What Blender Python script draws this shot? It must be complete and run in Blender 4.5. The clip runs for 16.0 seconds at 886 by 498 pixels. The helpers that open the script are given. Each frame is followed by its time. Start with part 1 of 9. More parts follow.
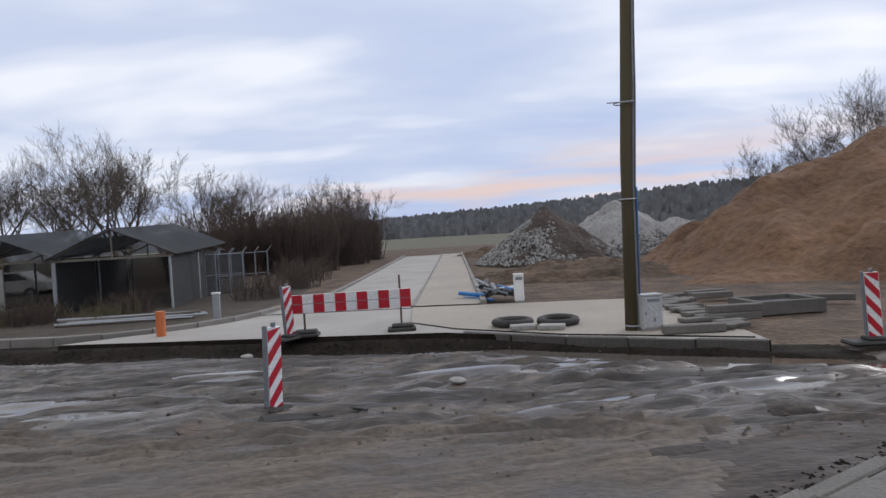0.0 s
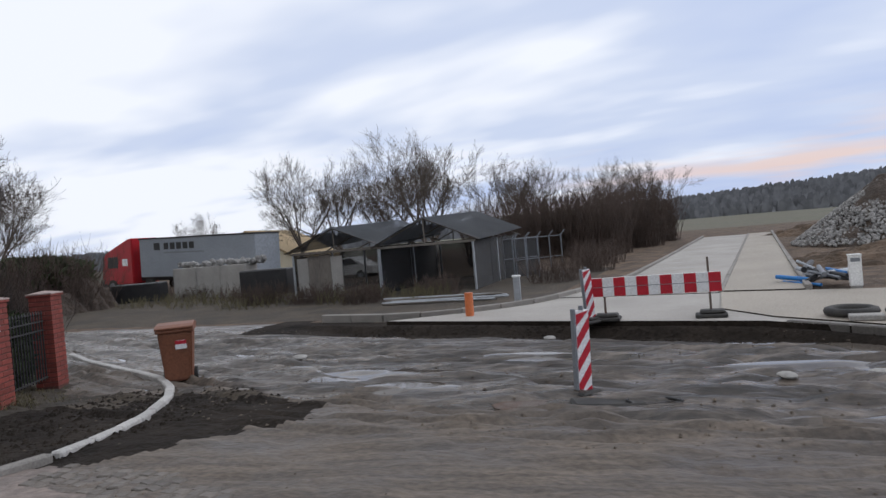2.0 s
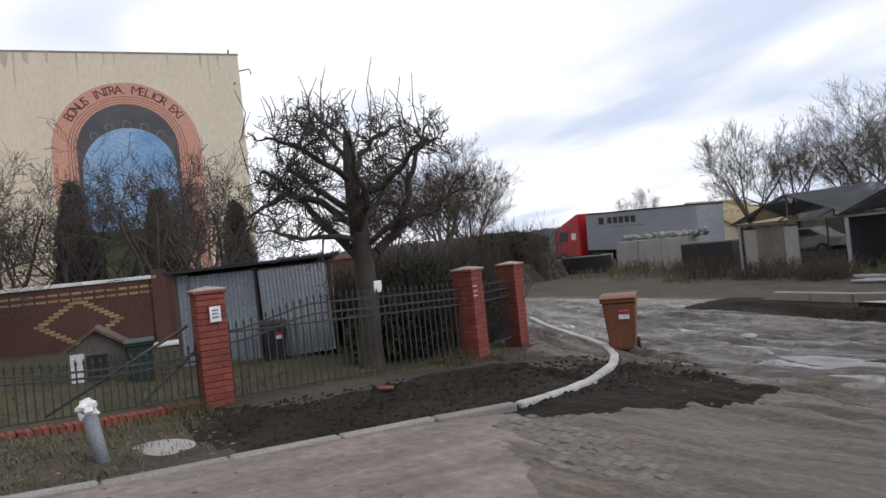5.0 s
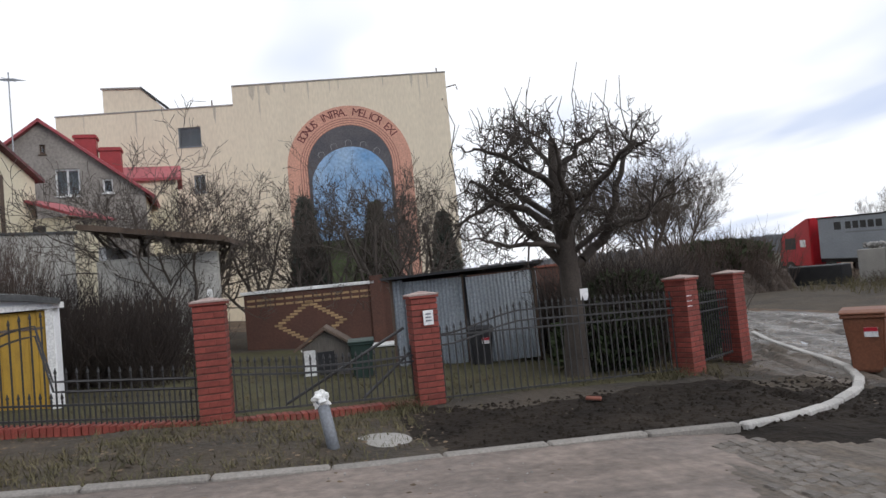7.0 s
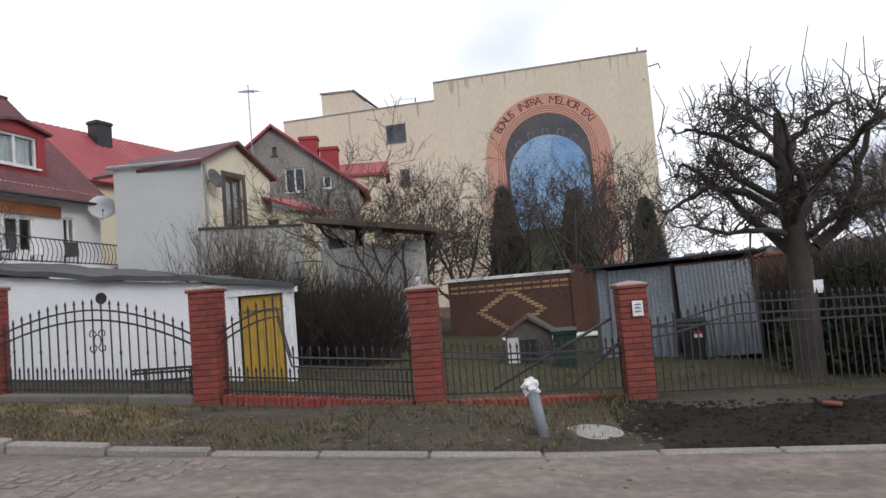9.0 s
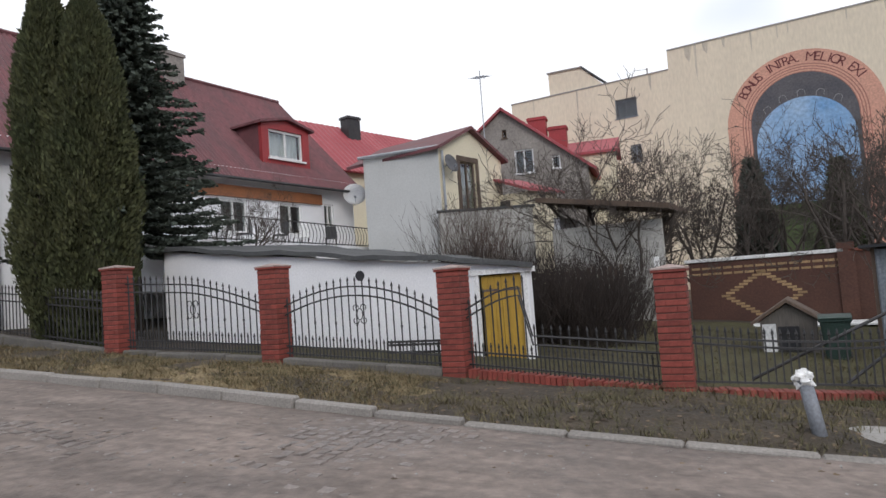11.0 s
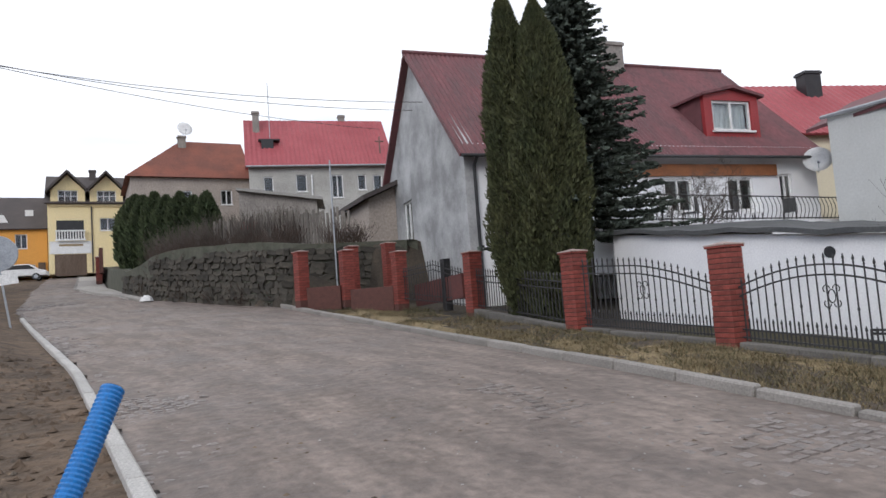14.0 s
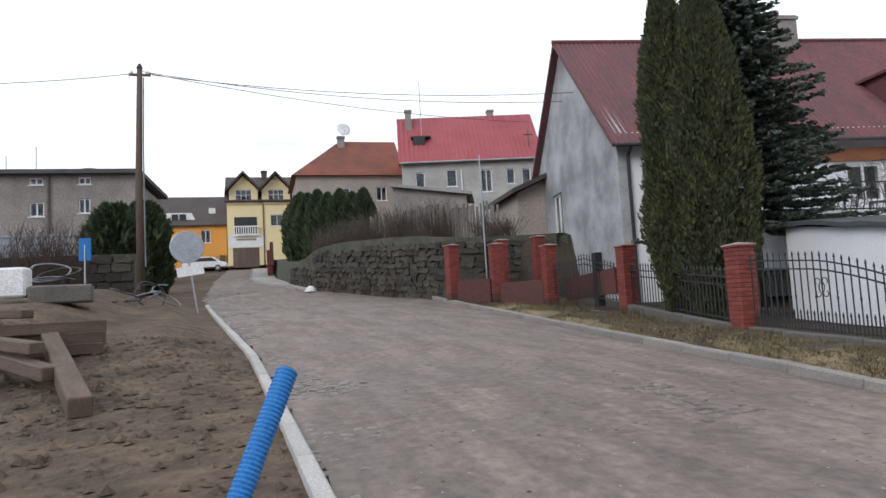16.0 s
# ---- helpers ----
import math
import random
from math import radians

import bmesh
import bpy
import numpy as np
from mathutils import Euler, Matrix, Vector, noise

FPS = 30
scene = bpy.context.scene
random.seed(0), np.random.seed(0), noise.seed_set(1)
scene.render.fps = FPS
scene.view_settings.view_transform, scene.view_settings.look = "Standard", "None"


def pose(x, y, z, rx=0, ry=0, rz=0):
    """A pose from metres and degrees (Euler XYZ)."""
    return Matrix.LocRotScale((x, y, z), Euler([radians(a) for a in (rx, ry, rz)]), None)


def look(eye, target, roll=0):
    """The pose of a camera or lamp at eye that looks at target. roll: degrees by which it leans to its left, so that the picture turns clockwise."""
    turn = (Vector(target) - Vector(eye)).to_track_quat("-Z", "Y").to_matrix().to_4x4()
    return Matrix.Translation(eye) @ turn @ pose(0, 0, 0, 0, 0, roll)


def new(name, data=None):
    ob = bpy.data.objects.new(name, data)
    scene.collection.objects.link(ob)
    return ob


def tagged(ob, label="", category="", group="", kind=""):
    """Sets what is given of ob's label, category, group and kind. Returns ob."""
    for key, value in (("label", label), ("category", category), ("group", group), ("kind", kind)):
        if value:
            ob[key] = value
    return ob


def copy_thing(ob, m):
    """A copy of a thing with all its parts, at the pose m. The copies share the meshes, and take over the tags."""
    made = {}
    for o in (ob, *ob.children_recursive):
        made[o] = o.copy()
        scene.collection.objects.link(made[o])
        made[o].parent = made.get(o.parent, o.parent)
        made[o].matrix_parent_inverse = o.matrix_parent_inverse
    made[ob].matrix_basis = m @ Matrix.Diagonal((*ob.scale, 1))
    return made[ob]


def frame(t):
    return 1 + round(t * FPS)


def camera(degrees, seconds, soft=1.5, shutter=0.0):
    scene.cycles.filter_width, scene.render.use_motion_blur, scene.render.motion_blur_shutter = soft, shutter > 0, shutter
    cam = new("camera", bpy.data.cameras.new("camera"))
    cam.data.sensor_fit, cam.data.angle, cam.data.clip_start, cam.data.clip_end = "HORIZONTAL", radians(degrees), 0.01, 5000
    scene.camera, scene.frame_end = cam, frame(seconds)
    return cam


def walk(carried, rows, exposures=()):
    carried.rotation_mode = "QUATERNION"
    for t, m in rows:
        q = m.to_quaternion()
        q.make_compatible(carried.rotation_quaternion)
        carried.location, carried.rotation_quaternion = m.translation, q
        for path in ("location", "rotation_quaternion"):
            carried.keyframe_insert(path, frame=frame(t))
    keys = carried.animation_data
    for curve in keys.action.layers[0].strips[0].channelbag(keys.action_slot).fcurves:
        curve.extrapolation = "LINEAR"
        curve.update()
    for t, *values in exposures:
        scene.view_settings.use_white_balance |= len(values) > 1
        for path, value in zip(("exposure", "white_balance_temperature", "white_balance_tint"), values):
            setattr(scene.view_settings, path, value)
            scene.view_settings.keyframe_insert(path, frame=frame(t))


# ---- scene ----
from math import atan2, cos, hypot, pi, sin, sqrt, tan

# ---------------------------------------------------------------- camera
cam = camera(67.62, 16.0, soft=1.5)
PATH = [
    (0.0, pose(0.001, -0.040, 1.586, 88.81, 3.35, -0.77)),
    (0.5, pose(-0.009, -0.026, 1.591, 88.35, 3.40, 4.30)),
    (1.0, pose(-0.078, 0.000, 1.597, 88.36, 3.06, 8.14)),
    (1.5, pose(-0.159, 0.005, 1.605, 88.82, 3.45, 15.39)),
    (2.0, pose(-0.229, 0.034, 1.598, 89.14, 4.97, 23.84)),
    (2.5, pose(-0.242, 0.066, 1.594, 89.06, 5.00, 30.50)),
    (3.0, pose(-0.292, 0.123, 1.582, 88.94, 5.23, 38.72)),
    (3.5, pose(-0.291, 0.135, 1.583, 88.94, 5.52, 44.86)),
    (4.0, pose(-0.306, 0.146, 1.582, 89.26, 5.76, 51.05)),
    (6.5, pose(-0.309, 0.081, 1.578, 92.46, 5.62, 73.29)),
    (7.0, pose(-0.322, 0.065, 1.574, 92.91, 5.47, 78.27)),
    (7.5, pose(-0.334, 0.050, 1.578, 93.22, 5.50, 82.99)),
    (8.0, pose(-0.361, 0.027, 1.580, 93.53, 5.33, 87.65)),
    (10.5, pose(-0.348, -0.227, 1.586, 93.05, 4.25, 107.58)),
    (11.0, pose(-0.352, -0.258, 1.589, 93.29, 4.16, 114.57)),
    (11.5, pose(-0.368, -0.265, 1.598, 93.70, 4.25, 124.96)),
    (12.0, pose(-0.373, -0.282, 1.599, 94.02, 4.52, 133.86)),
    (12.5, pose(-0.382, -0.298, 1.591, 94.32, 4.65, 140.45)),
    (13.0, pose(-0.405, -0.303, 1.582, 94.57, 4.56, 146.20)),
    (13.5, pose(-0.413, -0.314, 1.581, 94.61, 4.48, 149.44)),
    (14.0, pose(-0.417, -0.332, 1.578, 94.50, 4.19, 152.05)),
    (14.5, pose(-0.417, -0.336, 1.578, 94.42, 4.02, 154.90)),
    (15.0, pose(-0.413, -0.354, 1.577, 94.41, 3.72, 158.12)),
    (15.5, pose(-0.404, -0.368, 1.575, 94.50, 3.45, 160.98)),
    (16.0, pose(-0.391, -0.378, 1.574, 94.79, 3.15, 164.81)),
]
EXPOSURES = [(0.0, -0.25, 6150, 12), (2.0, -0.2, 6150, 11), (4.0, -0.08, 6300, 11), (7.0, 0.0, 6380, 10), (11.0, 0.07, 6400, 11), (13.5, 0.13, 6300, 11), (16.0, 0.13, 6200, 10)]
walk(cam, PATH, EXPOSURES)

# ---------------------------------------------------------------- sky and sun
world = bpy.data.worlds.new("overcast_sky")
scene.world = world
world.use_nodes = True
wn, wl = world.node_tree.nodes, world.node_tree.links
wn.clear()
w_out = wn.new("ShaderNodeOutputWorld")
w_bg = wn.new("ShaderNodeBackground")
w_sky = wn.new("ShaderNodeTexSky")
w_sky.sky_type = "NISHITA"
w_sky.sun_disc = False
w_sky.sun_elevation = radians(27)
w_sky.sun_rotation = radians(51)
w_sky.air_density, w_sky.dust_density, w_sky.ozone_density = 1.0, 2.0, 2.0
w_dim = wn.new("ShaderNodeVectorMath")
w_dim.operation = "SCALE"
w_dim.inputs[3].default_value = 0.11
wl.new(w_sky.outputs[0], w_dim.inputs[0])
# cloud deck: the sight line carried to a flat layer overhead, so that clouds shrink towards the horizon
w_co = wn.new("ShaderNodeTexCoord")
w_sep = wn.new("ShaderNodeSeparateXYZ")
wl.new(w_co.outputs["Generated"], w_sep.inputs[0])
w_h = wn.new("ShaderNodeMath")
w_h.operation = "ADD"
w_h.inputs[1].default_value = 0.16
w_abs = wn.new("ShaderNodeMath")
w_abs.operation = "MAXIMUM"
w_abs.inputs[1].default_value = 0.0
wl.new(w_sep.outputs[2], w_abs.inputs[0])
wl.new(w_abs.outputs[0], w_h.inputs[0])
w_div = wn.new("ShaderNodeVectorMath")
w_div.operation = "DIVIDE"
w_cmb = wn.new("ShaderNodeCombineXYZ")
for k in range(3):
    wl.new(w_h.outputs[0], w_cmb.inputs[k])
wl.new(w_co.outputs["Generated"], w_div.inputs[0])
wl.new(w_cmb.outputs[0], w_div.inputs[1])
w_map = wn.new("ShaderNodeMapping")
w_map.inputs["Location"].default_value = (1.3, 0.4, 0.0)
w_map.inputs["Rotation"].default_value = (0, 0, radians(18))
w_map.inputs["Scale"].default_value = (0.55, 0.95, 0.2)
wl.new(w_div.outputs[0], w_map.inputs[0])
w_n = wn.new("ShaderNodeTexNoise")
w_n.inputs["Scale"].default_value = 1.15
w_n.inputs["Detail"].default_value = 3.6
w_n.inputs["Roughness"].default_value = 0.52
w_n.inputs["Distortion"].default_value = 0.15
wl.new(w_map.outputs[0], w_n.inputs[0])
w_r = wn.new("ShaderNodeValToRGB")
w_r.color_ramp.elements[0].position, w_r.color_ramp.elements[0].color = 0.30, (0.60, 0.695, 0.94, 1)
w_r.color_ramp.elements[1].position, w_r.color_ramp.elements[1].color = 0.63, (1.12, 1.13, 1.16, 1)
e = w_r.color_ramp.elements.new(0.49)
e.color = (0.76, 0.83, 0.99, 1)
# thicker cloud away from the setting sun
w_thick = wn.new("ShaderNodeVectorMath")
w_thick.operation = "DOT_PRODUCT"
w_thick.inputs[1].default_value = (-0.13, -0.05, 0.22)
wl.new(w_co.outputs["Generated"], w_thick.inputs[0])
w_tadd = wn.new("ShaderNodeMath")
w_tadd.operation = "ADD"
wl.new(w_n.outputs[0], w_tadd.inputs[0])
wl.new(w_thick.outputs["Value"], w_tadd.inputs[1])
wl.new(w_tadd.outputs[0], w_r.inputs[0])
# warm light low in the gaps near the setting sun
w_low = wn.new("ShaderNodeMapRange")
w_low.inputs[1].default_value, w_low.inputs[2].default_value = 0.03, 0.15
w_low.inputs[3].default_value, w_low.inputs[4].default_value = 1.0, 0.0
wl.new(w_abs.outputs[0], w_low.inputs[0])
w_sun = wn.new("ShaderNodeVectorMath")
w_sun.operation = "DOT_PRODUCT"
w_sun.inputs[1].default_value = (sin(radians(14)), cos(radians(14)), 0.03)
wl.new(w_co.outputs["Generated"], w_sun.inputs[0])
w_sr = wn.new("ShaderNodeMapRange")
w_sr.inputs[1].default_value, w_sr.inputs[2].default_value = 0.80, 0.99
wl.new(w_sun.outputs["Value"], w_sr.inputs[0])
w_n2 = wn.new("ShaderNodeTexNoise")
w_n2.inputs["Scale"].default_value = 1.0
w_n2.inputs["Detail"].default_value = 4.0
w_map2 = wn.new("ShaderNodeMapping")
w_map2.inputs["Scale"].default_value = (2.5, 2.5, 26.0)
w_map2.inputs["Rotation"].default_value = (0, radians(2.5), 0)
wl.new(w_co.outputs["Generated"], w_map2.inputs[0])
wl.new(w_map2.outputs[0], w_n2.inputs[0])
w_nr = wn.new("ShaderNodeMapRange")
w_nr.inputs[1].default_value, w_nr.inputs[2].default_value = 0.46, 0.60
wl.new(w_n2.outputs[0], w_nr.inputs[0])
w_m1 = wn.new("ShaderNodeMath")
w_m1.operation = "MULTIPLY"
w_m2 = wn.new("ShaderNodeMath")
w_m2.operation = "MULTIPLY"
wl.new(w_low.outputs[0], w_m1.inputs[0])
wl.new(w_sr.outputs[0], w_m1.inputs[1])
wl.new(w_m1.outputs[0], w_m2.inputs[0])
wl.new(w_nr.outputs[0], w_m2.inputs[1])
w_warm = wn.new("ShaderNodeMix")
w_warm.data_type = "RGBA"
w_warm.inputs[7].default_value = (1.06, 0.74, 0.58, 1)
wl.new(w_m2.outputs[0], w_warm.inputs[0])
wl.new(w_r.outputs[0], w_warm.inputs[6])
w_add = wn.new("ShaderNodeMix")
w_add.data_type = "RGBA"
w_add.inputs[0].default_value = 0.06
wl.new(w_warm.outputs[2], w_add.inputs[6])
wl.new(w_dim.outputs[0], w_add.inputs[7])
wl.new(w_add.outputs[2], w_bg.inputs[0])
w_bg.inputs[1].default_value = 1.0
wl.new(w_bg.outputs[0], w_out.inputs[0])

sun = new("sun", bpy.data.lights.new("sun", "SUN"))
sun.data.energy = 1.15
sun.data.angle = radians(25)
sun.data.color = (1.0, 0.95, 0.9)
sun.matrix_world = look((0, 0, 0), (-0.75, -0.6, -0.5))

# ---------------------------------------------------------------- materials
TREE = {}


def mat(name, c1, c2=None, scale=2.0, fine=30.0, rough=0.85, rough2=None, bump=0.4, dist=0.01, metal=0.0, rand=0.0, spec=0.5, sharp=0.2, island=0.0, var=0.21, stretch=(1, 1, 1)):
    """Two scales of noise between two colours, fine relief, and a shift of value from piece to piece."""
    m = bpy.data.materials.new(name)
    m.use_nodes = True
    n, l = m.node_tree.nodes, m.node_tree.links
    b = n["Principled BSDF"]
    co = n.new("ShaderNodeTexCoord")
    mp = n.new("ShaderNodeMapping")
    mp.inputs["Scale"].default_value = stretch
    l.new(co.outputs["Object"], mp.inputs[0])
    n1 = n.new("ShaderNodeTexNoise")
    n1.inputs["Scale"].default_value = scale
    n1.inputs["Detail"].default_value = 6
    n1.inputs["Roughness"].default_value = 0.6
    l.new(mp.outputs[0], n1.inputs[0])
    r1 = n.new("ShaderNodeMapRange")
    r1.inputs[1].default_value, r1.inputs[2].default_value = 0.5 - sharp, 0.5 + sharp
    l.new(n1.outputs[0], r1.inputs[0])
    mix = n.new("ShaderNodeMix")
    mix.data_type = "RGBA"
    c2 = c2 or tuple(0.75 * v for v in c1)
    mix.inputs[6].default_value = (*c1, 1)
    mix.inputs[7].default_value = (*c2, 1)
    l.new(r1.outputs[0], mix.inputs[0])
    n2 = n.new("ShaderNodeTexNoise")
    n2.inputs["Scale"].default_value = fine
    n2.inputs["Detail"].default_value = 4
    l.new(mp.outputs[0], n2.inputs[0])
    v = n.new("ShaderNodeMapRange")
    v.inputs[1].default_value, v.inputs[2].default_value = 0.3, 0.7
    v.inputs[3].default_value, v.inputs[4].default_value = 1 - var, 1 + var
    l.new(n2.outputs[0], v.inputs[0])
    hsv = n.new("ShaderNodeHueSaturation")
    l.new(mix.outputs[2], hsv.inputs["Color"])
    last = v.outputs[0]
    if rand or island:
        src = n.new("ShaderNodeObjectInfo").outputs["Random"] if rand else n.new("ShaderNodeNewGeometry").outputs["Random Per Island"]
        k = rand or island
        rr = n.new("ShaderNodeMapRange")
        rr.inputs[3].default_value, rr.inputs[4].default_value = 1 - k, 1 + k
        l.new(src, rr.inputs[0])
        mu = n.new("ShaderNodeMath")
        mu.operation = "MULTIPLY"
        l.new(last, mu.inputs[0])
        l.new(rr.outputs[0], mu.inputs[1])
        last = mu.outputs[0]
    l.new(last, hsv.inputs["Value"])
    l.new(hsv.outputs[0], b.inputs["Base Color"])
    rg = n.new("ShaderNodeMapRange")
    rg.inputs[1].default_value, rg.inputs[2].default_value = 0.35, 0.65
    rg.inputs[3].default_value, rg.inputs[4].default_value = rough, rough if rough2 is None else rough2
    l.new(n1.outputs[0], rg.inputs[0])
    l.new(rg.outputs[0], b.inputs["Roughness"])
    b.inputs["Metallic"].default_value = metal
    b.inputs["Specular IOR Level"].default_value = spec
    if bump:
        bp = n.new("ShaderNodeBump")
        bp.inputs["Strength"].default_value = bump
        bp.inputs["Distance"].default_value = dist
        l.new(n2.outputs[0], bp.inputs["Height"])
        l.new(bp.outputs[0], b.inputs["Normal"])
    return m


def glass(name):
    m = bpy.data.materials.new(name)
    m.use_nodes = True
    b = m.node_tree.nodes["Principled BSDF"]
    b.inputs["Base Color"].default_value = (0.9, 0.95, 0.95, 1)
    b.inputs["Transmission Weight"].default_value = 1.0
    b.inputs["Roughness"].default_value = 0.02
    b.inputs["IOR"].default_value = 1.45
    return m


M_MUD = mat("churned_wet_mud", (0.050, 0.040, 0.032), (0.138, 0.114, 0.093), 1.1, 10, 0.66, 0.13, 0.8, 0.05, sharp=0.12, var=0.34, spec=0.55, stretch=(0.28, 1.9, 1))
M_DAMP = mat("damp_brown_soil", (0.068, 0.052, 0.041), (0.042, 0.033, 0.027), 1.3, 16, 0.9, 0.6, 0.9, 0.03, sharp=0.15, var=0.34, stretch=(0.6, 1.3, 1))
M_LAWN = mat("winter_lawn", (0.084, 0.080, 0.040), (0.058, 0.050, 0.030), 0.8, 14, 0.95, None, 1.0, 0.04, spec=0.2)
M_TRODDEN = mat("trodden_damp_earth", (0.135, 0.108, 0.083), (0.084, 0.066, 0.051), 1.1, 16, 0.9, 0.45, 0.8, 0.025, sharp=0.15, var=0.32, stretch=(0.8, 1.2, 1))
M_OLDSETT = mat("sunken_muddy_setts", (0.150, 0.128, 0.106), (0.085, 0.072, 0.06), 1.5, 30, 0.7, 0.45, 0.6, 0.012, rand=0.25)
M_GREYWALL = mat("dull_grey_render", (0.47, 0.46, 0.42), (0.34, 0.33, 0.30), 0.5, 12, 0.92, None, 0.3, 0.01, sharp=0.14)
M_APPLE = mat("wet_dark_apple_bark", (0.042, 0.034, 0.028), (0.072, 0.058, 0.047), 3, 30, 0.9, None, 0.5, 0.01)
M_HEAPSOIL = mat("dark_dug_earth", (0.075, 0.056, 0.043), (0.05, 0.038, 0.03), 0.8, 7, 0.95, None, 1.0, 0.1)
M_SLAB = mat("dull_concrete_slab", (0.165, 0.153, 0.136), (0.105, 0.097, 0.086), 2, 30, 0.9, None, 0.4, rand=0.15)
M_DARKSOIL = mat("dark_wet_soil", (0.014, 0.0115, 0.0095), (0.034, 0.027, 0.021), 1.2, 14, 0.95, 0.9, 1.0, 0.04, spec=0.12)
M_VERGE = mat("dry_grass_and_soil", (0.080, 0.061, 0.041), (0.034, 0.028, 0.021), 0.9, 14, 0.95, None, 1.0, 0.05)
M_SAND = mat("trodden_sand_on_road", (0.228, 0.184, 0.156), (0.150, 0.120, 0.103), 0.7, 9, 0.9, 0.5, 0.9, 0.03)
M_SETT = mat("granite_setts", (0.198, 0.168, 0.150), (0.142, 0.122, 0.110), 1.5, 40, 0.55, 0.35, 0.5, 0.01, island=0.22)
M_PAVER = mat("beige_concrete_pavers", (0.365, 0.325, 0.27), (0.29, 0.26, 0.215), 0.35, 25, 0.85, None, 0.3)
M_GRAVELROAD = mat("pale_grit_over_pavers", (0.385, 0.36, 0.325), (0.30, 0.28, 0.25), 0.5, 30, 0.9, None, 0.6)
M_KERB = mat("cast_concrete_kerb", (0.27, 0.25, 0.225), (0.17, 0.158, 0.14), 1.5, 40, 0.9, None, 0.4, rand=0.12)
M_CONC = mat("weathered_concrete", (0.36, 0.345, 0.32), (0.25, 0.24, 0.22), 0.8, 25, 0.9, None, 0.4, 0.015)
M_SANDPILE = mat("orange_brown_sand", (0.215, 0.124, 0.070), (0.120, 0.070, 0.042), 0.35, 3.5, 0.95, None, 1.0, 0.25)
M_RUBBLE = mat("grey_crushed_stone", (0.30, 0.29, 0.275), (0.20, 0.195, 0.185), 0.6, 8, 0.9, None, 0.9, 0.08, island=0.45)
M_EARTH = mat("brown_earth", (0.150, 0.106, 0.073), (0.075, 0.056, 0.041), 1.3, 7, 0.95, None, 1.0, 0.09, sharp=0.13, spec=0.3)
M_OCHRE = mat("ochre_sheet", (0.36, 0.27, 0.15), (0.28, 0.21, 0.12), 0.5, 9, 0.9)
M_GARDENBARK = mat("grey_lichen_bark", (0.100, 0.083, 0.069), (0.065, 0.054, 0.046), 2, 20, 0.95, None, 0.3)
M_BRICK = mat("red_clinker_brick", (0.245, 0.050, 0.034), (0.175, 0.036, 0.026), 9, 60, 0.6, 0.75, 0.3, 0.004, rand=0.22)
M_MORTAR = mat("red_brown_mortar", (0.115, 0.048, 0.038), (0.08, 0.038, 0.03), 8, 60, 0.95)
M_CAP = mat("pale_worn_cap", (0.40, 0.33, 0.30), (0.30, 0.20, 0.17), 6, 40, 0.85)
M_IRON = mat("black_painted_iron", (0.022, 0.022, 0.024), (0.04, 0.038, 0.036), 8, 60, 0.5, 0.7, 0.2, 0.002, rand=0.15)
M_WHITEWASH = mat("whitewashed_render", (0.82, 0.82, 0.82), (0.72, 0.725, 0.73), 0.7, 30, 0.9, None, 0.15, 0.004, var=0.07)
M_BITUMEN = mat("bitumen_roof_felt", (0.055, 0.058, 0.06), (0.09, 0.092, 0.09), 1.2, 30, 0.85)
M_YELLOWDOOR = mat("yellow_painted_boards", (0.47, 0.29, 0.035), (0.33, 0.20, 0.03), 3, 40, 0.7, None, 0.3, stretch=(6, 6, 1))
M_WHITEPAINT = mat("white_paint", (0.78, 0.78, 0.76), (0.66, 0.66, 0.64), 3, 30, 0.6)
M_GREYRENDER = mat("stained_grey_render", (0.47, 0.475, 0.47), (0.235, 0.238, 0.235), 0.55, 14, 0.92, None, 0.3, 0.01, sharp=0.12, var=0.1)
M_DIRTYRENDER = mat("bare_patched_render", (0.30, 0.275, 0.245), (0.21, 0.19, 0.17), 0.5, 9, 0.92, None, 0.5, 0.015, sharp=0.14)
M_CREAM = mat("cream_render", (0.70, 0.64, 0.47), (0.62, 0.56, 0.42), 0.5, 14, 0.9, None, 0.2, var=0.06)
M_PALEWALL = mat("pale_grey_render", (0.58, 0.59, 0.57), (0.49, 0.50, 0.48), 0.4, 14, 0.9, None, 0.2, var=0.06)
M_FACTORY = mat("streaked_cream_render", (0.74, 0.655, 0.50), (0.65, 0.57, 0.44), 0.5, 8, 0.92, None, 0.15, sharp=0.3, var=0.08, stretch=(1, 1, 0.3))
M_PINK = mat("faded_pink_paint", (0.62, 0.33, 0.24), (0.54, 0.30, 0.22), 0.6, 9, 0.9)
M_PINKDARK = mat("dark_pink_paint", (0.36, 0.17, 0.13), (0.31, 0.15, 0.115), 0.6, 9, 0.9)
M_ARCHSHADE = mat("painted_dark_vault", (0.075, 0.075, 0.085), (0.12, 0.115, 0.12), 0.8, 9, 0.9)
M_ARCHSKY = mat("painted_blue_sky", (0.10, 0.27, 0.52), (0.38, 0.50, 0.62), 0.22, 5, 0.9)
M_MAROON = mat("maroon_corrugated_sheet", (0.165, 0.060, 0.064), (0.105, 0.043, 0.046), 0.9, 8, 0.75, 0.6, 0.3, sharp=0.14, stretch=(1.6, 0.5, 0.5))
M_REDROOF = mat("red_painted_metal_sheet", (0.345, 0.066, 0.076), (0.285, 0.056, 0.064), 0.4, 10, 0.55, 0.7, 0.2)
M_REDTRIM = mat("red_painted_trim", (0.33, 0.03, 0.032), (0.25, 0.026, 0.028), 2, 30, 0.5)
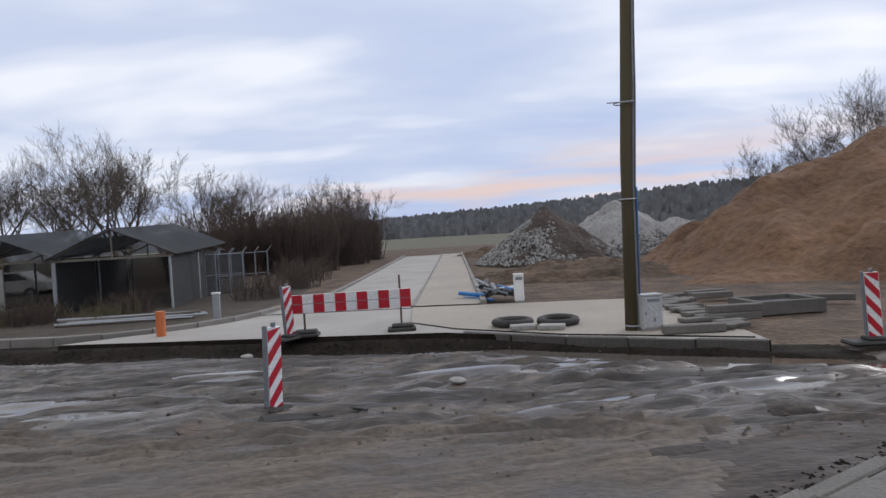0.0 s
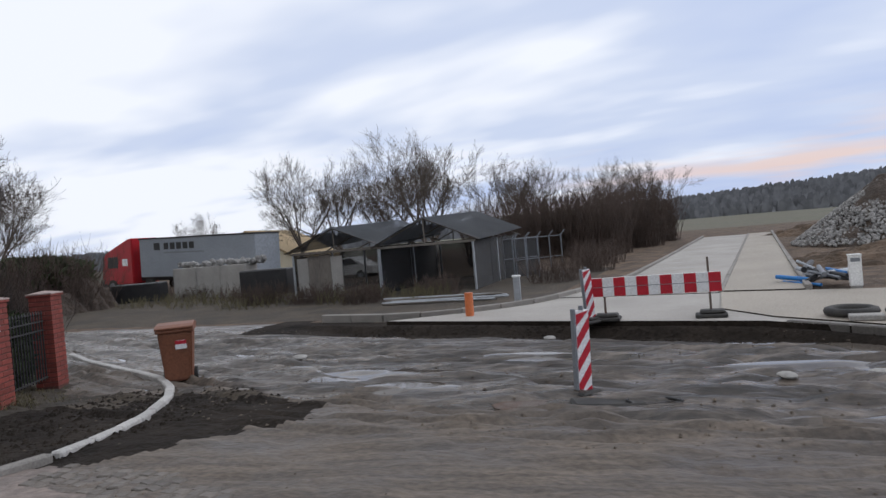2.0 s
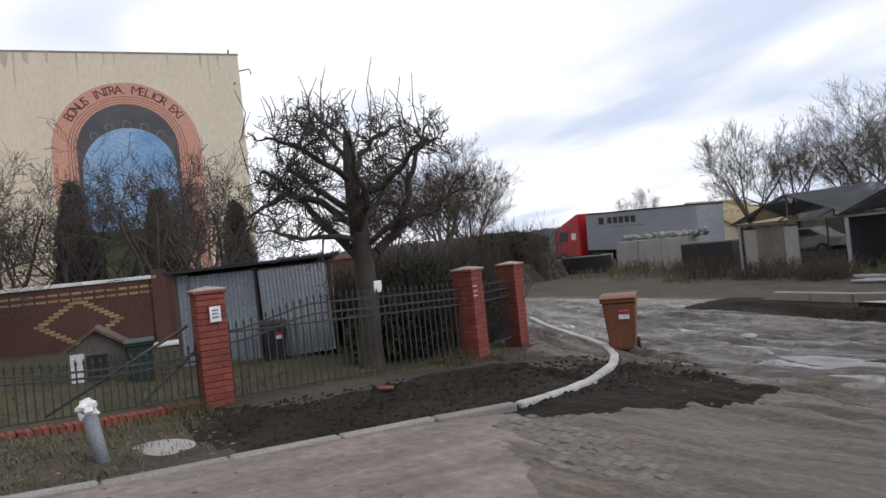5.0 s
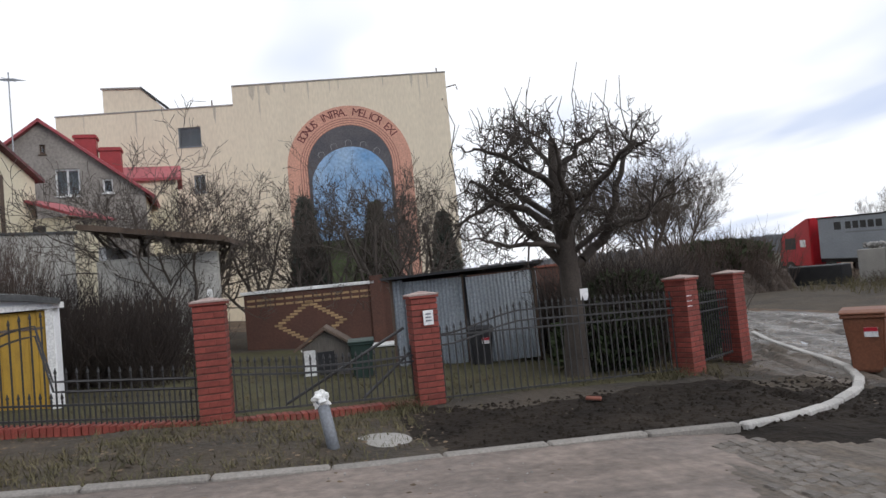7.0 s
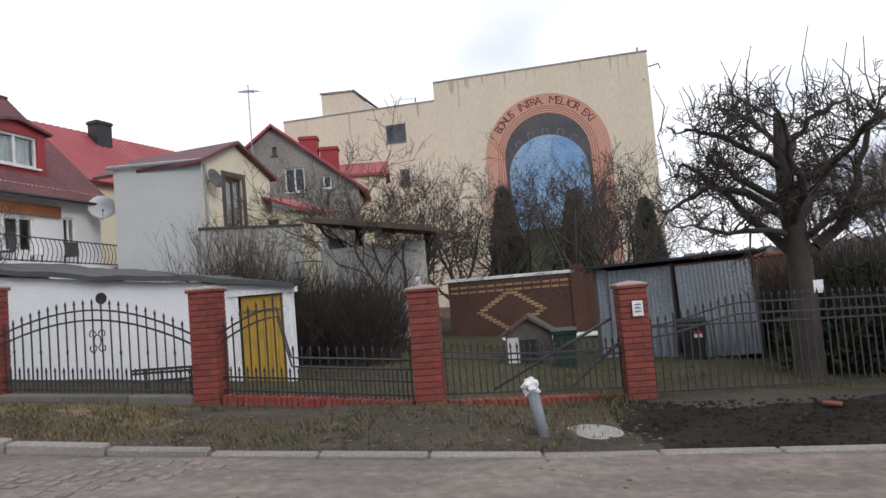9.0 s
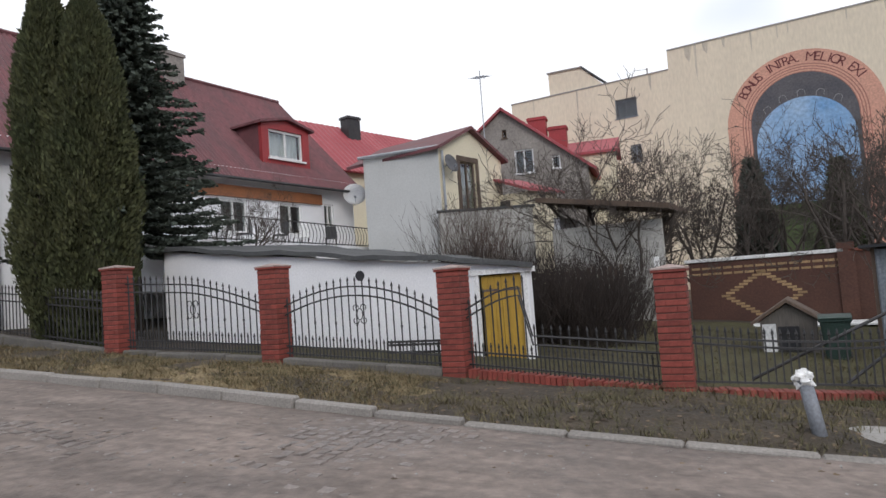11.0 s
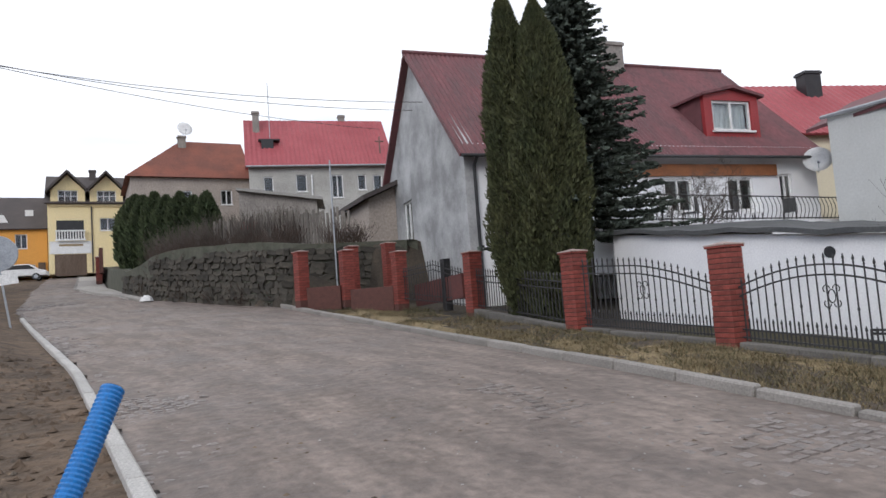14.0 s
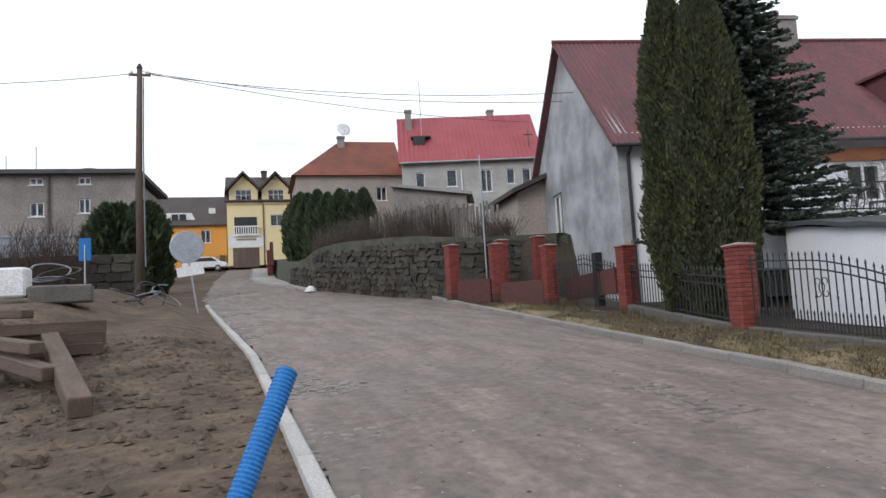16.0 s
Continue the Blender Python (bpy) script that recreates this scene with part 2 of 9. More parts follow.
M_TILE = mat("old_clay_roof_tiles", (0.235, 0.075, 0.045), (0.13, 0.052, 0.038), 0.6, 12, 0.85, None, 0.5, 0.02)
M_DARKTILE = mat("dark_brown_roof_tiles", (0.052, 0.043, 0.040), (0.075, 0.06, 0.055), 0.6, 12, 0.7)
M_ORANGEWALL = mat("orange_render", (0.74, 0.36, 0.08), (0.66, 0.32, 0.075), 0.5, 12, 0.9)
M_YELLOWWALL = mat("pale_yellow_render", (0.80, 0.66, 0.36), (0.74, 0.62, 0.36), 0.5, 12, 0.9)
M_DARKWOOD = mat("dark_weathered_wood", (0.085, 0.058, 0.042), (0.13, 0.095, 0.07), 2, 30, 0.9, None, 0.4, stretch=(1, 1, 0.15), rand=0.25)
M_GREYWOOD = mat("grey_weathered_wood", (0.19, 0.17, 0.145), (0.13, 0.115, 0.10), 2, 30, 0.9, None, 0.4, stretch=(1, 1, 0.15), rand=0.25)
M_POLE = mat("mossy_pole_wood", (0.115, 0.080, 0.048), (0.085, 0.080, 0.040), 2.5, 50, 0.9, None, 0.6, 0.01, stretch=(4, 4, 0.5))
M_STONE = mat("dark_field_stone", (0.078, 0.067, 0.052), (0.036, 0.034, 0.026), 2.5, 18, 0.85, None, 0.7, 0.03, rand=0.4)
M_JOINT = mat("mossy_joint_mortar", (0.10, 0.098, 0.075), (0.055, 0.06, 0.04), 2, 14, 0.95)
M_BARK = mat("grey_brown_bark", (0.065, 0.052, 0.042), (0.10, 0.085, 0.07), 3, 30, 0.95, None, 0.6, 0.01)
M_FARBARK = mat("grey_brown_far_bark", (0.125, 0.103, 0.085), (0.09, 0.074, 0.062), 1, 12, 0.95, None, 0.3)
M_DARKKERB = mat("wet_dark_concrete", (0.115, 0.105, 0.092), (0.07, 0.063, 0.055), 1.5, 30, 0.75, 0.5, 0.4, rand=0.12)
M_DARKTWIG = mat("dark_garden_twigs", (0.044, 0.032, 0.026), (0.030, 0.024, 0.020), 1, 12, 0.95, None, 0.0)
M_TWIG = mat("reddish_brown_twigs", (0.088, 0.060, 0.046), (0.064, 0.046, 0.037), 1, 12, 0.95, None, 0.0)
M_THUJA = mat("dark_olive_thuja_foliage", (0.042, 0.053, 0.020), (0.072, 0.074, 0.029), 1.1, 12, 0.9, None, 0.0, island=0.4)
M_SPRUCE = mat("blue_black_spruce_needles", (0.060, 0.076, 0.060), (0.090, 0.108, 0.084), 1.5, 12, 0.9, None, 0.0, island=0.4)
M_HEDGE = mat("dull_green_evergreen", (0.035, 0.055, 0.022), (0.06, 0.075, 0.03), 0.8, 12, 0.9, None, 0.0, island=0.4)
M_GRASS = mat("winter_grass", (0.145, 0.118, 0.062), (0.085, 0.080, 0.040), 0.7, 12, 0.95, None, 0.0, island=0.35)
# woods colour lifted to pale blue-grey: the haze of distance is painted in
M_WOODS = mat("hazed_bare_woods", (0.175, 0.178, 0.185), (0.135, 0.138, 0.144), 0.02, 0.3, 1.0, None, 0.0, island=0.2)
M_FIELD = mat("dull_field", (0.115, 0.098, 0.065), (0.085, 0.088, 0.052), 0.03, 1.2, 0.95, None, 0.5, 0.1)
M_ZINC = mat("galvanised_steel", (0.42, 0.44, 0.46), (0.34, 0.36, 0.38), 4, 40, 0.45, 0.6, 0.1, 0.002, metal=0.6)
M_SHEET = mat("grey_corrugated_steel", (0.34, 0.37, 0.40), (0.25, 0.275, 0.295), 1.0, 20, 0.55, 0.65, 0.15, metal=0.1)
M_NETROOF = mat("faded_grey_netting", (0.092, 0.098, 0.105), (0.064, 0.068, 0.074), 0.6, 30, 0.95)
M_NET = mat("dark_shade_netting", (0.055, 0.056, 0.058), (0.085, 0.085, 0.085), 0.6, 30, 0.95)
M_NET.node_tree.nodes["Principled BSDF"].inputs["Alpha"].default_value = 0.62
M_NETROOF.node_tree.nodes["Principled BSDF"].inputs["Alpha"].default_value = 0.82
M_CABINET = mat("pale_grey_cabinet_plastic", (0.46, 0.47, 0.47), (0.38, 0.385, 0.38), 3, 30, 0.55)
M_WHITE = mat("white_reflective_sheet", (0.80, 0.80, 0.80), (0.70, 0.70, 0.69), 5, 40, 0.4, None, 0.0)
M_RED = mat("red_reflective_sheet", (0.48, 0.014, 0.030), (0.42, 0.014, 0.028), 5, 40, 0.4, None, 0.0)
M_GREYPLASTIC = mat("grey_plastic", (0.20, 0.215, 0.235), (0.16, 0.17, 0.185), 3, 40, 0.5, None, 0.1)
M_BLUEPIPE = mat("bright_blue_plastic", (0.012, 0.17, 0.47), (0.010, 0.14, 0.40), 4, 60, 0.4, None, 0.05)
M_ORANGEPIPE = mat("orange_brown_plastic_pipe", (0.58, 0.16, 0.05), (0.50, 0.14, 0.045), 3, 40, 0.5, None, 0.1)
M_BIN = mat("rusty_brown_bin_plastic", (0.19, 0.068, 0.032), (0.155, 0.06, 0.03), 2, 30, 0.55, None, 0.2)
M_RUBBER = mat("black_rubber", (0.022, 0.022, 0.022), (0.05, 0.046, 0.04), 3, 40, 0.8)
M_CLOD = mat("mud_clod", (0.075, 0.056, 0.040), (0.12, 0.095, 0.07), 3, 30, 0.85, None, 0.4, island=0.3)
M_LEAF = mat("dead_leaf", (0.085, 0.058, 0.038), (0.15, 0.11, 0.07), 3, 30, 0.9, None, 0.0, island=0.5)
M_BLACK = mat("black_plastic_and_opening_shade", (0.015, 0.015, 0.017), (0.03, 0.03, 0.03), 3, 30, 0.5)
M_REDPAINT = mat("red_truck_paint", (0.44, 0.018, 0.026), (0.38, 0.017, 0.024), 2, 30, 0.3, None, 0.0)
M_TARP = mat("grey_truck_tarpaulin", (0.27, 0.295, 0.32), (0.22, 0.245, 0.27), 0.5, 12, 0.6, None, 0.15, 0.02)
M_STEEL = mat("rusty_iron", (0.10, 0.055, 0.035), (0.14, 0.12, 0.105), 5, 40, 0.7, None, 0.3)
M_STRAW = mat("straw_and_dry_grass", (0.30, 0.235, 0.135), (0.15, 0.115, 0.065), 1.6, 26, 0.95, None, 1.0, 0.04, spec=0.2, var=0.4)
M_NEWKERB = mat("pale_new_concrete", (0.46, 0.445, 0.42), (0.34, 0.325, 0.30), 1.5, 40, 0.9, None, 0.4, rand=0.10)
M_GLASS = glass("window_glass")
M_CURTAIN = mat("white_curtain", (0.72, 0.72, 0.70), (0.58, 0.58, 0.57), 3, 20, 0.9, None, 0.2, stretch=(8, 8, 0.4))
M_ROOM = mat("painted_room_shade", (0.16, 0.15, 0.14), (0.12, 0.115, 0.11), 1, 10, 0.9)
M_WATER = mat("muddy_puddle_water", (0.10, 0.085, 0.07), (0.085, 0.07, 0.058), 0.6, 6, 0.04, 0.08, 0.02, 0.01, spec=0.6)


def streak(m, scale, stretch, turn, lo, hi, a=0.40, b=0.60):
    """Long drawn-out streaks of darker clods laid over a soil by passing wheels, with rut shade and sheen painted into
    their value.
    """
    n, l = m.node_tree.nodes, m.node_tree.links
    hsv = next(q for q in n if q.bl_idname == "ShaderNodeHueSaturation")
    src = hsv.inputs["Value"].links[0].from_socket
    co, mp, nz = n.new("ShaderNodeTexCoord"), n.new("ShaderNodeMapping"), n.new("ShaderNodeTexNoise")
    mp.vector_type = "TEXTURE"
    mp.inputs["Rotation"].default_value = (0, 0, radians(turn))
    mp.inputs["Scale"].default_value = stretch
    nz.inputs["Scale"].default_value, nz.inputs["Detail"].default_value, nz.inputs["Roughness"].default_value = scale, 5, 0.62
    l.new(co.outputs["Object"], mp.inputs[0])
    l.new(mp.outputs[0], nz.inputs[0])
    mr, mu = n.new("ShaderNodeMapRange"), n.new("ShaderNodeMath")
    mr.inputs[1].default_value, mr.inputs[2].default_value = a, b
    mr.inputs[3].default_value, mr.inputs[4].default_value = lo, hi
    mu.operation = "MULTIPLY"
    l.new(nz.outputs[0], mr.inputs[0])
    l.new(src, mu.inputs[0])
    l.new(mr.outputs[0], mu.inputs[1])
    l.new(mu.outputs[0], hsv.inputs["Value"])


# mud tone also painted dark for groove shade and light for sky sheen
streak(M_MUD, 1.0, (2.6, 0.16, 1), 10, 0.42, 1.28)
streak(M_MUD, 1.0, (0.16, 0.09, 1), 10, 0.72, 1.12)
streak(M_TRODDEN, 1.0, (1.5, 0.13, 1), 14, 0.68, 1.10)
streak(M_SAND, 1.0, (0.4, 1.8, 1), 5, 0.78, 1.13)
streak(M_SAND, 1.0, (0.10, 0.14, 1), 5, 0.86, 1.06)
streak(M_DAMP, 1.0, (1.2, 0.12, 1), 16, 0.65, 1.15)

# ---------------------------------------------------------------- mesh helpers
I4 = Matrix.Identity(4)


def to_mesh(name, bm, material, smooth=False):
    me = bpy.data.meshes.new(name)
    bm.to_mesh(me)
    bm.free()
    for m in material if isinstance(material, (list, tuple)) else [material]:
        me.materials.append(m)
    if smooth:
        me.polygons.foreach_set("use_smooth", [True] * len(me.polygons))
    return me


def thing(name, m=I4, label="", category="", group="", kind=""):
    ob = new(name)
    ob.empty_display_size = 0.2
    ob.matrix_basis = m
    return tagged(ob, label, category, group, kind)


def part(name, bm, material, parent, label="", m=I4, smooth=False):
    ob = new(name, bm if isinstance(bm, bpy.types.Mesh) else to_mesh(name, bm, material, smooth))
    ob.parent = parent
    ob.matrix_basis = m
    return tagged(ob, label)


def solo(name, bm, material, label="", category="", group="", kind="", m=I4, smooth=False):
    ob = new(name, to_mesh(name, bm, material, smooth))
    ob.matrix_basis = m
    return tagged(ob, label, category, group, kind)


def box(x0, x1, y0, y1, z0, z1, bevel=0.0, bm=None):
    b = bm or bmesh.new()
    t = bmesh.new() if bevel else b
    v = [t.verts.new((x, y, z)) for x in (x0, x1) for y in (y0, y1) for z in (z0, z1)]
    for f in ((0, 1, 3, 2), (4, 6, 7, 5), (0, 4, 5, 1), (2, 3, 7, 6), (0, 2, 6, 4), (1, 5, 7, 3)):
        t.faces.new([v[i] for i in f])
    if bevel:
        bmesh.ops.bevel(t, geom=t.edges[:], offset=bevel, segments=1, affect="EDGES")
        tmp = bpy.data.meshes.new("tmp")
        t.to_mesh(tmp)
        t.free()
        b.from_mesh(tmp)
        bpy.data.meshes.remove(tmp)
    return b


def tube(path, radii, sides=8, bm=None, caps=True):
    """A tube along points, with one radius or one for each point."""
    b = bm or bmesh.new()
    pts = [Vector(p) for p in path]
    rr = radii if isinstance(radii, (list, tuple)) else [radii] * len(pts)
    rings = []
    for i, p in enumerate(pts):
        d = (pts[min(i + 1, len(pts) - 1)] - pts[max(i - 1, 0)]).normalized()
        u = d.orthogonal().normalized() if i == 0 else (u - d * u.dot(d)).normalized()
        w = d.cross(u)
        rings.append([b.verts.new(p + (u * cos(2 * pi * k / sides) + w * sin(2 * pi * k / sides)) * rr[i]) for k in range(sides)])
    for r, s in zip(rings, rings[1:]):
        for k in range(sides):
            b.faces.new((r[k], r[(k + 1) % sides], s[(k + 1) % sides], s[k]))
    if caps and sides > 2:
        b.faces.new(rings[0][::-1])
        b.faces.new(rings[-1])
    return b


def lathe(profile, sides=16, bm=None, c=(0, 0, 0)):
    """Profile of (radius, height) turned round z."""
    b = bm or bmesh.new()
    rings = [[b.verts.new((c[0] + r * cos(2 * pi * k / sides), c[1] + r * sin(2 * pi * k / sides), c[2] + z)) for k in range(sides)] for r, z in profile]
    for r, s in zip(rings, rings[1:]):
        for k in range(sides):
            b.faces.new((r[k], r[(k + 1) % sides], s[(k + 1) % sides], s[k]))
    b.faces.new(rings[0][::-1])
    b.faces.new(rings[-1])
    return b


def prism(outline, d0, d1, bm=None, axis="y"):
    """An outline of (u, v) drawn out from d0 to d1 along the axis."""
    b = bm or bmesh.new()
    put = {"y": lambda u, v, d: (u, d, v), "z": lambda u, v, d: (u, v, d), "x": lambda u, v, d: (d, u, v)}[axis]
    lo = [b.verts.new(put(u, v, d0)) for u, v in outline]
    hi = [b.verts.new(put(u, v, d1)) for u, v in outline]
    n = len(outline)
    b.faces.new(lo)
    b.faces.new(hi[::-1])
    for i in range(n):
        b.faces.new((lo[i], hi[i], hi[(i + 1) % n], lo[(i + 1) % n]))
    bmesh.ops.recalc_face_normals(b, faces=b.faces[:])
    return b


def holed_wall(outline, holes, thick):
    """A wall in the xz plane, outside at y = 0, with rectangular openings (x0, x1, z0, z1)."""
    b = bmesh.new()
    edges = []
    loops = [outline] + [[(x0, z0), (x1, z0), (x1, z1), (x0, z1)] for x0, x1, z0, z1 in holes]
    for lp in loops:
        vs = [b.verts.new((x, 0, z)) for x, z in lp]
        edges += [b.edges.new((vs[i], vs[(i + 1) % len(vs)])) for i in range(len(vs))]
    bmesh.ops.triangle_fill(b, edges=edges, use_beauty=True)
    out = bmesh.ops.extrude_face_region(b, geom=b.faces[:])
    bmesh.ops.translate(b, verts=[v for v in out["geom"] if isinstance(v, bmesh.types.BMVert)], vec=(0, thick, 0))
    bmesh.ops.recalc_face_normals(b, faces=b.faces[:])
    return b


def grid_mesh(name, xs, ys, height, material, smooth=True, pick=None):
    """A sheet over the lines xs and ys; pick(cx, cy) gives the material slot of each face (None leaves it out)."""
    X, Y = np.meshgrid(xs, ys)
    Z = height(X, Y)
    v = np.stack([X.ravel(), Y.ravel(), Z.ravel()], 1)
    nx, ny = len(xs), len(ys)
    i = np.arange(nx * ny).reshape(ny, nx)
    q = np.stack([i[:-1, :-1].ravel(), i[:-1, 1:].ravel(), i[1:, 1:].ravel(), i[1:, :-1].ravel()], 1)
    slot = None
    if pick is not None:
        c = v[q].mean(1)
        slot = pick(c[:, 0], c[:, 1])
        q, slot = q[slot >= 0], slot[slot >= 0]
    me = bpy.data.meshes.new(name)
    me.from_pydata(v.tolist(), [], q.tolist())
    for m in material if isinstance(material, (list, tuple)) else [material]:
        me.materials.append(m)
    if slot is not None:
        me.polygons.foreach_set("material_index", slot.astype(int).tolist())
    me.polygons.foreach_set("use_smooth", [smooth] * len(me.polygons))
    me.update()
    return me


def vnoise(x, y, seed=0):
    """Smooth value noise on arrays, -1 to 1."""
    xi, yi = np.floor(x), np.floor(y)
    fx, fy = x - xi, y - yi
    fx, fy = fx * fx * (3 - 2 * fx), fy * fy * (3 - 2 * fy)

    def h(a, b):
        s = np.sin(a * 127.1 + b * 311.7 + seed * 74.7) * 43758.5453
        return (s - np.floor(s)) * 2 - 1
    return (h(xi, yi) * (1 - fx) + h(xi + 1, yi) * fx) * (1 - fy) + (h(xi, yi + 1) * (1 - fx) + h(xi + 1, yi + 1) * fx) * fy


def fbm(x, y, seed=0, octaves=4):
    return sum(vnoise(x * 2 ** k, y * 2 ** k, seed + k) / 2 ** k for k in range(octaves))


# ---------------------------------------------------------------- lie of the land
ROAD_Y = [-400, -120, -75, -45, -26, -10.6, -7, -3.8, 0, 3.5, 7.5, 10, 14, 30, 52, 120, 400, 3000]
ROAD_Z = [12, 8.6, 6.55, 3.7, 1.9, 0.76, 0.52, 0.26, 0.0, -0.14, -0.36, -0.40, -0.36, -0.28, 0.0, 0.4, 1, 2]


def street(y):
    return np.interp(y, ROAD_Y, ROAD_Z)


def wall_x(y):
    """Line of the rubble wall beside the upper street."""
    return np.interp(y, [-80, -60, -45, -32.3, -23.6, -22.6], [-1.6, -1.3, -1.45, -2.9, -6.7, -10.9])


def smooth(a, b, v):
    t = np.clip((v - a) / (b - a), 0, 1)
    return t * t * (3 - 2 * t)


def rut_across(x, y):
    """Distance across the wheel tracks that sweep through the junction."""
    mid = np.interp(x, [-40, -22, -12, -6, 0, 6, 14, 30], [19.5, 14.2, 10.9, 9.3, 8.8, 8.3, 7.0, 4.0])
    return y - mid


def bed_edge(x):
    """Front edge of the raised bed of the side street."""
    return np.interp(x, [-12, -8.08, 0.12, 2.03, 4.95, 8], [14.7, 13.98, 12.53, 11.24, 9.73, 8.2])


def fresh_tracks(x, y):
    """Height of the wheel tracks pressed into the junction."""
    z = np.zeros(np.shape(x))
    for k in range(14):
        c, sl, dep = 5.3 + 0.34 * k, 0.10 + 0.020 * k, 0.030 + 0.012 * (k % 3)
        g = y - c - sl * x - 0.012 * x * np.abs(x) - 0.12 * vnoise(x * 0.5 + k * 3.7, x * 0.0 + k, 141)
        on = smooth(-4.5 + 0.5 * (k % 4), -2.0 + 0.5 * (k % 4), x) * smooth(14, 9, x) * smooth(0.3, 0.8, bed_edge(x) - y)
        on = on * np.clip(0.5 + 0.9 * vnoise(x * 0.28 + 5 * k, x * 0.0 + 0.5, 151 + k), 0, 1.2)
        z = z + on * dep * (0.9 * np.exp(-((g - 0.13) / 0.08) ** 2) - np.exp(-(g / 0.085) ** 2))
    for k in range(9):
        g = rut_across(x, y) + 2.4 - 0.58 * k - 0.16 * vnoise(x * 0.4 + 9 * k, x * 0.0 + k, 161)
        on = smooth(-26, -16, x) * smooth(1.0, -2.5, x - 0.6 * (k % 3)) * smooth(0.3, 0.8, bed_edge(x) - y)
        on = on * np.clip(0.5 + 0.9 * vnoise(x * 0.25 + 3 * k, x * 0.0 + 0.5, 171 + k), 0, 1.2)
        z = z + on * 0.034 * (np.exp(-((np.abs(g) - 0.15) / 0.08) ** 2) - 0.9 * np.exp(-(g / 0.09) ** 2))
    return z


def land(x, y):
    x, y = np.asarray(x, float), np.asarray(y, float)
    z = street(y)
    behind = smooth(0.15, 0.5, wall_x(y) - x) * smooth(22.6, 22.9, -y)
    back = np.clip(wall_x(y) - x, 0, 30)
    z = z + behind * (np.interp(-y, [22, 30, 38, 60], [2.15, 1.95, 1.15, 1.0]) + 0.05 * back)
    site = smooth(0.1, 1.6, x - np.interp(y, [-90, -46, -30, -12, -4.9, 0, 2.2], [3.2, 2.6, 2.0, -0.25, -0.76, -0.95, -0.8]))
    z = z + site * np.interp(-y, [5, 9, 14, 22, 30, 45], [0, 0.06, 0.25, 0.45, 0.15, 0.0])
    z = z + smooth(2.6, 4.6, x) * smooth(8, 13, -y) * smooth(30, 24, -y) * 0.55
    # churned junction
    d = rut_across(x, y)
    inside = smooth(3.6, 1.6, np.abs(d)) * smooth(-45, -30, x) * smooth(40, 25, x)
    wob = 0.35 * vnoise(x * 0.35, y * 0.2, 3)
    ruts = 0.022 * np.cos((d + wob) * 2 * pi / 1.6) + 0.016 * np.cos((d * 1.0 + 0.12 * x + wob * 2) * 2 * pi / 0.43)
    z = z + inside * (0.8 * ruts - 0.03 + 0.028 * fbm(x * 0.45, y * 2.2, 11, 4))
    for k, (o, sl, dep) in enumerate(((-2.3, 0.0, 0.05), (-1.75, 0.03, 0.04), (-0.9, -0.02, 0.06), (-0.35, 0.02, 0.05), (0.5, 0.0, 0.06), (1.15, -0.03, 0.05), (1.9, 0.02, 0.05), (-2.9, 0.06, 0.04), (-3.4, 0.10, 0.035), (-1.3, 0.08, 0.05), (0.1, -0.06, 0.05), (0.85, 0.05, 0.05), (1.5, 0.04, 0.05), (-2.0, -0.07, 0.045))):
        g = d - o - sl * (x + 3) - 0.22 * vnoise(x * 0.3 + k * 7.1, y * 0.0 + k, 91)
        z = z + smooth(-30, -14, x) * smooth(16, 10, x) * smooth(0.2, 0.8, bed_edge(x) - y) * dep * (0.75 * np.exp(-((np.abs(g) - 0.17) / 0.06) ** 2) * (0.8 + 0.9 * vnoise(x * 3.1, y * 3.1, 131 + k)) - 1.1 * np.exp(-(g / 0.10) ** 4)) * (0.75 + 0.5 * vnoise(x * 0.8, y * 0.8, 95 + k))
    # shallow scrapes over the trodden part
    for k, (c, sl, x0, x1, dep) in enumerate(((3.4, 0.10, -1.5, 3.0, 0.03), (4.0, -0.16, -2.0, 1.0, 0.025), (4.6, 0.22, 0.0, 4.0, 0.035), (5.2, 0.18, -1.0, 4.5, 0.03), (5.6, -0.10, -4.0, 0.5, 0.03), (6.1, 0.14, 0.5, 6.0, 0.035), (4.9, 0.35, 1.0, 3.2, 0.03), (6.4, -0.06, -5.0, -1.0, 0.03), (5.9, 0.3, 2.0, 5.0, 0.03), (4.3, 0.05, -4.5, -2.0, 0.02), (6.6, 0.10, 1.0, 7.0, 0.04))):
        g = y - c - sl * x - 0.12 * vnoise(x * 0.9 + k * 3.3, x * 0.0 + k, 97)
        z = z + smooth(x0, x0 + 0.6, x) * smooth(x1, x1 - 0.6, x) * dep * (0.6 * np.exp(-((np.abs(g) - 0.11) / 0.05) ** 2) - np.exp(-(g / 0.055) ** 2)) * (0.6 + 0.8 * vnoise(x * 1.5, y, 99 + k))
    z = z + fresh_tracks(x, y)
    near = smooth(60, 25, np.hypot(x, y - 4))
    mudzone = smooth(1.5, 5.0, y) * smooth(-0.2, 0.4, bed_edge(x) - y)
    z = z + near * (0.018 * fbm(x * 0.7, y * 1.5, 5, 4) * (0.5 + mudzone) + 0.014 * mudzone * np.abs(fbm(x * 1.0, y * 5, 7, 3)) + 0.012 * mudzone * fbm(x * 5, y * 5, 9, 2))
    # trench below the edge of the new side street
    e = bed_edge(x) - y
    z = z - 0.17 * smooth(0.1, 0.35, e) * smooth(1.5, 0.7, e) * smooth(-12, -9, x) * smooth(7, 5, x)
    bank = smooth(-9.4, -8.4, x) * smooth(-6.4, -7.1, x) * smooth(1.6, 0.2, y)
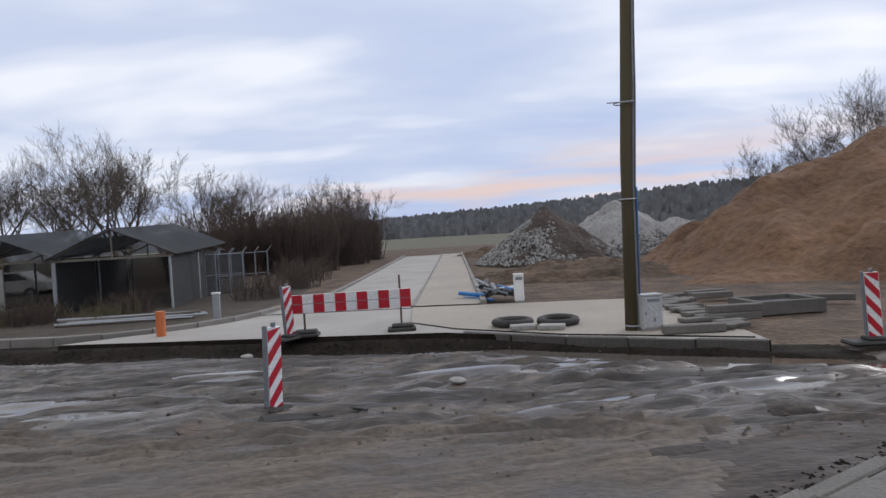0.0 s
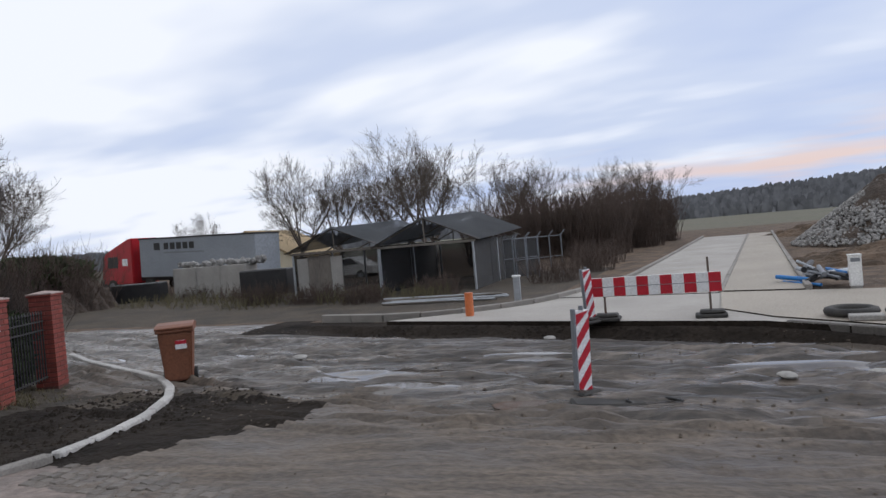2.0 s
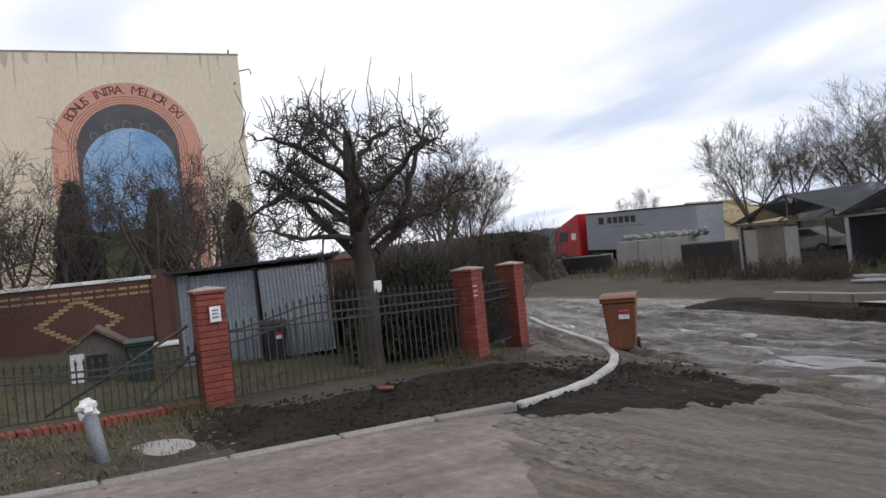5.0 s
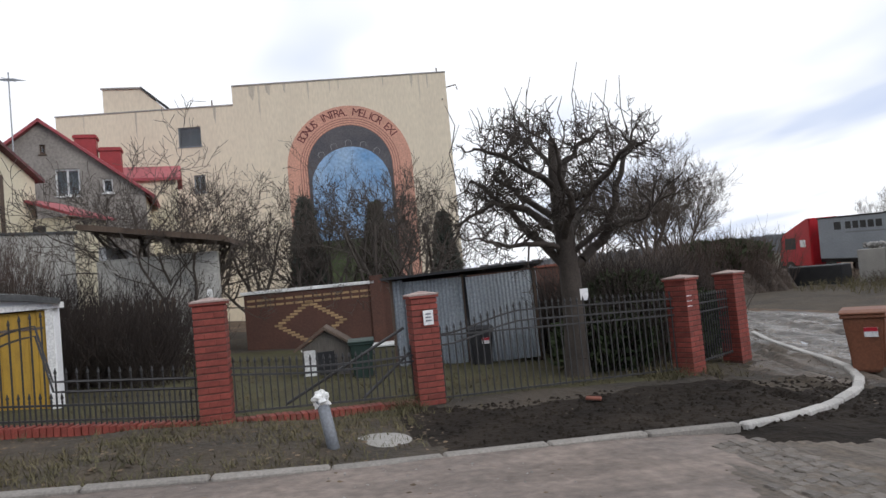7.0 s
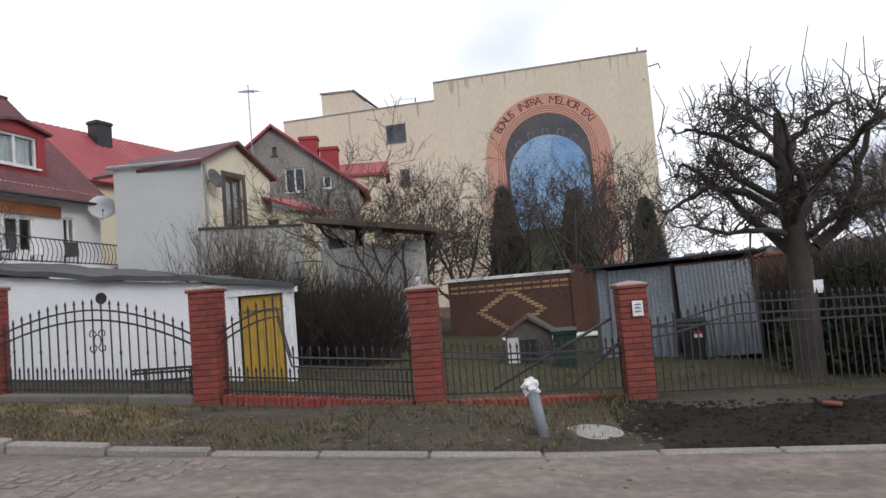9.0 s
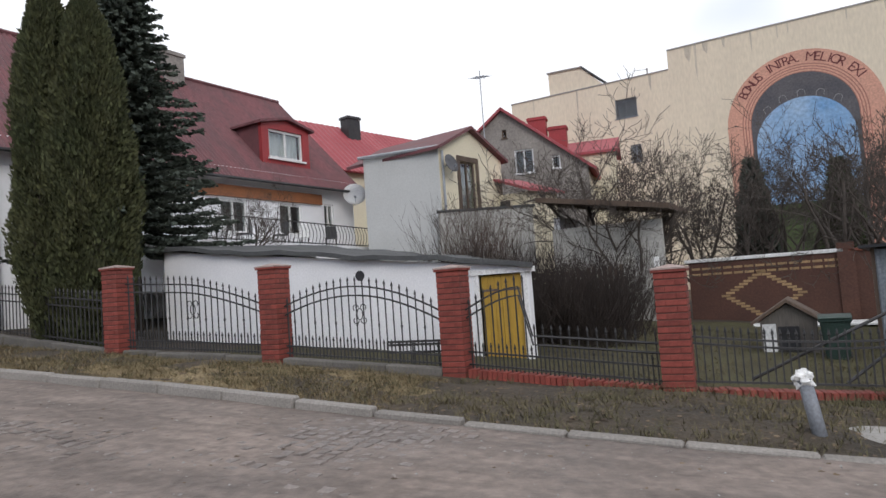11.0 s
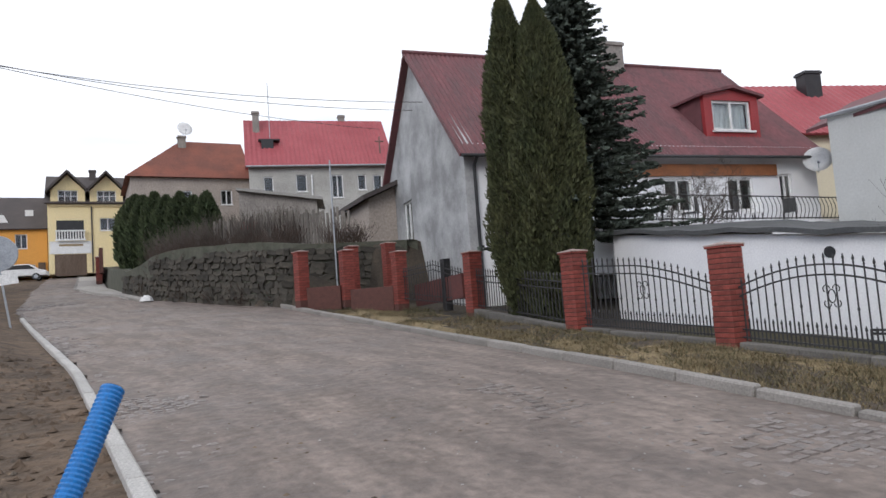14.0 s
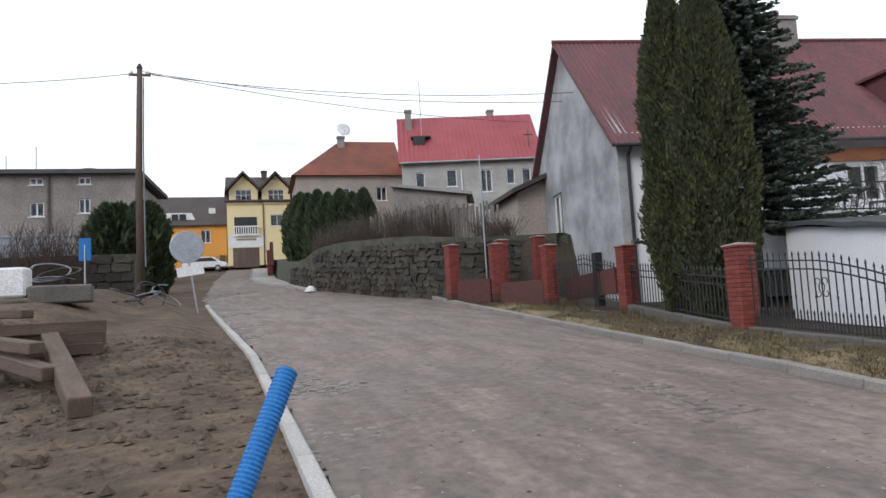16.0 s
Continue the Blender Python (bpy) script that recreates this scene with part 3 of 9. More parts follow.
    z = z + bank * (0.05 + 0.05 * fbm(x * 1.7, y * 1.1, 51, 4))
    far = np.hypot(x, y)
    z = z + smooth(40, 160, far) * 0.6 * fbm(x * 0.012, y * 0.012, 21, 3)
    return z


TX0, TY0, TS = -50.0, -62.0, 0.1
TABLE = land(*np.meshgrid(np.arange(TX0, 45, TS), np.arange(TY0, 75, TS)))


def lz(x, y):
    """Height of the land at one spot, from a table."""
    i, j = (x - TX0) / TS, (y - TY0) / TS
    if not (0 <= i < TABLE.shape[1] - 1 and 0 <= j < TABLE.shape[0] - 1):
        return float(land(np.array([x]), np.array([y]))[0])
    a, b_ = int(i), int(j)
    u, v = i - a, j - b_
    return float((TABLE[b_, a] * (1 - u) + TABLE[b_, a + 1] * u) * (1 - v) + (TABLE[b_ + 1, a] * (1 - u) + TABLE[b_ + 1, a + 1] * u) * v)


def lines(*spans):
    out = []
    for a, b, s in spans:
        out += list(np.arange(a, b - 1e-6, s))
    out.append(spans[-1][1])
    return np.array(out)


gx = lines((-2600, -400, 200), (-400, -80, 20), (-80, -24, 2), (-24, -13, 0.35), (-13, -9, 0.12), (-9, 6, 0.065), (6, 8, 0.1), (8, 16, 0.3), (16, 60, 2), (60, 400, 20), (400, 2600, 200))
gy = lines((-400, -90, 20), (-90, -12, 1.0), (-12, -1, 0.3), (-1, 2.5, 0.12), (2.5, 12.5, 0.06), (12.5, 14.5, 0.1), (14.5, 24, 0.4), (24, 80, 2), (80, 400, 20), (400, 3000, 200))


def soil(cx, cy):
    """Slots: 0 mud, 1 dark soil, 2 verge, 3 field, 4 brown earth, 5 trodden earth."""
    s = np.full(len(cx), 3)
    n = 0.5 * fbm(cx * 0.8, cy * 0.8, 31, 3)
    mud = (cy > 0.5) & (cy < bed_edge(cx) + 0.4) & (cx > -32) & (cx < 30)
    s[(np.abs(cx) < 70) & (cy > -30) & (cy < 80)] = 4
    s[(cx > -60) & (cx < -6) & (cy < 40)] = 4
    s[mud] = 0
    s[mud & (rut_across(cx, cy) < -2.0 + 1.2 * n - 1.6 * smooth(1.0, 4.0, cx))] = 5
    s[(cx < -6.1) & (cy < 7.5 + n) & (cx > -32)] = 2
    s[(cx < -5.2) & (cx > -34) & (cy > 15.2) & (cy < 30)] = 2
    dark = (cx < -6.1 + 0.1 * n) & (cx > -9.0 + 0.8 * n) & (cy > 1.2 + n) & (cy < 6.2)
    dark |= (np.hypot(cx + 6.9, (cy - 5.6) * 1.0) < 1.75 + 1.0 * n + 0.12 * fbm(cx * 2.6, cy * 2.6, 33, 3)) & (cy > 3.6 + 0.5 * n)
    s[dark] = 1
    e = bed_edge(cx) - cy
    s[(e > -0.6) & (e < 1.2 + 0.7 * n) & (cx > -12) & (cx < 6)] = 1
    damp = np.hypot((cx - 4.2) / 3.4, (cy - 4.9 - 0.2 * (cx - 4)) / 1.5) < 0.85 + 0.5 * n + 0.2 * fbm(cx * 3, cy * 3, 35, 2)
    s[damp] = 8
    s[(cx > -1.2) & (cy < 2) & (cx < 40)] = 4
    s[(cx < -9.6) & (cx > -20) & (cy > -9.5) & (cy < 5.5)] = 6
    s[(cx < -6.35) & (cx > -9.0) & (cy < -4.0 + n) & (cy > -19) & (fbm(cx * 1.3, cy * 0.7, 37, 3) > -0.15 + 0.5 * smooth(-7.2, -8.6, cx))] = 7
    s[(cy < -20) & (cx < wall_x(cy))] = 2
    return s


ground = new("ground", grid_mesh("ground", gx, gy, land, [M_MUD, M_DARKSOIL, M_VERGE, M_FIELD, M_EARTH, M_TRODDEN, M_LAWN, M_STRAW, M_DAMP], True, soil))
tagged(ground, "muddy rutted earth ground with dark wet soil and dry verges", "ground", "", "structure")

# ---------------------------------------------------------------- street up to the town
KX, LX_Y, LX_X = -6.3, [-90, -46, -30, -12, -4.9, 0, 2.2], [3.2, 2.6, 2.0, -0.25, -0.76, -0.95, -0.8]


def road_h(X, Y):
    sink = 0.06 * smooth(1.4, 3.0, Y - 1.2 * smooth(-3, -6.2, X))
    return street(Y) + 0.035 - sink + 0.014 * fbm(X * 0.8, Y * 0.8, 41, 4) + 0.02 * smooth(0, 2.4, np.minimum(X + 6.3, np.interp(Y, LX_Y, LX_X) - X))


def road_pick(cx, cy):
    s = np.full(len(cx), -1)
    left = np.where(cy > -24.5, KX, wall_x(cy) + 0.05)
    edge = 2.4 + 0.7 * fbm(cx * 0.7, cy * 0.7, 8, 3)
    s[(cx > left) & (cx < np.interp(cy, LX_Y, LX_X)) & (cy < edge + 1.6 * smooth(-3, -6.2, cx))] = 0
    return s


rx = lines((-8, 4, 0.15))
ry = lines((-90, -30, 1.5), (-30, -12, 0.4), (-12, 6, 0.12))
road = new("road", grid_mesh("road", rx, ry, road_h, M_SAND, True, road_pick))
tagged(road, "old sett-paved street covered with trodden sand", "road", "", "structure")

# ---------------------------------------------------------------- side street on its raised bed
def flat_slab(name, outline, z, thick, material, label, slope=None):
    b = prism(outline, -thick, 0.0, axis="z")
    for v in b.verts:
        v.co.z += z if slope is None else slope(v.co.y)
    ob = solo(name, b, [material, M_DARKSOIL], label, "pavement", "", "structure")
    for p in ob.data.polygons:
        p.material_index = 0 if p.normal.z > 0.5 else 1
    return ob


def side_z(y):
    return float(np.interp(y, [9, 16, 30, 52, 56], [-0.28, -0.27, -0.2, 0.06, 0.08]))


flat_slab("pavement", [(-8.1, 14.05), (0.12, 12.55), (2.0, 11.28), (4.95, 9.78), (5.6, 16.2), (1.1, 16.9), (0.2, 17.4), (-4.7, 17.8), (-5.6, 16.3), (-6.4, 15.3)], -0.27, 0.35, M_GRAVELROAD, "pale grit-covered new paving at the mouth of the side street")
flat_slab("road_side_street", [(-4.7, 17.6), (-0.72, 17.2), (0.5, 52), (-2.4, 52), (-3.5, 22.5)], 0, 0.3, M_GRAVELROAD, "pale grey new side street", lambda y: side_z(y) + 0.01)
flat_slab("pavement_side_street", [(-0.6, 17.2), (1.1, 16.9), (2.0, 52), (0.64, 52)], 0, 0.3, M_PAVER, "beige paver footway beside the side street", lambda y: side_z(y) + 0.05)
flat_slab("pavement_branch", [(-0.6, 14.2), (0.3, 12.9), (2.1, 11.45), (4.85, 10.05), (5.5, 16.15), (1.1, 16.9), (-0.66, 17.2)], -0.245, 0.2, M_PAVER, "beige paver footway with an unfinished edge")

# ---------------------------------------------------------------- brick pillars
PH, PW = 1.46, 0.365


def brick_mesh(lx, ly, lz_):
    return to_mesh("brick", box(-lx / 2, lx / 2, -ly / 2, ly / 2, -lz_ / 2, lz_ / 2, 0.005), M_BRICK)


BRICK = brick_mesh(0.245, 0.118, 0.066)


def brick_pillar(m, h=PH, label="red brick gate pillar with a flat pale cap"):
    t = thing("brick_pillar", m, label, "pillar", "brick pillars of the garden fence")
    a = PW / 2
    part("core", box(-a + 0.008, a - 0.008, -a + 0.008, a - 0.008, -0.3, h), M_MORTAR, t)
    courses = int(h / 0.078)
    step = h / courses
    for c in range(-1, courses):
        z = (c + 0.5) * step
        for k in range(4):
            rot = Matrix.Rotation(k * pi / 2 + (pi if c % 2 else 0), 4, "Z")
            mir = -1 if c % 2 else 1
            part("brick", BRICK, None, t, m=rot @ Matrix.Translation((mir * (-a + 0.1225), -a + 0.059, z)))
    b = box(-a - 0.025, a + 0.025, -a - 0.025, a + 0.025, h, h + 0.035, 0.006)
    part("cap_course", b, M_BRICK, t)
    b = bmesh.new()
    lo = [b.verts.new((x, y, h + 0.036)) for x, y in ((-a - .03, -a - .03), (a + .03, -a - .03), (a + .03, a + .03), (-a - .03, a + .03))]
    mi = [b.verts.new((v.co.x, v.co.y, h + 0.055)) for v in lo]
    to = b.verts.new((0, 0, h + 0.10))
    b.faces.new(lo[::-1])
    for i in range(4):
        b.faces.new((lo[i], lo[(i + 1) % 4], mi[(i + 1) % 4], mi[i]))
        b.faces.new((mi[i], mi[(i + 1) % 4], to))
    part("cap", b, M_CAP, t, "pale weathered cap")
    return t


PILLARS = {  # x, y, height of the foot, turn
    "B": (-11.15, 7.64, -0.25, 28), "A": (-10.03, 5.98, -0.22, 28), "D": (-9.42, 1.615, -0.07, 3), "C": (-8.86, -1.095, 0.11, 0),
    "E": (-9.24, -4.16, 0.35, -2), "F": (-9.09, -7.295, 0.62, -2), "G": (-8.76, -10.52, 0.85, 0), "H": (-9.28, -15.26, 1.30, 0),
    "I": (-8.70, -18.62, 1.66, 0), "J": (-7.67, -20.41, 1.91, 0), "K": (-6.47, -21.37, 2.00, 10), "L": (-9.29, -20.70, 2.14, 0), "M": (-8.37, -21.74, 2.16, 0)}
first = None
for key, (x, y, z, a) in PILLARS.items():
    m = pose(x, y, z, 0, 0, a)
    if first is None:
        first = brick_pillar(m)
    else:
        copy_thing(first, m)

# ---------------------------------------------------------------- garage of the white-washed wall
gar = thing("garage", pose(-11.3, -12.1, 0.7, 0, 0, 90), "long low whitewashed garage with a sagging felt roof", "garage")
# local x runs along the street towards the junction, y into the plot
GL = 8.45
part("wall", holed_wall([(0, -0.4), (GL, -1.2), (GL, 1.14), (0, 2.12)], [(7.55, 8.33, -0.75, 1.05)], 0.22), M_WHITEWASH, gar)
part("side_wall", prism([(0.22, -0.6), (5.5, -0.6), (5.5, 2.3), (0.22, 2.12)], 0, 0.22, axis="x"), M_WHITEWASH, gar)
b = prism([(0.22, -0.75), (5.5, -0.75), (5.5, 1.3), (0.22, 1.12)], GL - 0.22, GL, axis="x")
for v in b.verts:
    v.co.x -= 0.37 * v.co.y
part("side_wall", b, M_WHITEWASH, gar)
b = bmesh.new()
for i in range(21):
    u = i / 20 * (GL + 0.3) - 0.15
    z = 2.14 - (u / GL) * 0.98 + 0.025 * sin(u * 2.1) - 0.02 * sin(u * 5.3)
    for y, dz in ((-0.18, 0), (-0.18, 0.09), (5.7, 0.3), (5.7, 0.2)):
        b.verts.new((u - (0.37 * y * u / GL if y > 0 else 0), y, z + dz))
b.verts.ensure_lookup_table()
for i in range(20):
    for k in range(4):
        b.faces.new([b.verts[j] for j in (i * 4 + k, i * 4 + (k + 1) % 4, i * 4 + 4 + (k + 1) % 4, i * 4 + 4 + k)])
part("roof", b, M_BITUMEN, gar, "sagging dark felt roof")
d = part("door", box(7.57, 7.935, 0.05, 0.10, -0.75, 1.03), M_YELLOWDOOR, gar, "yellow painted double door")
part("door", box(7.945, 8.31, 0.05, 0.10, -0.75, 1.03), M_YELLOWDOOR, gar, "yellow painted double door")
part("door_frame", box(7.45, 7.55, -0.03, 0.12, -0.78, 1.05), M_WHITEPAINT, gar)
part("door_frame", box(8.33, 8.43, -0.03, 0.12, -0.78, 1.05), M_WHITEPAINT, gar)
part("lintel", box(7.4, 8.55, -0.06, 0.12, 1.05, 1.14), M_WHITEPAINT, gar)
for k in range(6):
    u = 7.57 + k * 0.124
    part("door_board", box(u + 0.004, u + 0.12, 0.034, 0.046, -0.74, 1.02), M_YELLOWDOOR, gar)
part("hinge", box(7.6, 7.9, 0.02, 0.03, 0.75, 0.79), M_STEEL, gar)
part("hinge", box(7.98, 8.28, 0.02, 0.03, 0.75, 0.79), M_STEEL, gar)
part("vent_hole", tube([(5.1, -0.015, 1.22), (5.1, 0.02, 1.22)], 0.1, 12), M_BLACK, gar, "round black vent in the white wall")

# ---------------------------------------------------------------- windows and houses
def window(parent, m, w, h, frame=M_WHITEPAINT, bars=1, cross=0, curtain=False, surround=0.0, sill=True, name="window"):
    """A window in an opening w by h, lower left corner at the origin of m, outside at y = 0."""
    f = 0.07
    b = box(0, f, 0.08, 0.16, 0, h)
    box(w - f, w, 0.08, 0.16, 0, h, bm=b)
    box(f, w - f, 0.08, 0.16, 0, f, bm=b)
    box(f, w - f, 0.08, 0.16, h - f, h, bm=b)
    win = part(name, b, frame, parent, "", m)
    n = bars + 1
    for i in range(n):
        x0, x1 = f + (w - 2 * f) * i / n, f + (w - 2 * f) * (i + 1) / n
        part("pane", box(x0, x1, 0.115, 0.125, f, h - f), M_GLASS, win)
        if i:
            part("mullion", box(x0 - 0.035, x0 + 0.035, 0.078, 0.155, f, h - f), frame, win)
    for i in range(cross):
        z = h * (i + 1) / (cross + 1)
        part("transom", box(f, w - f, 0.085, 0.15, z - 0.025, z + 0.025), frame, win)
    if curtain:
        b = bmesh.new()
        k = 24
        a = [[b.verts.new((f + (w - 2 * f) * i / k, 0.22 + 0.02 * sin(i * 1.9), z)) for z in (f, h - f)] for i in range(k + 1)]
        for p, q in zip(a, a[1:]):
            b.faces.new((p[0], q[0], q[1], p[1]))
        part("curtain", b, M_CURTAIN, win)
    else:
        # flat dark sheet paints the shade of the unlit room behind the panes
        part("room_shade_sheet", box(0.0, w, 0.6, 0.62, 0, h), M_ROOM, win)
    if sill:
        part("sill", box(-0.06, w + 0.06, -0.06, 0.08, -0.06, -0.005), frame, win)
    if surround:
        s = surround
        b = box(-s, 0, -0.02, 0.02, -s, h + s)
        box(w, w + s, -0.02, 0.02, -s, h + s, bm=b)
        box(0, w, -0.02, 0.02, h, h + s, bm=b)
        part("surround", b, frame, win)
    return win


def slab_roof(house, x0, x1, y0, z0, y1, z1, material, thick=0.12, label="", wave=0.0, pitch=0.18, name="roof"):
    """One roof slope from its eave (y0, z0) to its ridge (y1, z1), along x."""
    b = bmesh.new()
    d = Vector((0, y1 - y0, z1 - z0)).normalized()
    nrm = Vector((0, -d.z, d.y)) if d.y > 0 else Vector((0, d.z, -d.y))
    n = max(2, int(abs(x1 - x0) / pitch * 4)) if wave else 2
    rows = []
    for i in range(n + 1):
        x = x0 + (x1 - x0) * i / n
        w = wave * sin(i * pi / 2) if wave else 0
        rows.append([b.verts.new(Vector((x, yy, zz)) + nrm * o) for yy, zz, o in ((y0, z0, w), (y1, z1, w), (y1, z1, -thick), (y0, z0, -thick))])
    for p, q in zip(rows, rows[1:]):
        for k in range(4):
            b.faces.new((p[k], p[(k + 1) % 4], q[(k + 1) % 4], q[k]))
    b.faces.new(rows[0])
    b.faces.new(rows[-1][::-1])
    bmesh.ops.recalc_face_normals(b, faces=b.faces[:])
    return part(name, b, material, house, label)


def chimney(house, x, y, z0, z1, w=0.5, d=0.5, material=M_DIRTYRENDER, label="smoke-stained chimney"):
    b = box(x - w / 2, x + w / 2, y - d / 2, y + d / 2, z0, z1)
    box(x - w / 2 - 0.06, x + w / 2 + 0.06, y - d / 2 - 0.06, y + d / 2 + 0.06, z1 - 0.18, z1 - 0.05, bm=b)
    part("chimney", b, material, house, label)


# house with the maroon roof: gable to the street, long side towards the garages
h1 = thing("house", pose(-10.92, -18.05, 1.0, 0, 0, -8.5), "old house with stained grey gable and maroon corrugated roof", "house")
W1, L1, E1, R1 = 9.4, 14.75, 5.5, 10.25
gw = holed_wall([(0, -0.6), (W1, -0.6), (W1, E1), (W1 / 2, R1 - 0.1), (0, E1)], [(2.4, 3.6, 3.05, 4.7)], 0.35)
part("gable_wall", gw, M_GREYRENDER, h1, "grey stained rendered gable", pose(0, -W1, 0, 0, 0, 90))
window(h1, pose(0, -W1 + 2.4, 3.05, 0, 0, 90), 1.2, 1.65)
nw = holed_wall([(0, -0.6), (L1 - 0.35, -0.6), (L1 - 0.35, E1), (0, E1)], [(1.2, 2.1, 2.25, 4.05), (4.2, 5.4, 3.1, 4.3), (7.2, 8.4, 3.1, 4.3), (10.0, 11.2, 3.1, 4.3), (12.5, 13.1, 3.4, 4.45)], 0.3)
part("front_wall", nw, M_WHITEWASH, h1, "white rendered long wall", pose(-0.35, 0, 0, 0, 0, 180))
for u, w, zz, h in ((1.2, 0.9, 2.25, 1.8), (4.2, 1.2, 3.1, 1.2), (7.2, 1.2, 3.1, 1.2), (10.0, 1.2, 3.1, 1.2), (12.5, 0.6, 3.4, 1.05)):
    window(h1, pose(-0.35 - u, 0, zz, 0, 0, 180), w, h)
part("back_wall", box(-L1, -0.35, -W1, -W1 + 0.3, -0.6, E1), M_GREYRENDER, h1)
part("end_wall", prism([(-W1 + .3, -0.6), (-.3, -0.6), (-.3, E1), (-W1 / 2, R1 - .4), (-W1 + .3, E1)], -L1, -L1 + 0.3, axis="x"), M_GREYRENDER, h1)
slab_roof(h1, -L1 - 0.35, 0.28, 0.45, E1 - 0.45, -W1 / 2, R1, M_MAROON, 0.1, "maroon corrugated roof slope", 0.025)
slab_roof(h1, -L1 - 0.35, 0.28, -W1 - 0.45, E1 - 0.45, -W1 / 2, R1, M_MAROON, 0.1, "maroon corrugated roof slope", 0.025)
part("ridge_cap", tube([(-L1 - 0.35, -W1 / 2, R1 + 0.02), (0.3, -W1 / 2, R1 + 0.02)], 0.09), M_MAROON, h1)
b = box(-12.65, -0.9, 0.02, 0.12, 4.38, 4.8)
part("wood_fascia", b, mat("orange_brown_stained_wood", (0.30, 0.11, 0.04), (0.20, 0.08, 0.035), 2, 30, 0.7), h1, "orange-brown boarded band under the eave")
chimney(h1, -9.05, -4.6, 9.0, 11.15, 0.95, 0.6)

part("drainpipe", tube([(-0.3, 0.42, E1 - 0.5), (-0.3, 0.1, E1 - 0.75), (-0.3, 0.1, 0.0)], 0.055, 8), M_BLACK, h1, "dark drainpipe at the corner")
part("gutter", tube([(-L1 - 0.3, 0.5, E1 - 0.5), (0.25, 0.5, E1 - 0.5)], 0.06, 6), M_BLACK, h1)
# dormer of the maroon roof
dm = pose(-11.4, -0.5, 6.05, 0, 0, 180) @ Matrix.Scale(1.3, 4)
f = holed_wall([(-1.0, -0.1), (1.0, -0.1), (1.0, 1.2), (0, 1.38), (-1.0, 1.2)], [(-0.72, 0.72, 0.15, 1.05)], 0.14)
part("dormer_front", f, M_REDTRIM, h1, "red painted dormer front", dm)
window(h1, dm @ pose(-0.72, -0.02, 0.15), 1.44, 0.9, curtain=True)
for u in (-1.0, 0.9):
    part("dormer_cheek", prism([(0.12, -0.1), (1.36, 1.17), (0.12, 1.17)], u, u + 0.1, axis="x"), M_MAROON, h1, "", dm)
b = prism([(-1.15, 1.15), (0, 1.4), (1.15, 1.15), (1.15, 1.23), (0, 1.49), (-1.15, 1.23)], -0.14, 1.6, axis="y")
part("dormer_roof", b, M_MAROON, h1, "", dm)


def dish(x, y, z, turn, r=0.5, material=M_WHITEPAINT, label="white satellite dish on a wall bracket"):
    t = thing("satellite_dish", pose(x, y, z, 0, 0, turn), label, "satellite dish")
    b = bmesh.new()
    prof = [(0.001, 0.0), (r * 0.5, r * 0.08), (r * 0.85, r * 0.22), (r, r * 0.32), (r, r * 0.34), (r * 0.5, r * 0.12), (0.001, r * 0.05)]
    lathe(prof, 24, b)
    bmesh.ops.rotate(b, verts=b.verts[:], cent=(0, 0, 0), matrix=Matrix.Rotation(radians(72), 3, "X"))
    part("reflector", b, material, t, "", smooth=True)
    part("feed_arm", tube([(0, -0.05, -r * 0.9), (0, -r * 0.9, -r * 0.25)], 0.015, 6), M_ZINC, t)
    part("feed_horn", tube([(0, -r * 0.9, -r * 0.27), (0, -r * 0.75, -r * 0.15)], 0.045, 8), M_GREYPLASTIC, t)
    part("bracket", tube([(0, 0.02, 0), (0, 0.3, -0.05), (0, 0.35, -0.35)], 0.025, 6), M_ZINC, t)
    return t


dish(-24.75, -15.3, 5.8, 126, 0.5)

# house with the cream gable and the pale side wall
h2 = thing("house", pose(-22.3, -10.1, 0.0, 0, 0, 0), "small house with cream gable and pale grey side wall", "house")
a2 = math.degrees(atan2(1.15, -4.6))
gm = pose(0, 0, 0, 0, 0, a2)
g = holed_wall([(0, 0), (4.15, 0), (4.15, 6.62), (1.9, 7.62), (0, 6.7)], [(1.28, 2.3, 4.4, 6.35)], 0.3)
part("gable_wall", g, M_CREAM, h2, "cream rendered gable", gm)
window(h2, gm @ pose(1.28, 0, 4.4), 1.02, 1.95, M_DARKWOOD, 1, 0, surround=0.2)
sm = pose(0, 0, 0, 0, 0, 81.5) @ pose(-5.4, 0, 0)
part("side_wall", prism([(1.85, 0), (5.4, 0), (5.4, 6.75), (1.85, 6.88)], 0, 0.3), M_PALEWALL, h2, "pale grey rendered side wall", sm)
b = prism([(-0.25, 6.6), (1.9, 7.63), (4.35, 6.54), (4.35, 6.66), (1.9, 7.75), (-0.25, 6.72)], -0.25, 4.6)
part("roof", b, M_MAROON, h2, "thin maroon sheet roof", gm)
part("drainpipe", tube([(0.13, -0.08, 6.6), (0.13, -0.08, 4.1), (0.5, -0.08, 3.8)], 0.05, 8), M_ZINC, h2, "", gm)
part("gutter", tube([(1.7, -0.12, 6.89), (5.5, -0.12, 6.72)], 0.07, 6), M_ZINC, h2, "", sm)
tw = part("terrace_wall", box(0.0, 3.4, 0.0, 0.25, 0, 4.25), M_GREYWALL, h2, "grey terrace wall", pose(0.48, 0.05, 0, 0, 0, 116.5))
part("terrace_coping", box(-0.05, 3.5, -0.05, 0.3, 4.25, 4.33), M_BITUMEN, tw)
part("body", box(0.45, 3.9, 0.32, 3.4, 0, 6.2), M_PALEWALL, h2, "", gm)

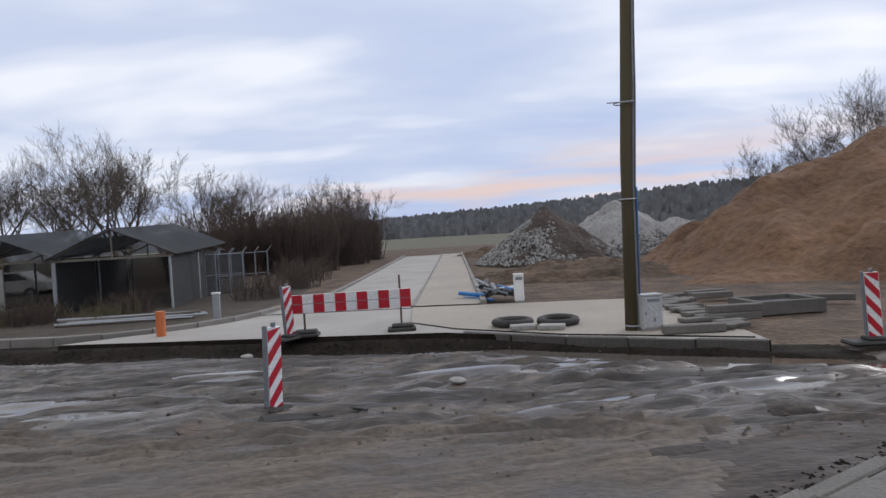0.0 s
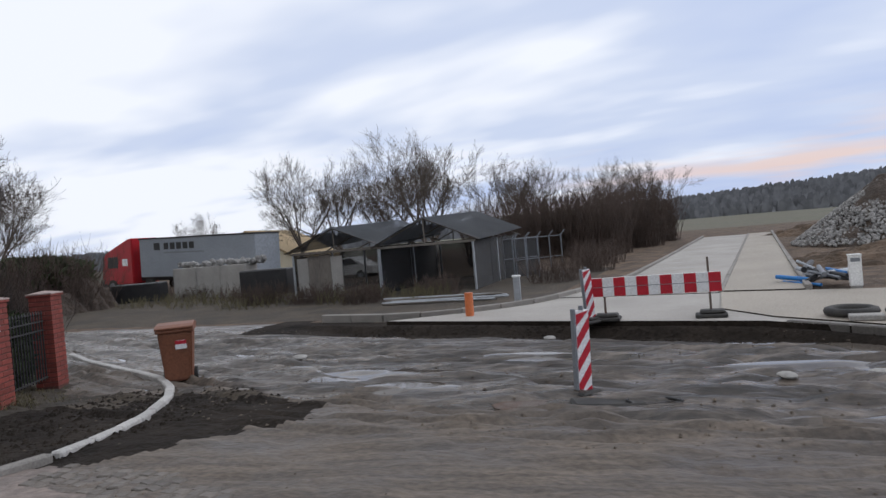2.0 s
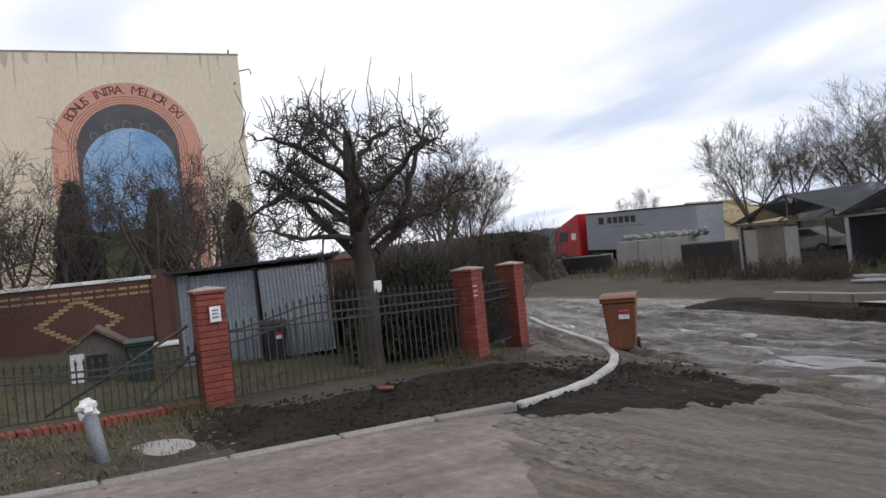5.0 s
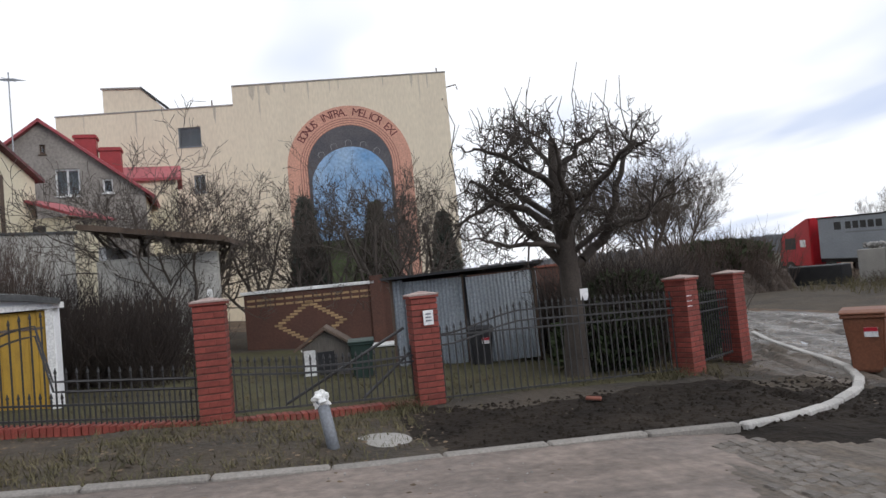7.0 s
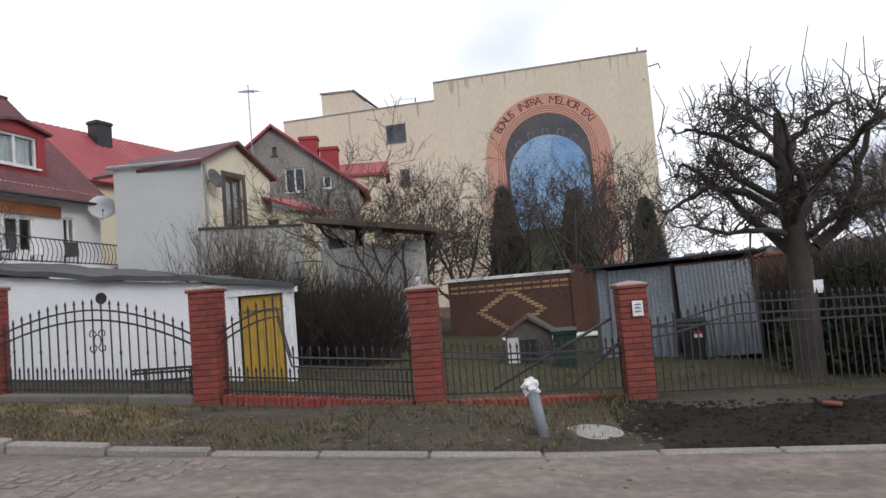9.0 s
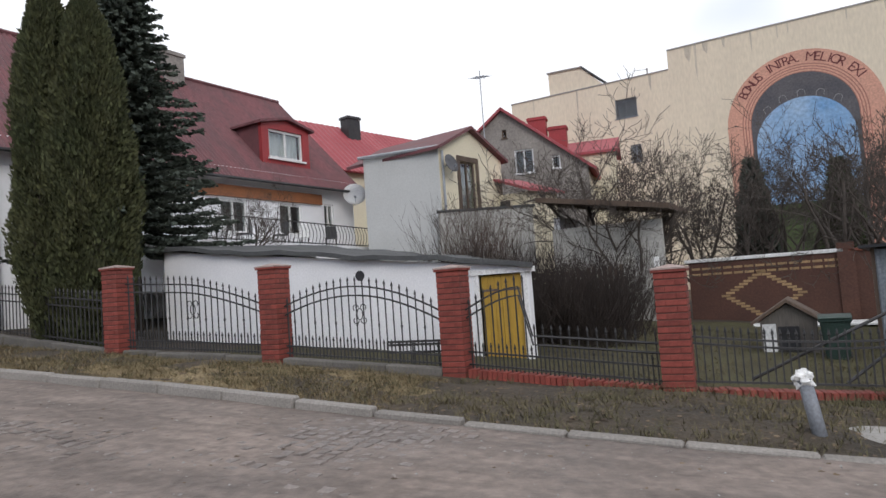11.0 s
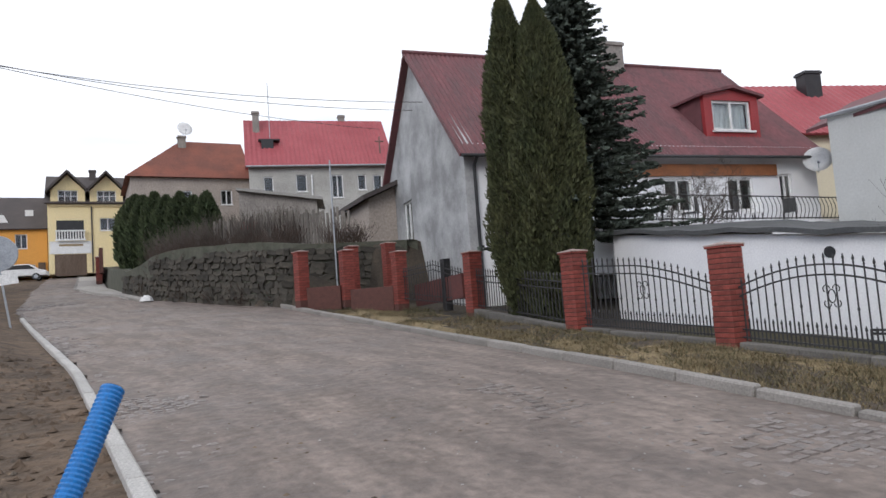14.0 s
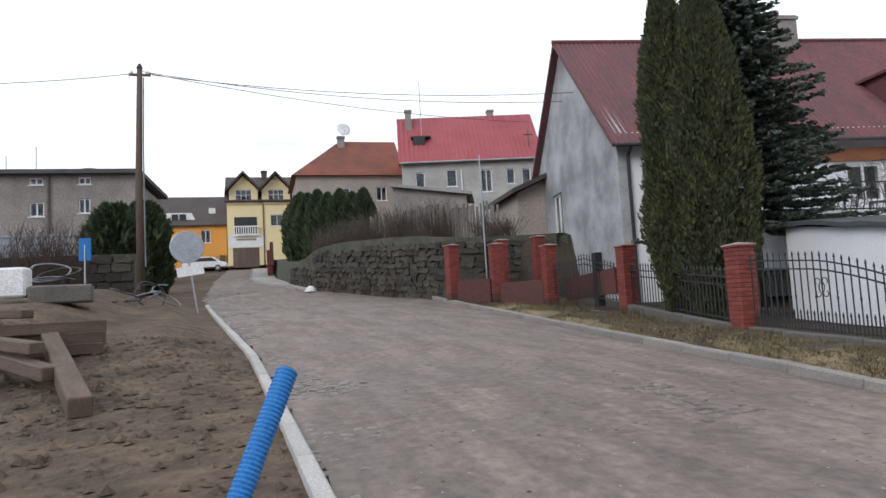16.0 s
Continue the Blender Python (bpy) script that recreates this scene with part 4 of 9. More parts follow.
# grey patched gable house with red roof
h3 = thing("house", pose(-33.04, -11.12, 0.0, 0, 0, 8), "grey patched gable house with red sheet roof", "house")
W3 = 4.2
g = holed_wall([(-W3, 0), (W3, 0), (W3, 7.25), (0, 10.55), (-W3, 7.25)], [(0.5, 1.5, 7.15, 8.4), (2.42, 2.85, 7.22, 7.88), (-0.06, 0.18, 9.1, 9.55)], 0.35)
gm = pose(0, 0, 0, 0, 0, 90)
part("gable_wall", g, M_DIRTYRENDER, h3, "bare patched grey gable", gm)
window(h3, gm @ pose(0.5, 0, 7.15), 1.0, 1.25)
window(h3, gm @ pose(2.42, 0, 7.22), 0.43, 0.66, bars=0)
window(h3, gm @ pose(-0.06, 0, 9.1), 0.24, 0.45, M_DARKWOOD, 0)
part("side_wall", box(-14, -0.35, W3 - 0.3, W3, 0, 7.05), M_CREAM, h3, "cream rendered side wall")
part("side_wall", box(-14, -0.35, -W3, -W3 + 0.3, 0, 7.05), M_CREAM, h3)
slab_roof(h3, -14, 0.3, W3 + 0.45, 6.98, 0, 10.7, M_REDROOF, 0.12, "red sheet roof slope", 0.02, 0.3)
slab_roof(h3, -14, 0.3, -W3 - 0.45, 6.98, 0, 10.7, M_REDROOF, 0.12, "red sheet roof slope", 0.02, 0.3)
chimney(h3, -2.2, 1.55, 8.8, 10.45, 0.7, 0.95, M_REDTRIM, "red painted chimney")
chimney(h3, -2.4, 2.6, 8.2, 9.85, 0.7, 0.95, M_REDTRIM, "red painted chimney")
b = holed_wall([(-1.3, 0), (1.3, 0), (1.3, 2.0), (0, 2.7), (-1.3, 2.0)], [(-0.6, 0.6, 0.5, 1.7)], 0.2)
part("dormer_front", b, M_CREAM, h3, "", pose(-5.0, 5.5, 6.4, 0, 0, 180))
window(h3, pose(-4.4, 5.5, 6.9, 0, 0, 180), 1.2, 1.2)
part("porch_body", box(-6.3, -3.7, W3 + 0.01, 5.3, 0, 6.4), M_CREAM, h3)
part("dormer_cheek", box(-3.72, -3.6, 1.0, 5.3, 6.4, 8.5), M_CREAM, h3, "cream dormer cheek")
part("dormer_roof", prism([(-6.6, 8.35), (-5.0, 9.2), (-3.4, 8.35), (-3.4, 8.5), (-5.0, 9.4), (-6.6, 8.5)], 0.5, 5.75), M_REDROOF, h3)

# ---------------------------------------------------------------- large building with the painted arch
big = thing("large_building", pose(-45.0, 10.9, -0.3, 0, 0, 83), "tall cream flat-roofed building with a painted archway", "building")
# local x runs from the far corner (negative) to the corner beside the trees (0)
HB = 16.6
g = holed_wall([(-14.75, 0), (0, 0), (0, HB), (-14.75, HB)], [], 0.4)
part("wall", g, M_FACTORY, big, "streaked cream rendered wall")
HL = HB - 1.3
bigwins = [(-18.52, 12.68, 1.5, 1.34), (-17.7, 9.5, 0.75, 1.2)]
g = holed_wall([(-26.4, 0), (-14.75, 0), (-14.75, HL), (-26.4, HL)], [(x, x + w, z, z + h) for x, z, w, h in bigwins], 0.4)
part("wall", g, M_FACTORY, big, "streaked cream rendered wall")
for x, z, w, h in bigwins:
    window(big, pose(x, 0, z), w, h, M_GREYPLASTIC, 1)
part("side_wall", box(-0.4, 0, 0.4, 18, 0, HB), M_FACTORY, big)
part("back_wall", box(-26.4, -0.4, 17.6, 18, 0, HL), M_FACTORY, big)
part("roof", box(-14.75, 0.03, -0.04, 18, HB, HB + 0.09), M_CONC, big)
part("roof", box(-26.43, -14.75, -0.04, 18, HL, HL + 0.09), M_CONC, big)
hut = part("rooftop_hut", prism([(-23.3, HL + 0.09), (-19.25, HL + 0.09), (-20.8, HL + 1.62), (-23.3, HL + 1.72)], 0.1, 3.0), M_FACTORY, big, "small rooftop stair hut with a lean-to end")
part("hut_roof", prism([(-20.82, HL + 1.66), (-19.1, HL + 0.12), (-19.02, HL + 0.2), (-20.75, HL + 1.76)], 0.0, 3.1), M_BITUMEN, hut)
part("hut_roof", prism([(-23.38, HL + 1.72), (-20.75, HL + 1.62), (-20.75, HL + 1.72), (-23.38, HL + 1.82)], 0.0, 3.1), M_CONC, hut)
M_STREAK = mat("grey_rain_streak", (0.40, 0.36, 0.29), (0.60, 0.53, 0.41), 0.9, 8, 0.95, None, 0.0, stretch=(3, 1, 0.25))
rs = random.Random(44)
for x, w, h in ((-12.95, 0.16, 2.6), (-13.4, 0.5, 1.1), (-12.3, 0.4, 0.8), (-9.6, 0.12, 1.4), (-8.1, 0.1, 0.9), (-7.5, 0.1, 0.8), (-2.4, 0.22, 0.9), (-1.9, 0.1, 2.2), (-1.3, 0.1, 1.1), (-4.4, 0.1, 0.8), (-11.2, 0.2, 0.7), (-16.0, 0.2, 1.2), (-21.2, 0.12, 1.9), (-24.6, 0.1, 1.3)):
    top = HB if x > -14.75 else HL
    o = [(x - w / 2, top - 0.05), (x + w / 2, top - 0.05), (x + w * 0.32, top - h * 0.5), (x + w * rs.uniform(-0.1, 0.2), top - h), (x - w * 0.4, top - h * 0.6)]
    part("rain_streak", prism(o, -0.004, 0.0), M_STREAK, big, "grey rain streak under the roof edge")
part("rain_pipe_stub", tube([(-0.35, -0.1, HB - 1.9), (-0.35, 0.0, HB - 1.9)], 0.05, 6), M_BLACK, big)
for x, h in ((-0.55, 0.45), (-14.2 - 2.0, 0.55)):
    part("vent_stub", tube([(x, 0.3, HL), (x, 0.3, (HB if x > -14.75 else HL) + h)], 0.05, 6), M_STEEL, big)
hk = part("lamp_arm", tube([(0.02, 0.6, HB - 0.9), (0.75, 0.6, HB - 0.75), (0.85, 0.6, HB - 1.1)], 0.04, 6), M_STEEL, big)

AC = (-7.15, 10.45)


def arch_band(r0, r1, y0, y1, down):
    b = bmesh.new()
    n = 40
    pts = [(AC[0] - r1, AC[1] - down)] + [(AC[0] - r1 * cos(pi * i / n), AC[1] + r1 * sin(pi * i / n)) for i in range(n + 1)] + [(AC[0] + r1, AC[1] - down)]
    ins = [(AC[0] - r0, AC[1] - down)] + [(AC[0] - r0 * cos(pi * i / n), AC[1] + r0 * sin(pi * i / n)) for i in range(n + 1)] + [(AC[0] + r0, AC[1] - down)]
    o = [[b.verts.new((x, y, z)) for y in (y0, y1)] for x, z in pts]
    q = [[b.verts.new((x, y, z)) for y in (y0, y1)] for x, z in ins]
    for i in range(len(pts) - 1):
        b.faces.new((o[i][0], o[i + 1][0], q[i + 1][0], q[i][0]))
        b.faces.new((o[i][0], o[i][1], o[i + 1][1], o[i + 1][0]))
        b.faces.new((q[i][0], q[i + 1][0], q[i + 1][1], q[i][1]))
    bmesh.ops.recalc_face_normals(b, faces=b.faces[:])
    return b


mural = part("mural", arch_band(3.42, 4.28, -0.006, 0.0, 8.5), M_PINK, big, "faded pink painted arch")
for r0, r1, mm in ((3.36, 3.42, M_PINKDARK), (3.26, 3.36, M_PINK), (3.2, 3.26, M_PINKDARK), (3.1, 3.2, M_PINK), (3.04, 3.1, M_PINKDARK), (2.95, 3.04, M_PINK), (2.9, 2.95, M_PINKDARK)):
    part("arch_line", arch_band(r0, r1, -0.007, 0.0, 8.5), mm, mural)
part("painted_vault", arch_band(1.0, 2.9, -0.006, 0.0, 8.5), M_ARCHSHADE, mural, "dark painted vault")
SZ = AC[1] - 1.3
b = prism([(AC[0] - 2.7, AC[1] - 5)] + [(AC[0] - 2.7 * cos(pi * i / 32), SZ + 2.7 * sin(pi * i / 32)) for i in range(33)] + [(AC[0] + 2.7, AC[1] - 5)], -0.008, -0.002)
part("painted_sky", b, M_ARCHSKY, mural, "painted blue sky with pale cloud")
part("painted_garden", box(AC[0] - 2.69, AC[0] + 2.69, -0.008, -0.002, 0, AC[1] - 5.004), M_HEDGE, mural)
M_COFFER = mat("faint_grey_painted_line", (0.30, 0.29, 0.29), (0.20, 0.195, 0.20), 1.5, 9, 0.9)
for k in range(5):
    a = radians(50 + 20 * k)
    cx, cz = AC[0] - 2.98 * cos(a), SZ + 2.98 * sin(a)
    arc = tube([(-0.2, 0, -0.2), (-0.2, 0, 0.02)] + [(-0.2 * cos(q), 0, 0.04 + 0.14 * sin(q)) for q in np.linspace(0, pi, 9)] + [(0.2, 0, 0.02), (0.2, 0, -0.2)], 0.028, 4)
    part("painted_coffer", arc, M_COFFER, mural, "", Matrix.Translation((cx, 0.012, cz)) @ Matrix.Rotation((a - pi / 2) * 0.6, 4, "Y"))

# lettering round the painted arch
M_LETTER = mat("dark_red_lettering", (0.16, 0.045, 0.045), (0.12, 0.04, 0.04), 2, 20, 0.9, None, 0)
TEXT = "BONUS INTRA. MELIOR EXI"
for i, ch in enumerate(TEXT):
    if ch == " ":
        continue
    a = radians(34 + 113 * i / (len(TEXT) - 1))
    fc = bpy.data.curves.new("letter", "FONT")
    fc.body, fc.size, fc.align_x, fc.extrude = ch, 0.80, "CENTER", 0.004
    tmp = bpy.data.objects.new("letter", fc)
    scene.collection.objects.link(tmp)
    me = bpy.data.meshes.new_from_object(tmp.evaluated_get(bpy.context.evaluated_depsgraph_get()))
    bpy.data.objects.remove(tmp)
    me.materials.clear()
    me.materials.append(M_LETTER)
    part("letter", me, None, mural, "", Matrix.Translation((AC[0] - 3.56 * cos(a), -0.012, AC[1] + 3.56 * sin(a))) @ Matrix.Rotation(a - pi / 2, 4, "Y") @ Matrix.Rotation(pi / 2, 4, "X"))

# ---------------------------------------------------------------- kerbs
def kerb_run(name, pts, z_off, h, w, label, length=1.0, kmat=M_KERB):
    """Kerb stones end to end along a line of (x, y); each stone is a piece of its own."""
    t = thing(name, I4, label, "kerb", "", "structure")
    P = [Vector((x, y, 0)) for x, y in pts]
    d, cuts, acc = [0], [], 0
    for a, b_ in zip(P, P[1:]):
        d.append(d[-1] + (b_ - a).length)
    n = max(1, int(d[-1] / length))
    xs, ys = [p.x for p in P], [p.y for p in P]
    rnd = random.Random(5)
    cache = {}
    for i in range(n):
        s0, s1 = d[-1] * i / n + 0.006, d[-1] * (i + 1) / n - 0.006
        a = Vector((np.interp(s0, d, xs), np.interp(s0, d, ys), 0))
        c = Vector((np.interp(s1, d, xs), np.interp(s1, d, ys), 0))
        za, zc = float(street(a.y)) + z_off, float(street(c.y)) + z_off
        ln = round(sqrt((c - a).length ** 2 + (zc - za) ** 2), 2)
        if ln not in cache:
            cache[ln] = to_mesh("kerb_stone", box(-ln / 2, ln / 2, -w / 2, w / 2, -0.35, h, 0.018), kmat)
        yaw = atan2(c.y - a.y, c.x - a.x)
        m = Matrix.Translation(((a.x + c.x) / 2, (a.y + c.y) / 2, (za + zc) / 2 + rnd.uniform(-0.006, 0.006))) @ Matrix.Rotation(yaw, 4, "Z") @ Matrix.Rotation(-atan2(zc - za, (c - a).length), 4, "Y") @ Matrix.Rotation(rnd.uniform(-0.02, 0.02), 4, "X")
        part("kerb_stone", cache[ln], None, t, m=m)
    return t


kerb_run("kerb_garden_side", [(-6.38, -4.9), (-6.38, -10.6), (-6.38, -22.0), (-6.5, -24.2)], 0.03, 0.12, 0.15, "raised pale concrete kerb along the verge")
kerb_run("kerb_dropping", [(-6.375, -3.9), (-6.375, -4.88)], 0.02, 0.105, 0.145, "kerb stone dropping to the lowered kerb")
kerb_run("kerb_dropping_low", [(-6.37, -2.9), (-6.37, -3.88)], 0.01, 0.085, 0.14, "kerb stone dropping to the lowered kerb")
kerb_run("kerb_lowered", [(-6.36, 4.2), (-6.36, 1.0), (-6.36, -2.88)], 0.0, 0.065, 0.14, "lowered flush concrete kerb")
kerb_run("kerb_corner", [(-6.36, 4.25), (-6.55, 5.0), (-7.0, 5.9), (-7.7, 6.9), (-8.5, 7.7), (-9.3, 8.25), (-10.4, 8.75), (-11.8, 9.3), (-13.2, 9.9), (-14.8, 10.7)], -0.015, 0.075, 0.13, "curved new concrete kerb round the corner", 0.5, M_NEWKERB)
kerb_run("kerb_site_side", [(-0.95, 0.4), (-0.9, -2), (-0.72, -4.9), (-0.2, -12), (0.95, -21), (1.6, -26.5)], 0.02, 0.075, 0.13, "low new concrete kerb beside bare soil", 1.0, M_NEWKERB)
kerb_run("kerb_far_side", [(-2.4, -31.2), (-1.7, -36), (-0.4, -41), (0.35, -46), (0.4, -60), (0.5, -72)], 0.0, 0.14, 0.14, "dark kerb of the upper footway")
b = prism([(-2.35, -31.3), (-1.6, -36), (-0.3, -41), (0.4, -46), (0.5, -72), (-1.4, -72), (-1.3, -46), (-2.7, -34)], 0, 0.12, axis="z")
for v in b.verts:
    v.co.z += float(street(v.co.y))
solo("pavement_upper", b, M_GRAVELROAD, "grey upper footway beside the rubble wall", "pavement", "", "structure")
kerb_run("kerb_side_street", [(-10.5, 14.9), (-8.0, 14.55), (-6.3, 15.3), (-5.3, 16.3), (-4.75, 17.6), (-3.58, 22.5), (-2.45, 52)], 0.06, 0.14, 0.15, "pale kerb curving into the side street")
kerb_run("kerb_side_street_right", [(1.18, 16.95), (2.08, 52)], 0.1, 0.12, 0.15, "pale kerb of the side street")
kerb_run("kerb_branch", [(0.45, 12.42), (2.03, 11.3), (4.95, 9.82)], 0.0, 0.13, 0.12, "dark wet concrete kerb at the edge of the new paving", 1.0, M_DARKKERB)
kerb_run("kerb_middle", [(-0.66, 17.25), (0.57, 52)], 0.1, 0.05, 0.12, "flush pale strip between carriageway and footway")
# paving in the near corner
t = thing("pavement_corner", I4, "grey concrete paving slabs at the street corner", "pavement", "", "structure")
slab = to_mesh("paving_slab", box(-0.245, 0.245, -0.245, 0.245, -0.3, 0.0, 0.012), M_SLAB)
cm = Matrix.Translation((1.95, 3.82, 0)) @ Matrix.Rotation(radians(32), 4, "Z")
rnd = random.Random(9)
for i in range(7):
    for j in range(4):
        p = cm @ Vector((0.25 + i * 0.5 - 0.8, -0.40 - j * 0.5, 0))
        part("paving_slab", slab, None, t, m=Matrix.Translation((p.x, p.y, float(street(p.y)) + 0.07 + rnd.uniform(-.006, .006))) @ Matrix.Rotation(radians(32), 4, "Z"))
kst = to_mesh("kerb_stone", box(-0.49, 0.49, -0.07, 0.07, -0.3, 0.0, 0.015), M_SLAB)
for i in range(4):
    p = cm @ Vector((-0.3 + i, -0.06, 0))
    part("kerb_stone", kst, None, t, m=Matrix.Translation((p.x, p.y, float(street(p.y)) + 0.075)) @ Matrix.Rotation(radians(32), 4, "Z"))


# ---------------------------------------------------------------- road works: beacons, barrier, tyres, pole
def beacon(m, tilt=0.0, turn=0.0, mirror=1, label="red and white striped road works beacon on a rubber foot"):
    t = thing("warning_beacon", m, label, "beacon", "road works beacons")
    tm = Matrix.Rotation(radians(turn), 4, "Z") @ Matrix.Rotation(radians(tilt), 4, "Y")
    w, h = 0.2, 1.0
    b = box(-w / 2, w / 2, -0.02, 0.03, 0.05, 0.05 + h, 0.01)
    panel = part("panel", b, M_WHITE, t, "", tm)
    for k in range(-1, 5):
        z0 = 0.06 + k * 0.27
        poly = [(-w / 2 + .008, z0), (w / 2 - .008, z0 + mirror * 0.235 if mirror > 0 else z0 - 0.235), (w / 2 - .008, (z0 + 0.235 if mirror > 0 else z0 - 0.235) + 0.135), (-w / 2 + .008, z0 + 0.135)]
        lo, hi = 0.06, 0.04 + h
        poly = [(x, min(max(z, lo), hi)) for x, z in poly]
        if max(z for _, z in poly) - min(z for _, z in poly) < 0.02:
            continue
        for y0, y1 in ((-0.023, -0.0195), (0.0295, 0.033)):
            part("stripe", prism(poly, y0, y1), M_RED, panel)
    part("edge_post", box(-w / 2 - 0.03, -w / 2 + 0.0, -0.03, 0.04, 0.0, 1.07, 0.006), M_GREYPLASTIC, t, "", tm)
    part("lamp_socket", tube([(0, 0, 1.05), (0, 0, 1.10)], 0.03, 8), M_GREYPLASTIC, t, "", tm)
    f = box(-0.42, 0.42, -0.2, 0.2, 0.0, 0.06, 0.025)
    box(-0.16, 0.16, -0.13, 0.13, 0.055, 0.11, 0.02, f)
    part("foot", f, M_RUBBER, t, "muddy black rubber foot", Matrix.Rotation(radians(turn + 10), 4, "Z"))
    return t


beacon(pose(-1.98, 7.72, -0.42), 2.0, 50)
beacon(pose(-2.92, 12.95, -0.28), -3.0, 50)
beacon(pose(6.35, 9.5, -0.36), -2.0, -12, -1)
br = thing("road_barrier", pose(-1.72, 13.15, -0.27, 0, 0, 3), "red and white chequered road barrier on two posts", "barrier")
BWd = 2.36
board = part("board", box(-BWd / 2, BWd / 2, -0.03, 0.0, 0.47, 0.84, 0.006), M_WHITE, br)
n = 11
for i in range(0, n, 2):
    part("red_field", box(-BWd / 2 + BWd * i / n, -BWd / 2 + BWd * (i + 1) / n, -0.034, -0.0305, 0.475, 0.835), M_RED, board)
part("joint", box(-BWd / 2, BWd / 2, -0.036, -0.031, 0.65, 0.662), M_GREYPLASTIC, board)
for x, hh in ((-0.95, 0.86), (0.97, 1.12)):
    part("post", box(x - 0.02, x + 0.02, 0.002, 0.042, 0.0, hh, 0.004), M_STEEL, br)
    f = box(x - 0.28, x + 0.28, -0.2, 0.2, 0.0, 0.07, 0.02)
    box(x - 0.2, x + 0.24, -0.13, 0.15, 0.06, 0.14, 0.03, f)
    part("foot", f, M_RUBBER, br)


def ring_bm(R, r, z, sides=28):
    b = bmesh.new()
    rg = []
    for i in range(sides):
        a = 2 * pi * i / sides
        rg.append([b.verts.new(((R + r * cos(q)) * cos(a), (R + r * cos(q)) * sin(a), z + 0.85 * r * sin(q))) for q in [2 * pi * k / 8 for k in range(8)]])
    for i in range(sides):
        for k in range(8):
            b.faces.new((rg[i][k], rg[(i + 1) % sides][k], rg[(i + 1) % sides][(k + 1) % 8], rg[i][(k + 1) % 8]))
    return b


for x, y, z, a in ((1.42, 12.72, -0.165, 0), (2.28, 12.58, -0.165, 3)):
    solo("car_tyre", ring_bm(0.33, 0.085, 0.0), M_RUBBER, "worn black car tyre lying flat on paving", "tyre", "tyres by the pole", m=pose(x, y, z, a, 0, 0), smooth=True)
for x, y in ((1.55, 12.2), (2.05, 12.0)):
    solo("paving_block", box(-0.24, 0.24, -0.15, 0.15, 0, 0.09, 0.015), M_CONC, "loose grey paving block leaning by the tyres", "block", "loose paving blocks", m=pose(x, y, -0.245, 0, 0, rnd.uniform(-20, 20)))

up = thing("utility_pole", pose(3.33, 11.36, -0.28), "tall mossy wooden utility pole with cables", "pole")
part("shaft", tube([(0, 0, -0.2), (0.06, 0, 3), (0.2, 0, 6), (0.36, 0, 9.0)], [0.118, 0.108, 0.096, 0.08], 14), M_POLE, up, smooth=True)
for dx, mm, r in ((0.122, M_BLACK, 0.018), (0.10, M_GREYPLASTIC, 0.022)):
    part("cable", tube([(dx, -0.09, 0), (dx + 0.03, -0.09, 2.5), (dx + 0.12, -0.08, 4.2), (dx + 0.15, -0.08, 5.2), (dx + 0.32, -0.05, 9)], r, 6), mm, up)
part("blue_conduit", tube([(0.13, -0.06, 0.0), (0.18, -0.06, 2.5)], 0.024, 8), M_BLUEPIPE, up, "blue plastic conduit")
for z in (0.12, 2.3, 3.95):
    part("strap", tube([(0.04 + 0.15 * cos(a), 0.15 * sin(a), z) for a in np.linspace(0, 2 * pi, 17)], 0.012, 5), M_ZINC, up)
part("strap_end", tube([(-0.26, -0.1, 3.95), (0.2, -0.14, 3.96)], 0.01, 5), M_ZINC, up)

wb = thing("cable_cabinet", pose(3.62, 11.25, -0.25, 0, 0, 8), "small pale grey cable cabinet beside the wooden pole", "cabinet")
part("body", box(-0.18, 0.18, -0.13, 0.13, 0.04, 0.60, 0.015), M_CABINET, wb)
part("plinth", box(-0.17, 0.17, -0.12, 0.12, 0, 0.05), M_CONC, wb)
part("lid", box(-0.19, 0.19, -0.14, 0.14, 0.60, 0.63, 0.008), M_CABINET, wb)
door = part("door", box(-0.165, 0.165, -0.138, -0.131, 0.07, 0.585, 0.003), M_CABINET, wb)
part("vent", box(-0.1, 0.12, -0.142, -0.1385, 0.50, 0.55), M_GREYPLASTIC, door)
part("warning_mark", box(0.0, 0.04, -0.142, -0.1385, 0.16, 0.23), M_GREYPLASTIC, door)
part("lock", box(-0.15, -0.13, -0.15, -0.1385, 0.28, 0.34, 0.003), M_GREYPLASTIC, door)
wb = thing("meter_cabinet", pose(2.1, 16.95, -0.27), "slim white meter cabinet on a concrete foot", "cabinet")
part("body", box(-0.12, 0.12, -0.1, 0.1, 0.06, 0.72, 0.01), M_WHITEPAINT, wb)
part("foot", box(-0.10, 0.10, -0.09, 0.09, 0, 0.07), M_CONC, wb)
part("cap", box(-0.13, 0.13, -0.11, 0.11, 0.72, 0.76, 0.008), M_WHITEPAINT, wb)
part("vent", box(-0.09, 0.09, -0.106, -0.101, 0.6, 0.68), M_GREYPLASTIC, wb)

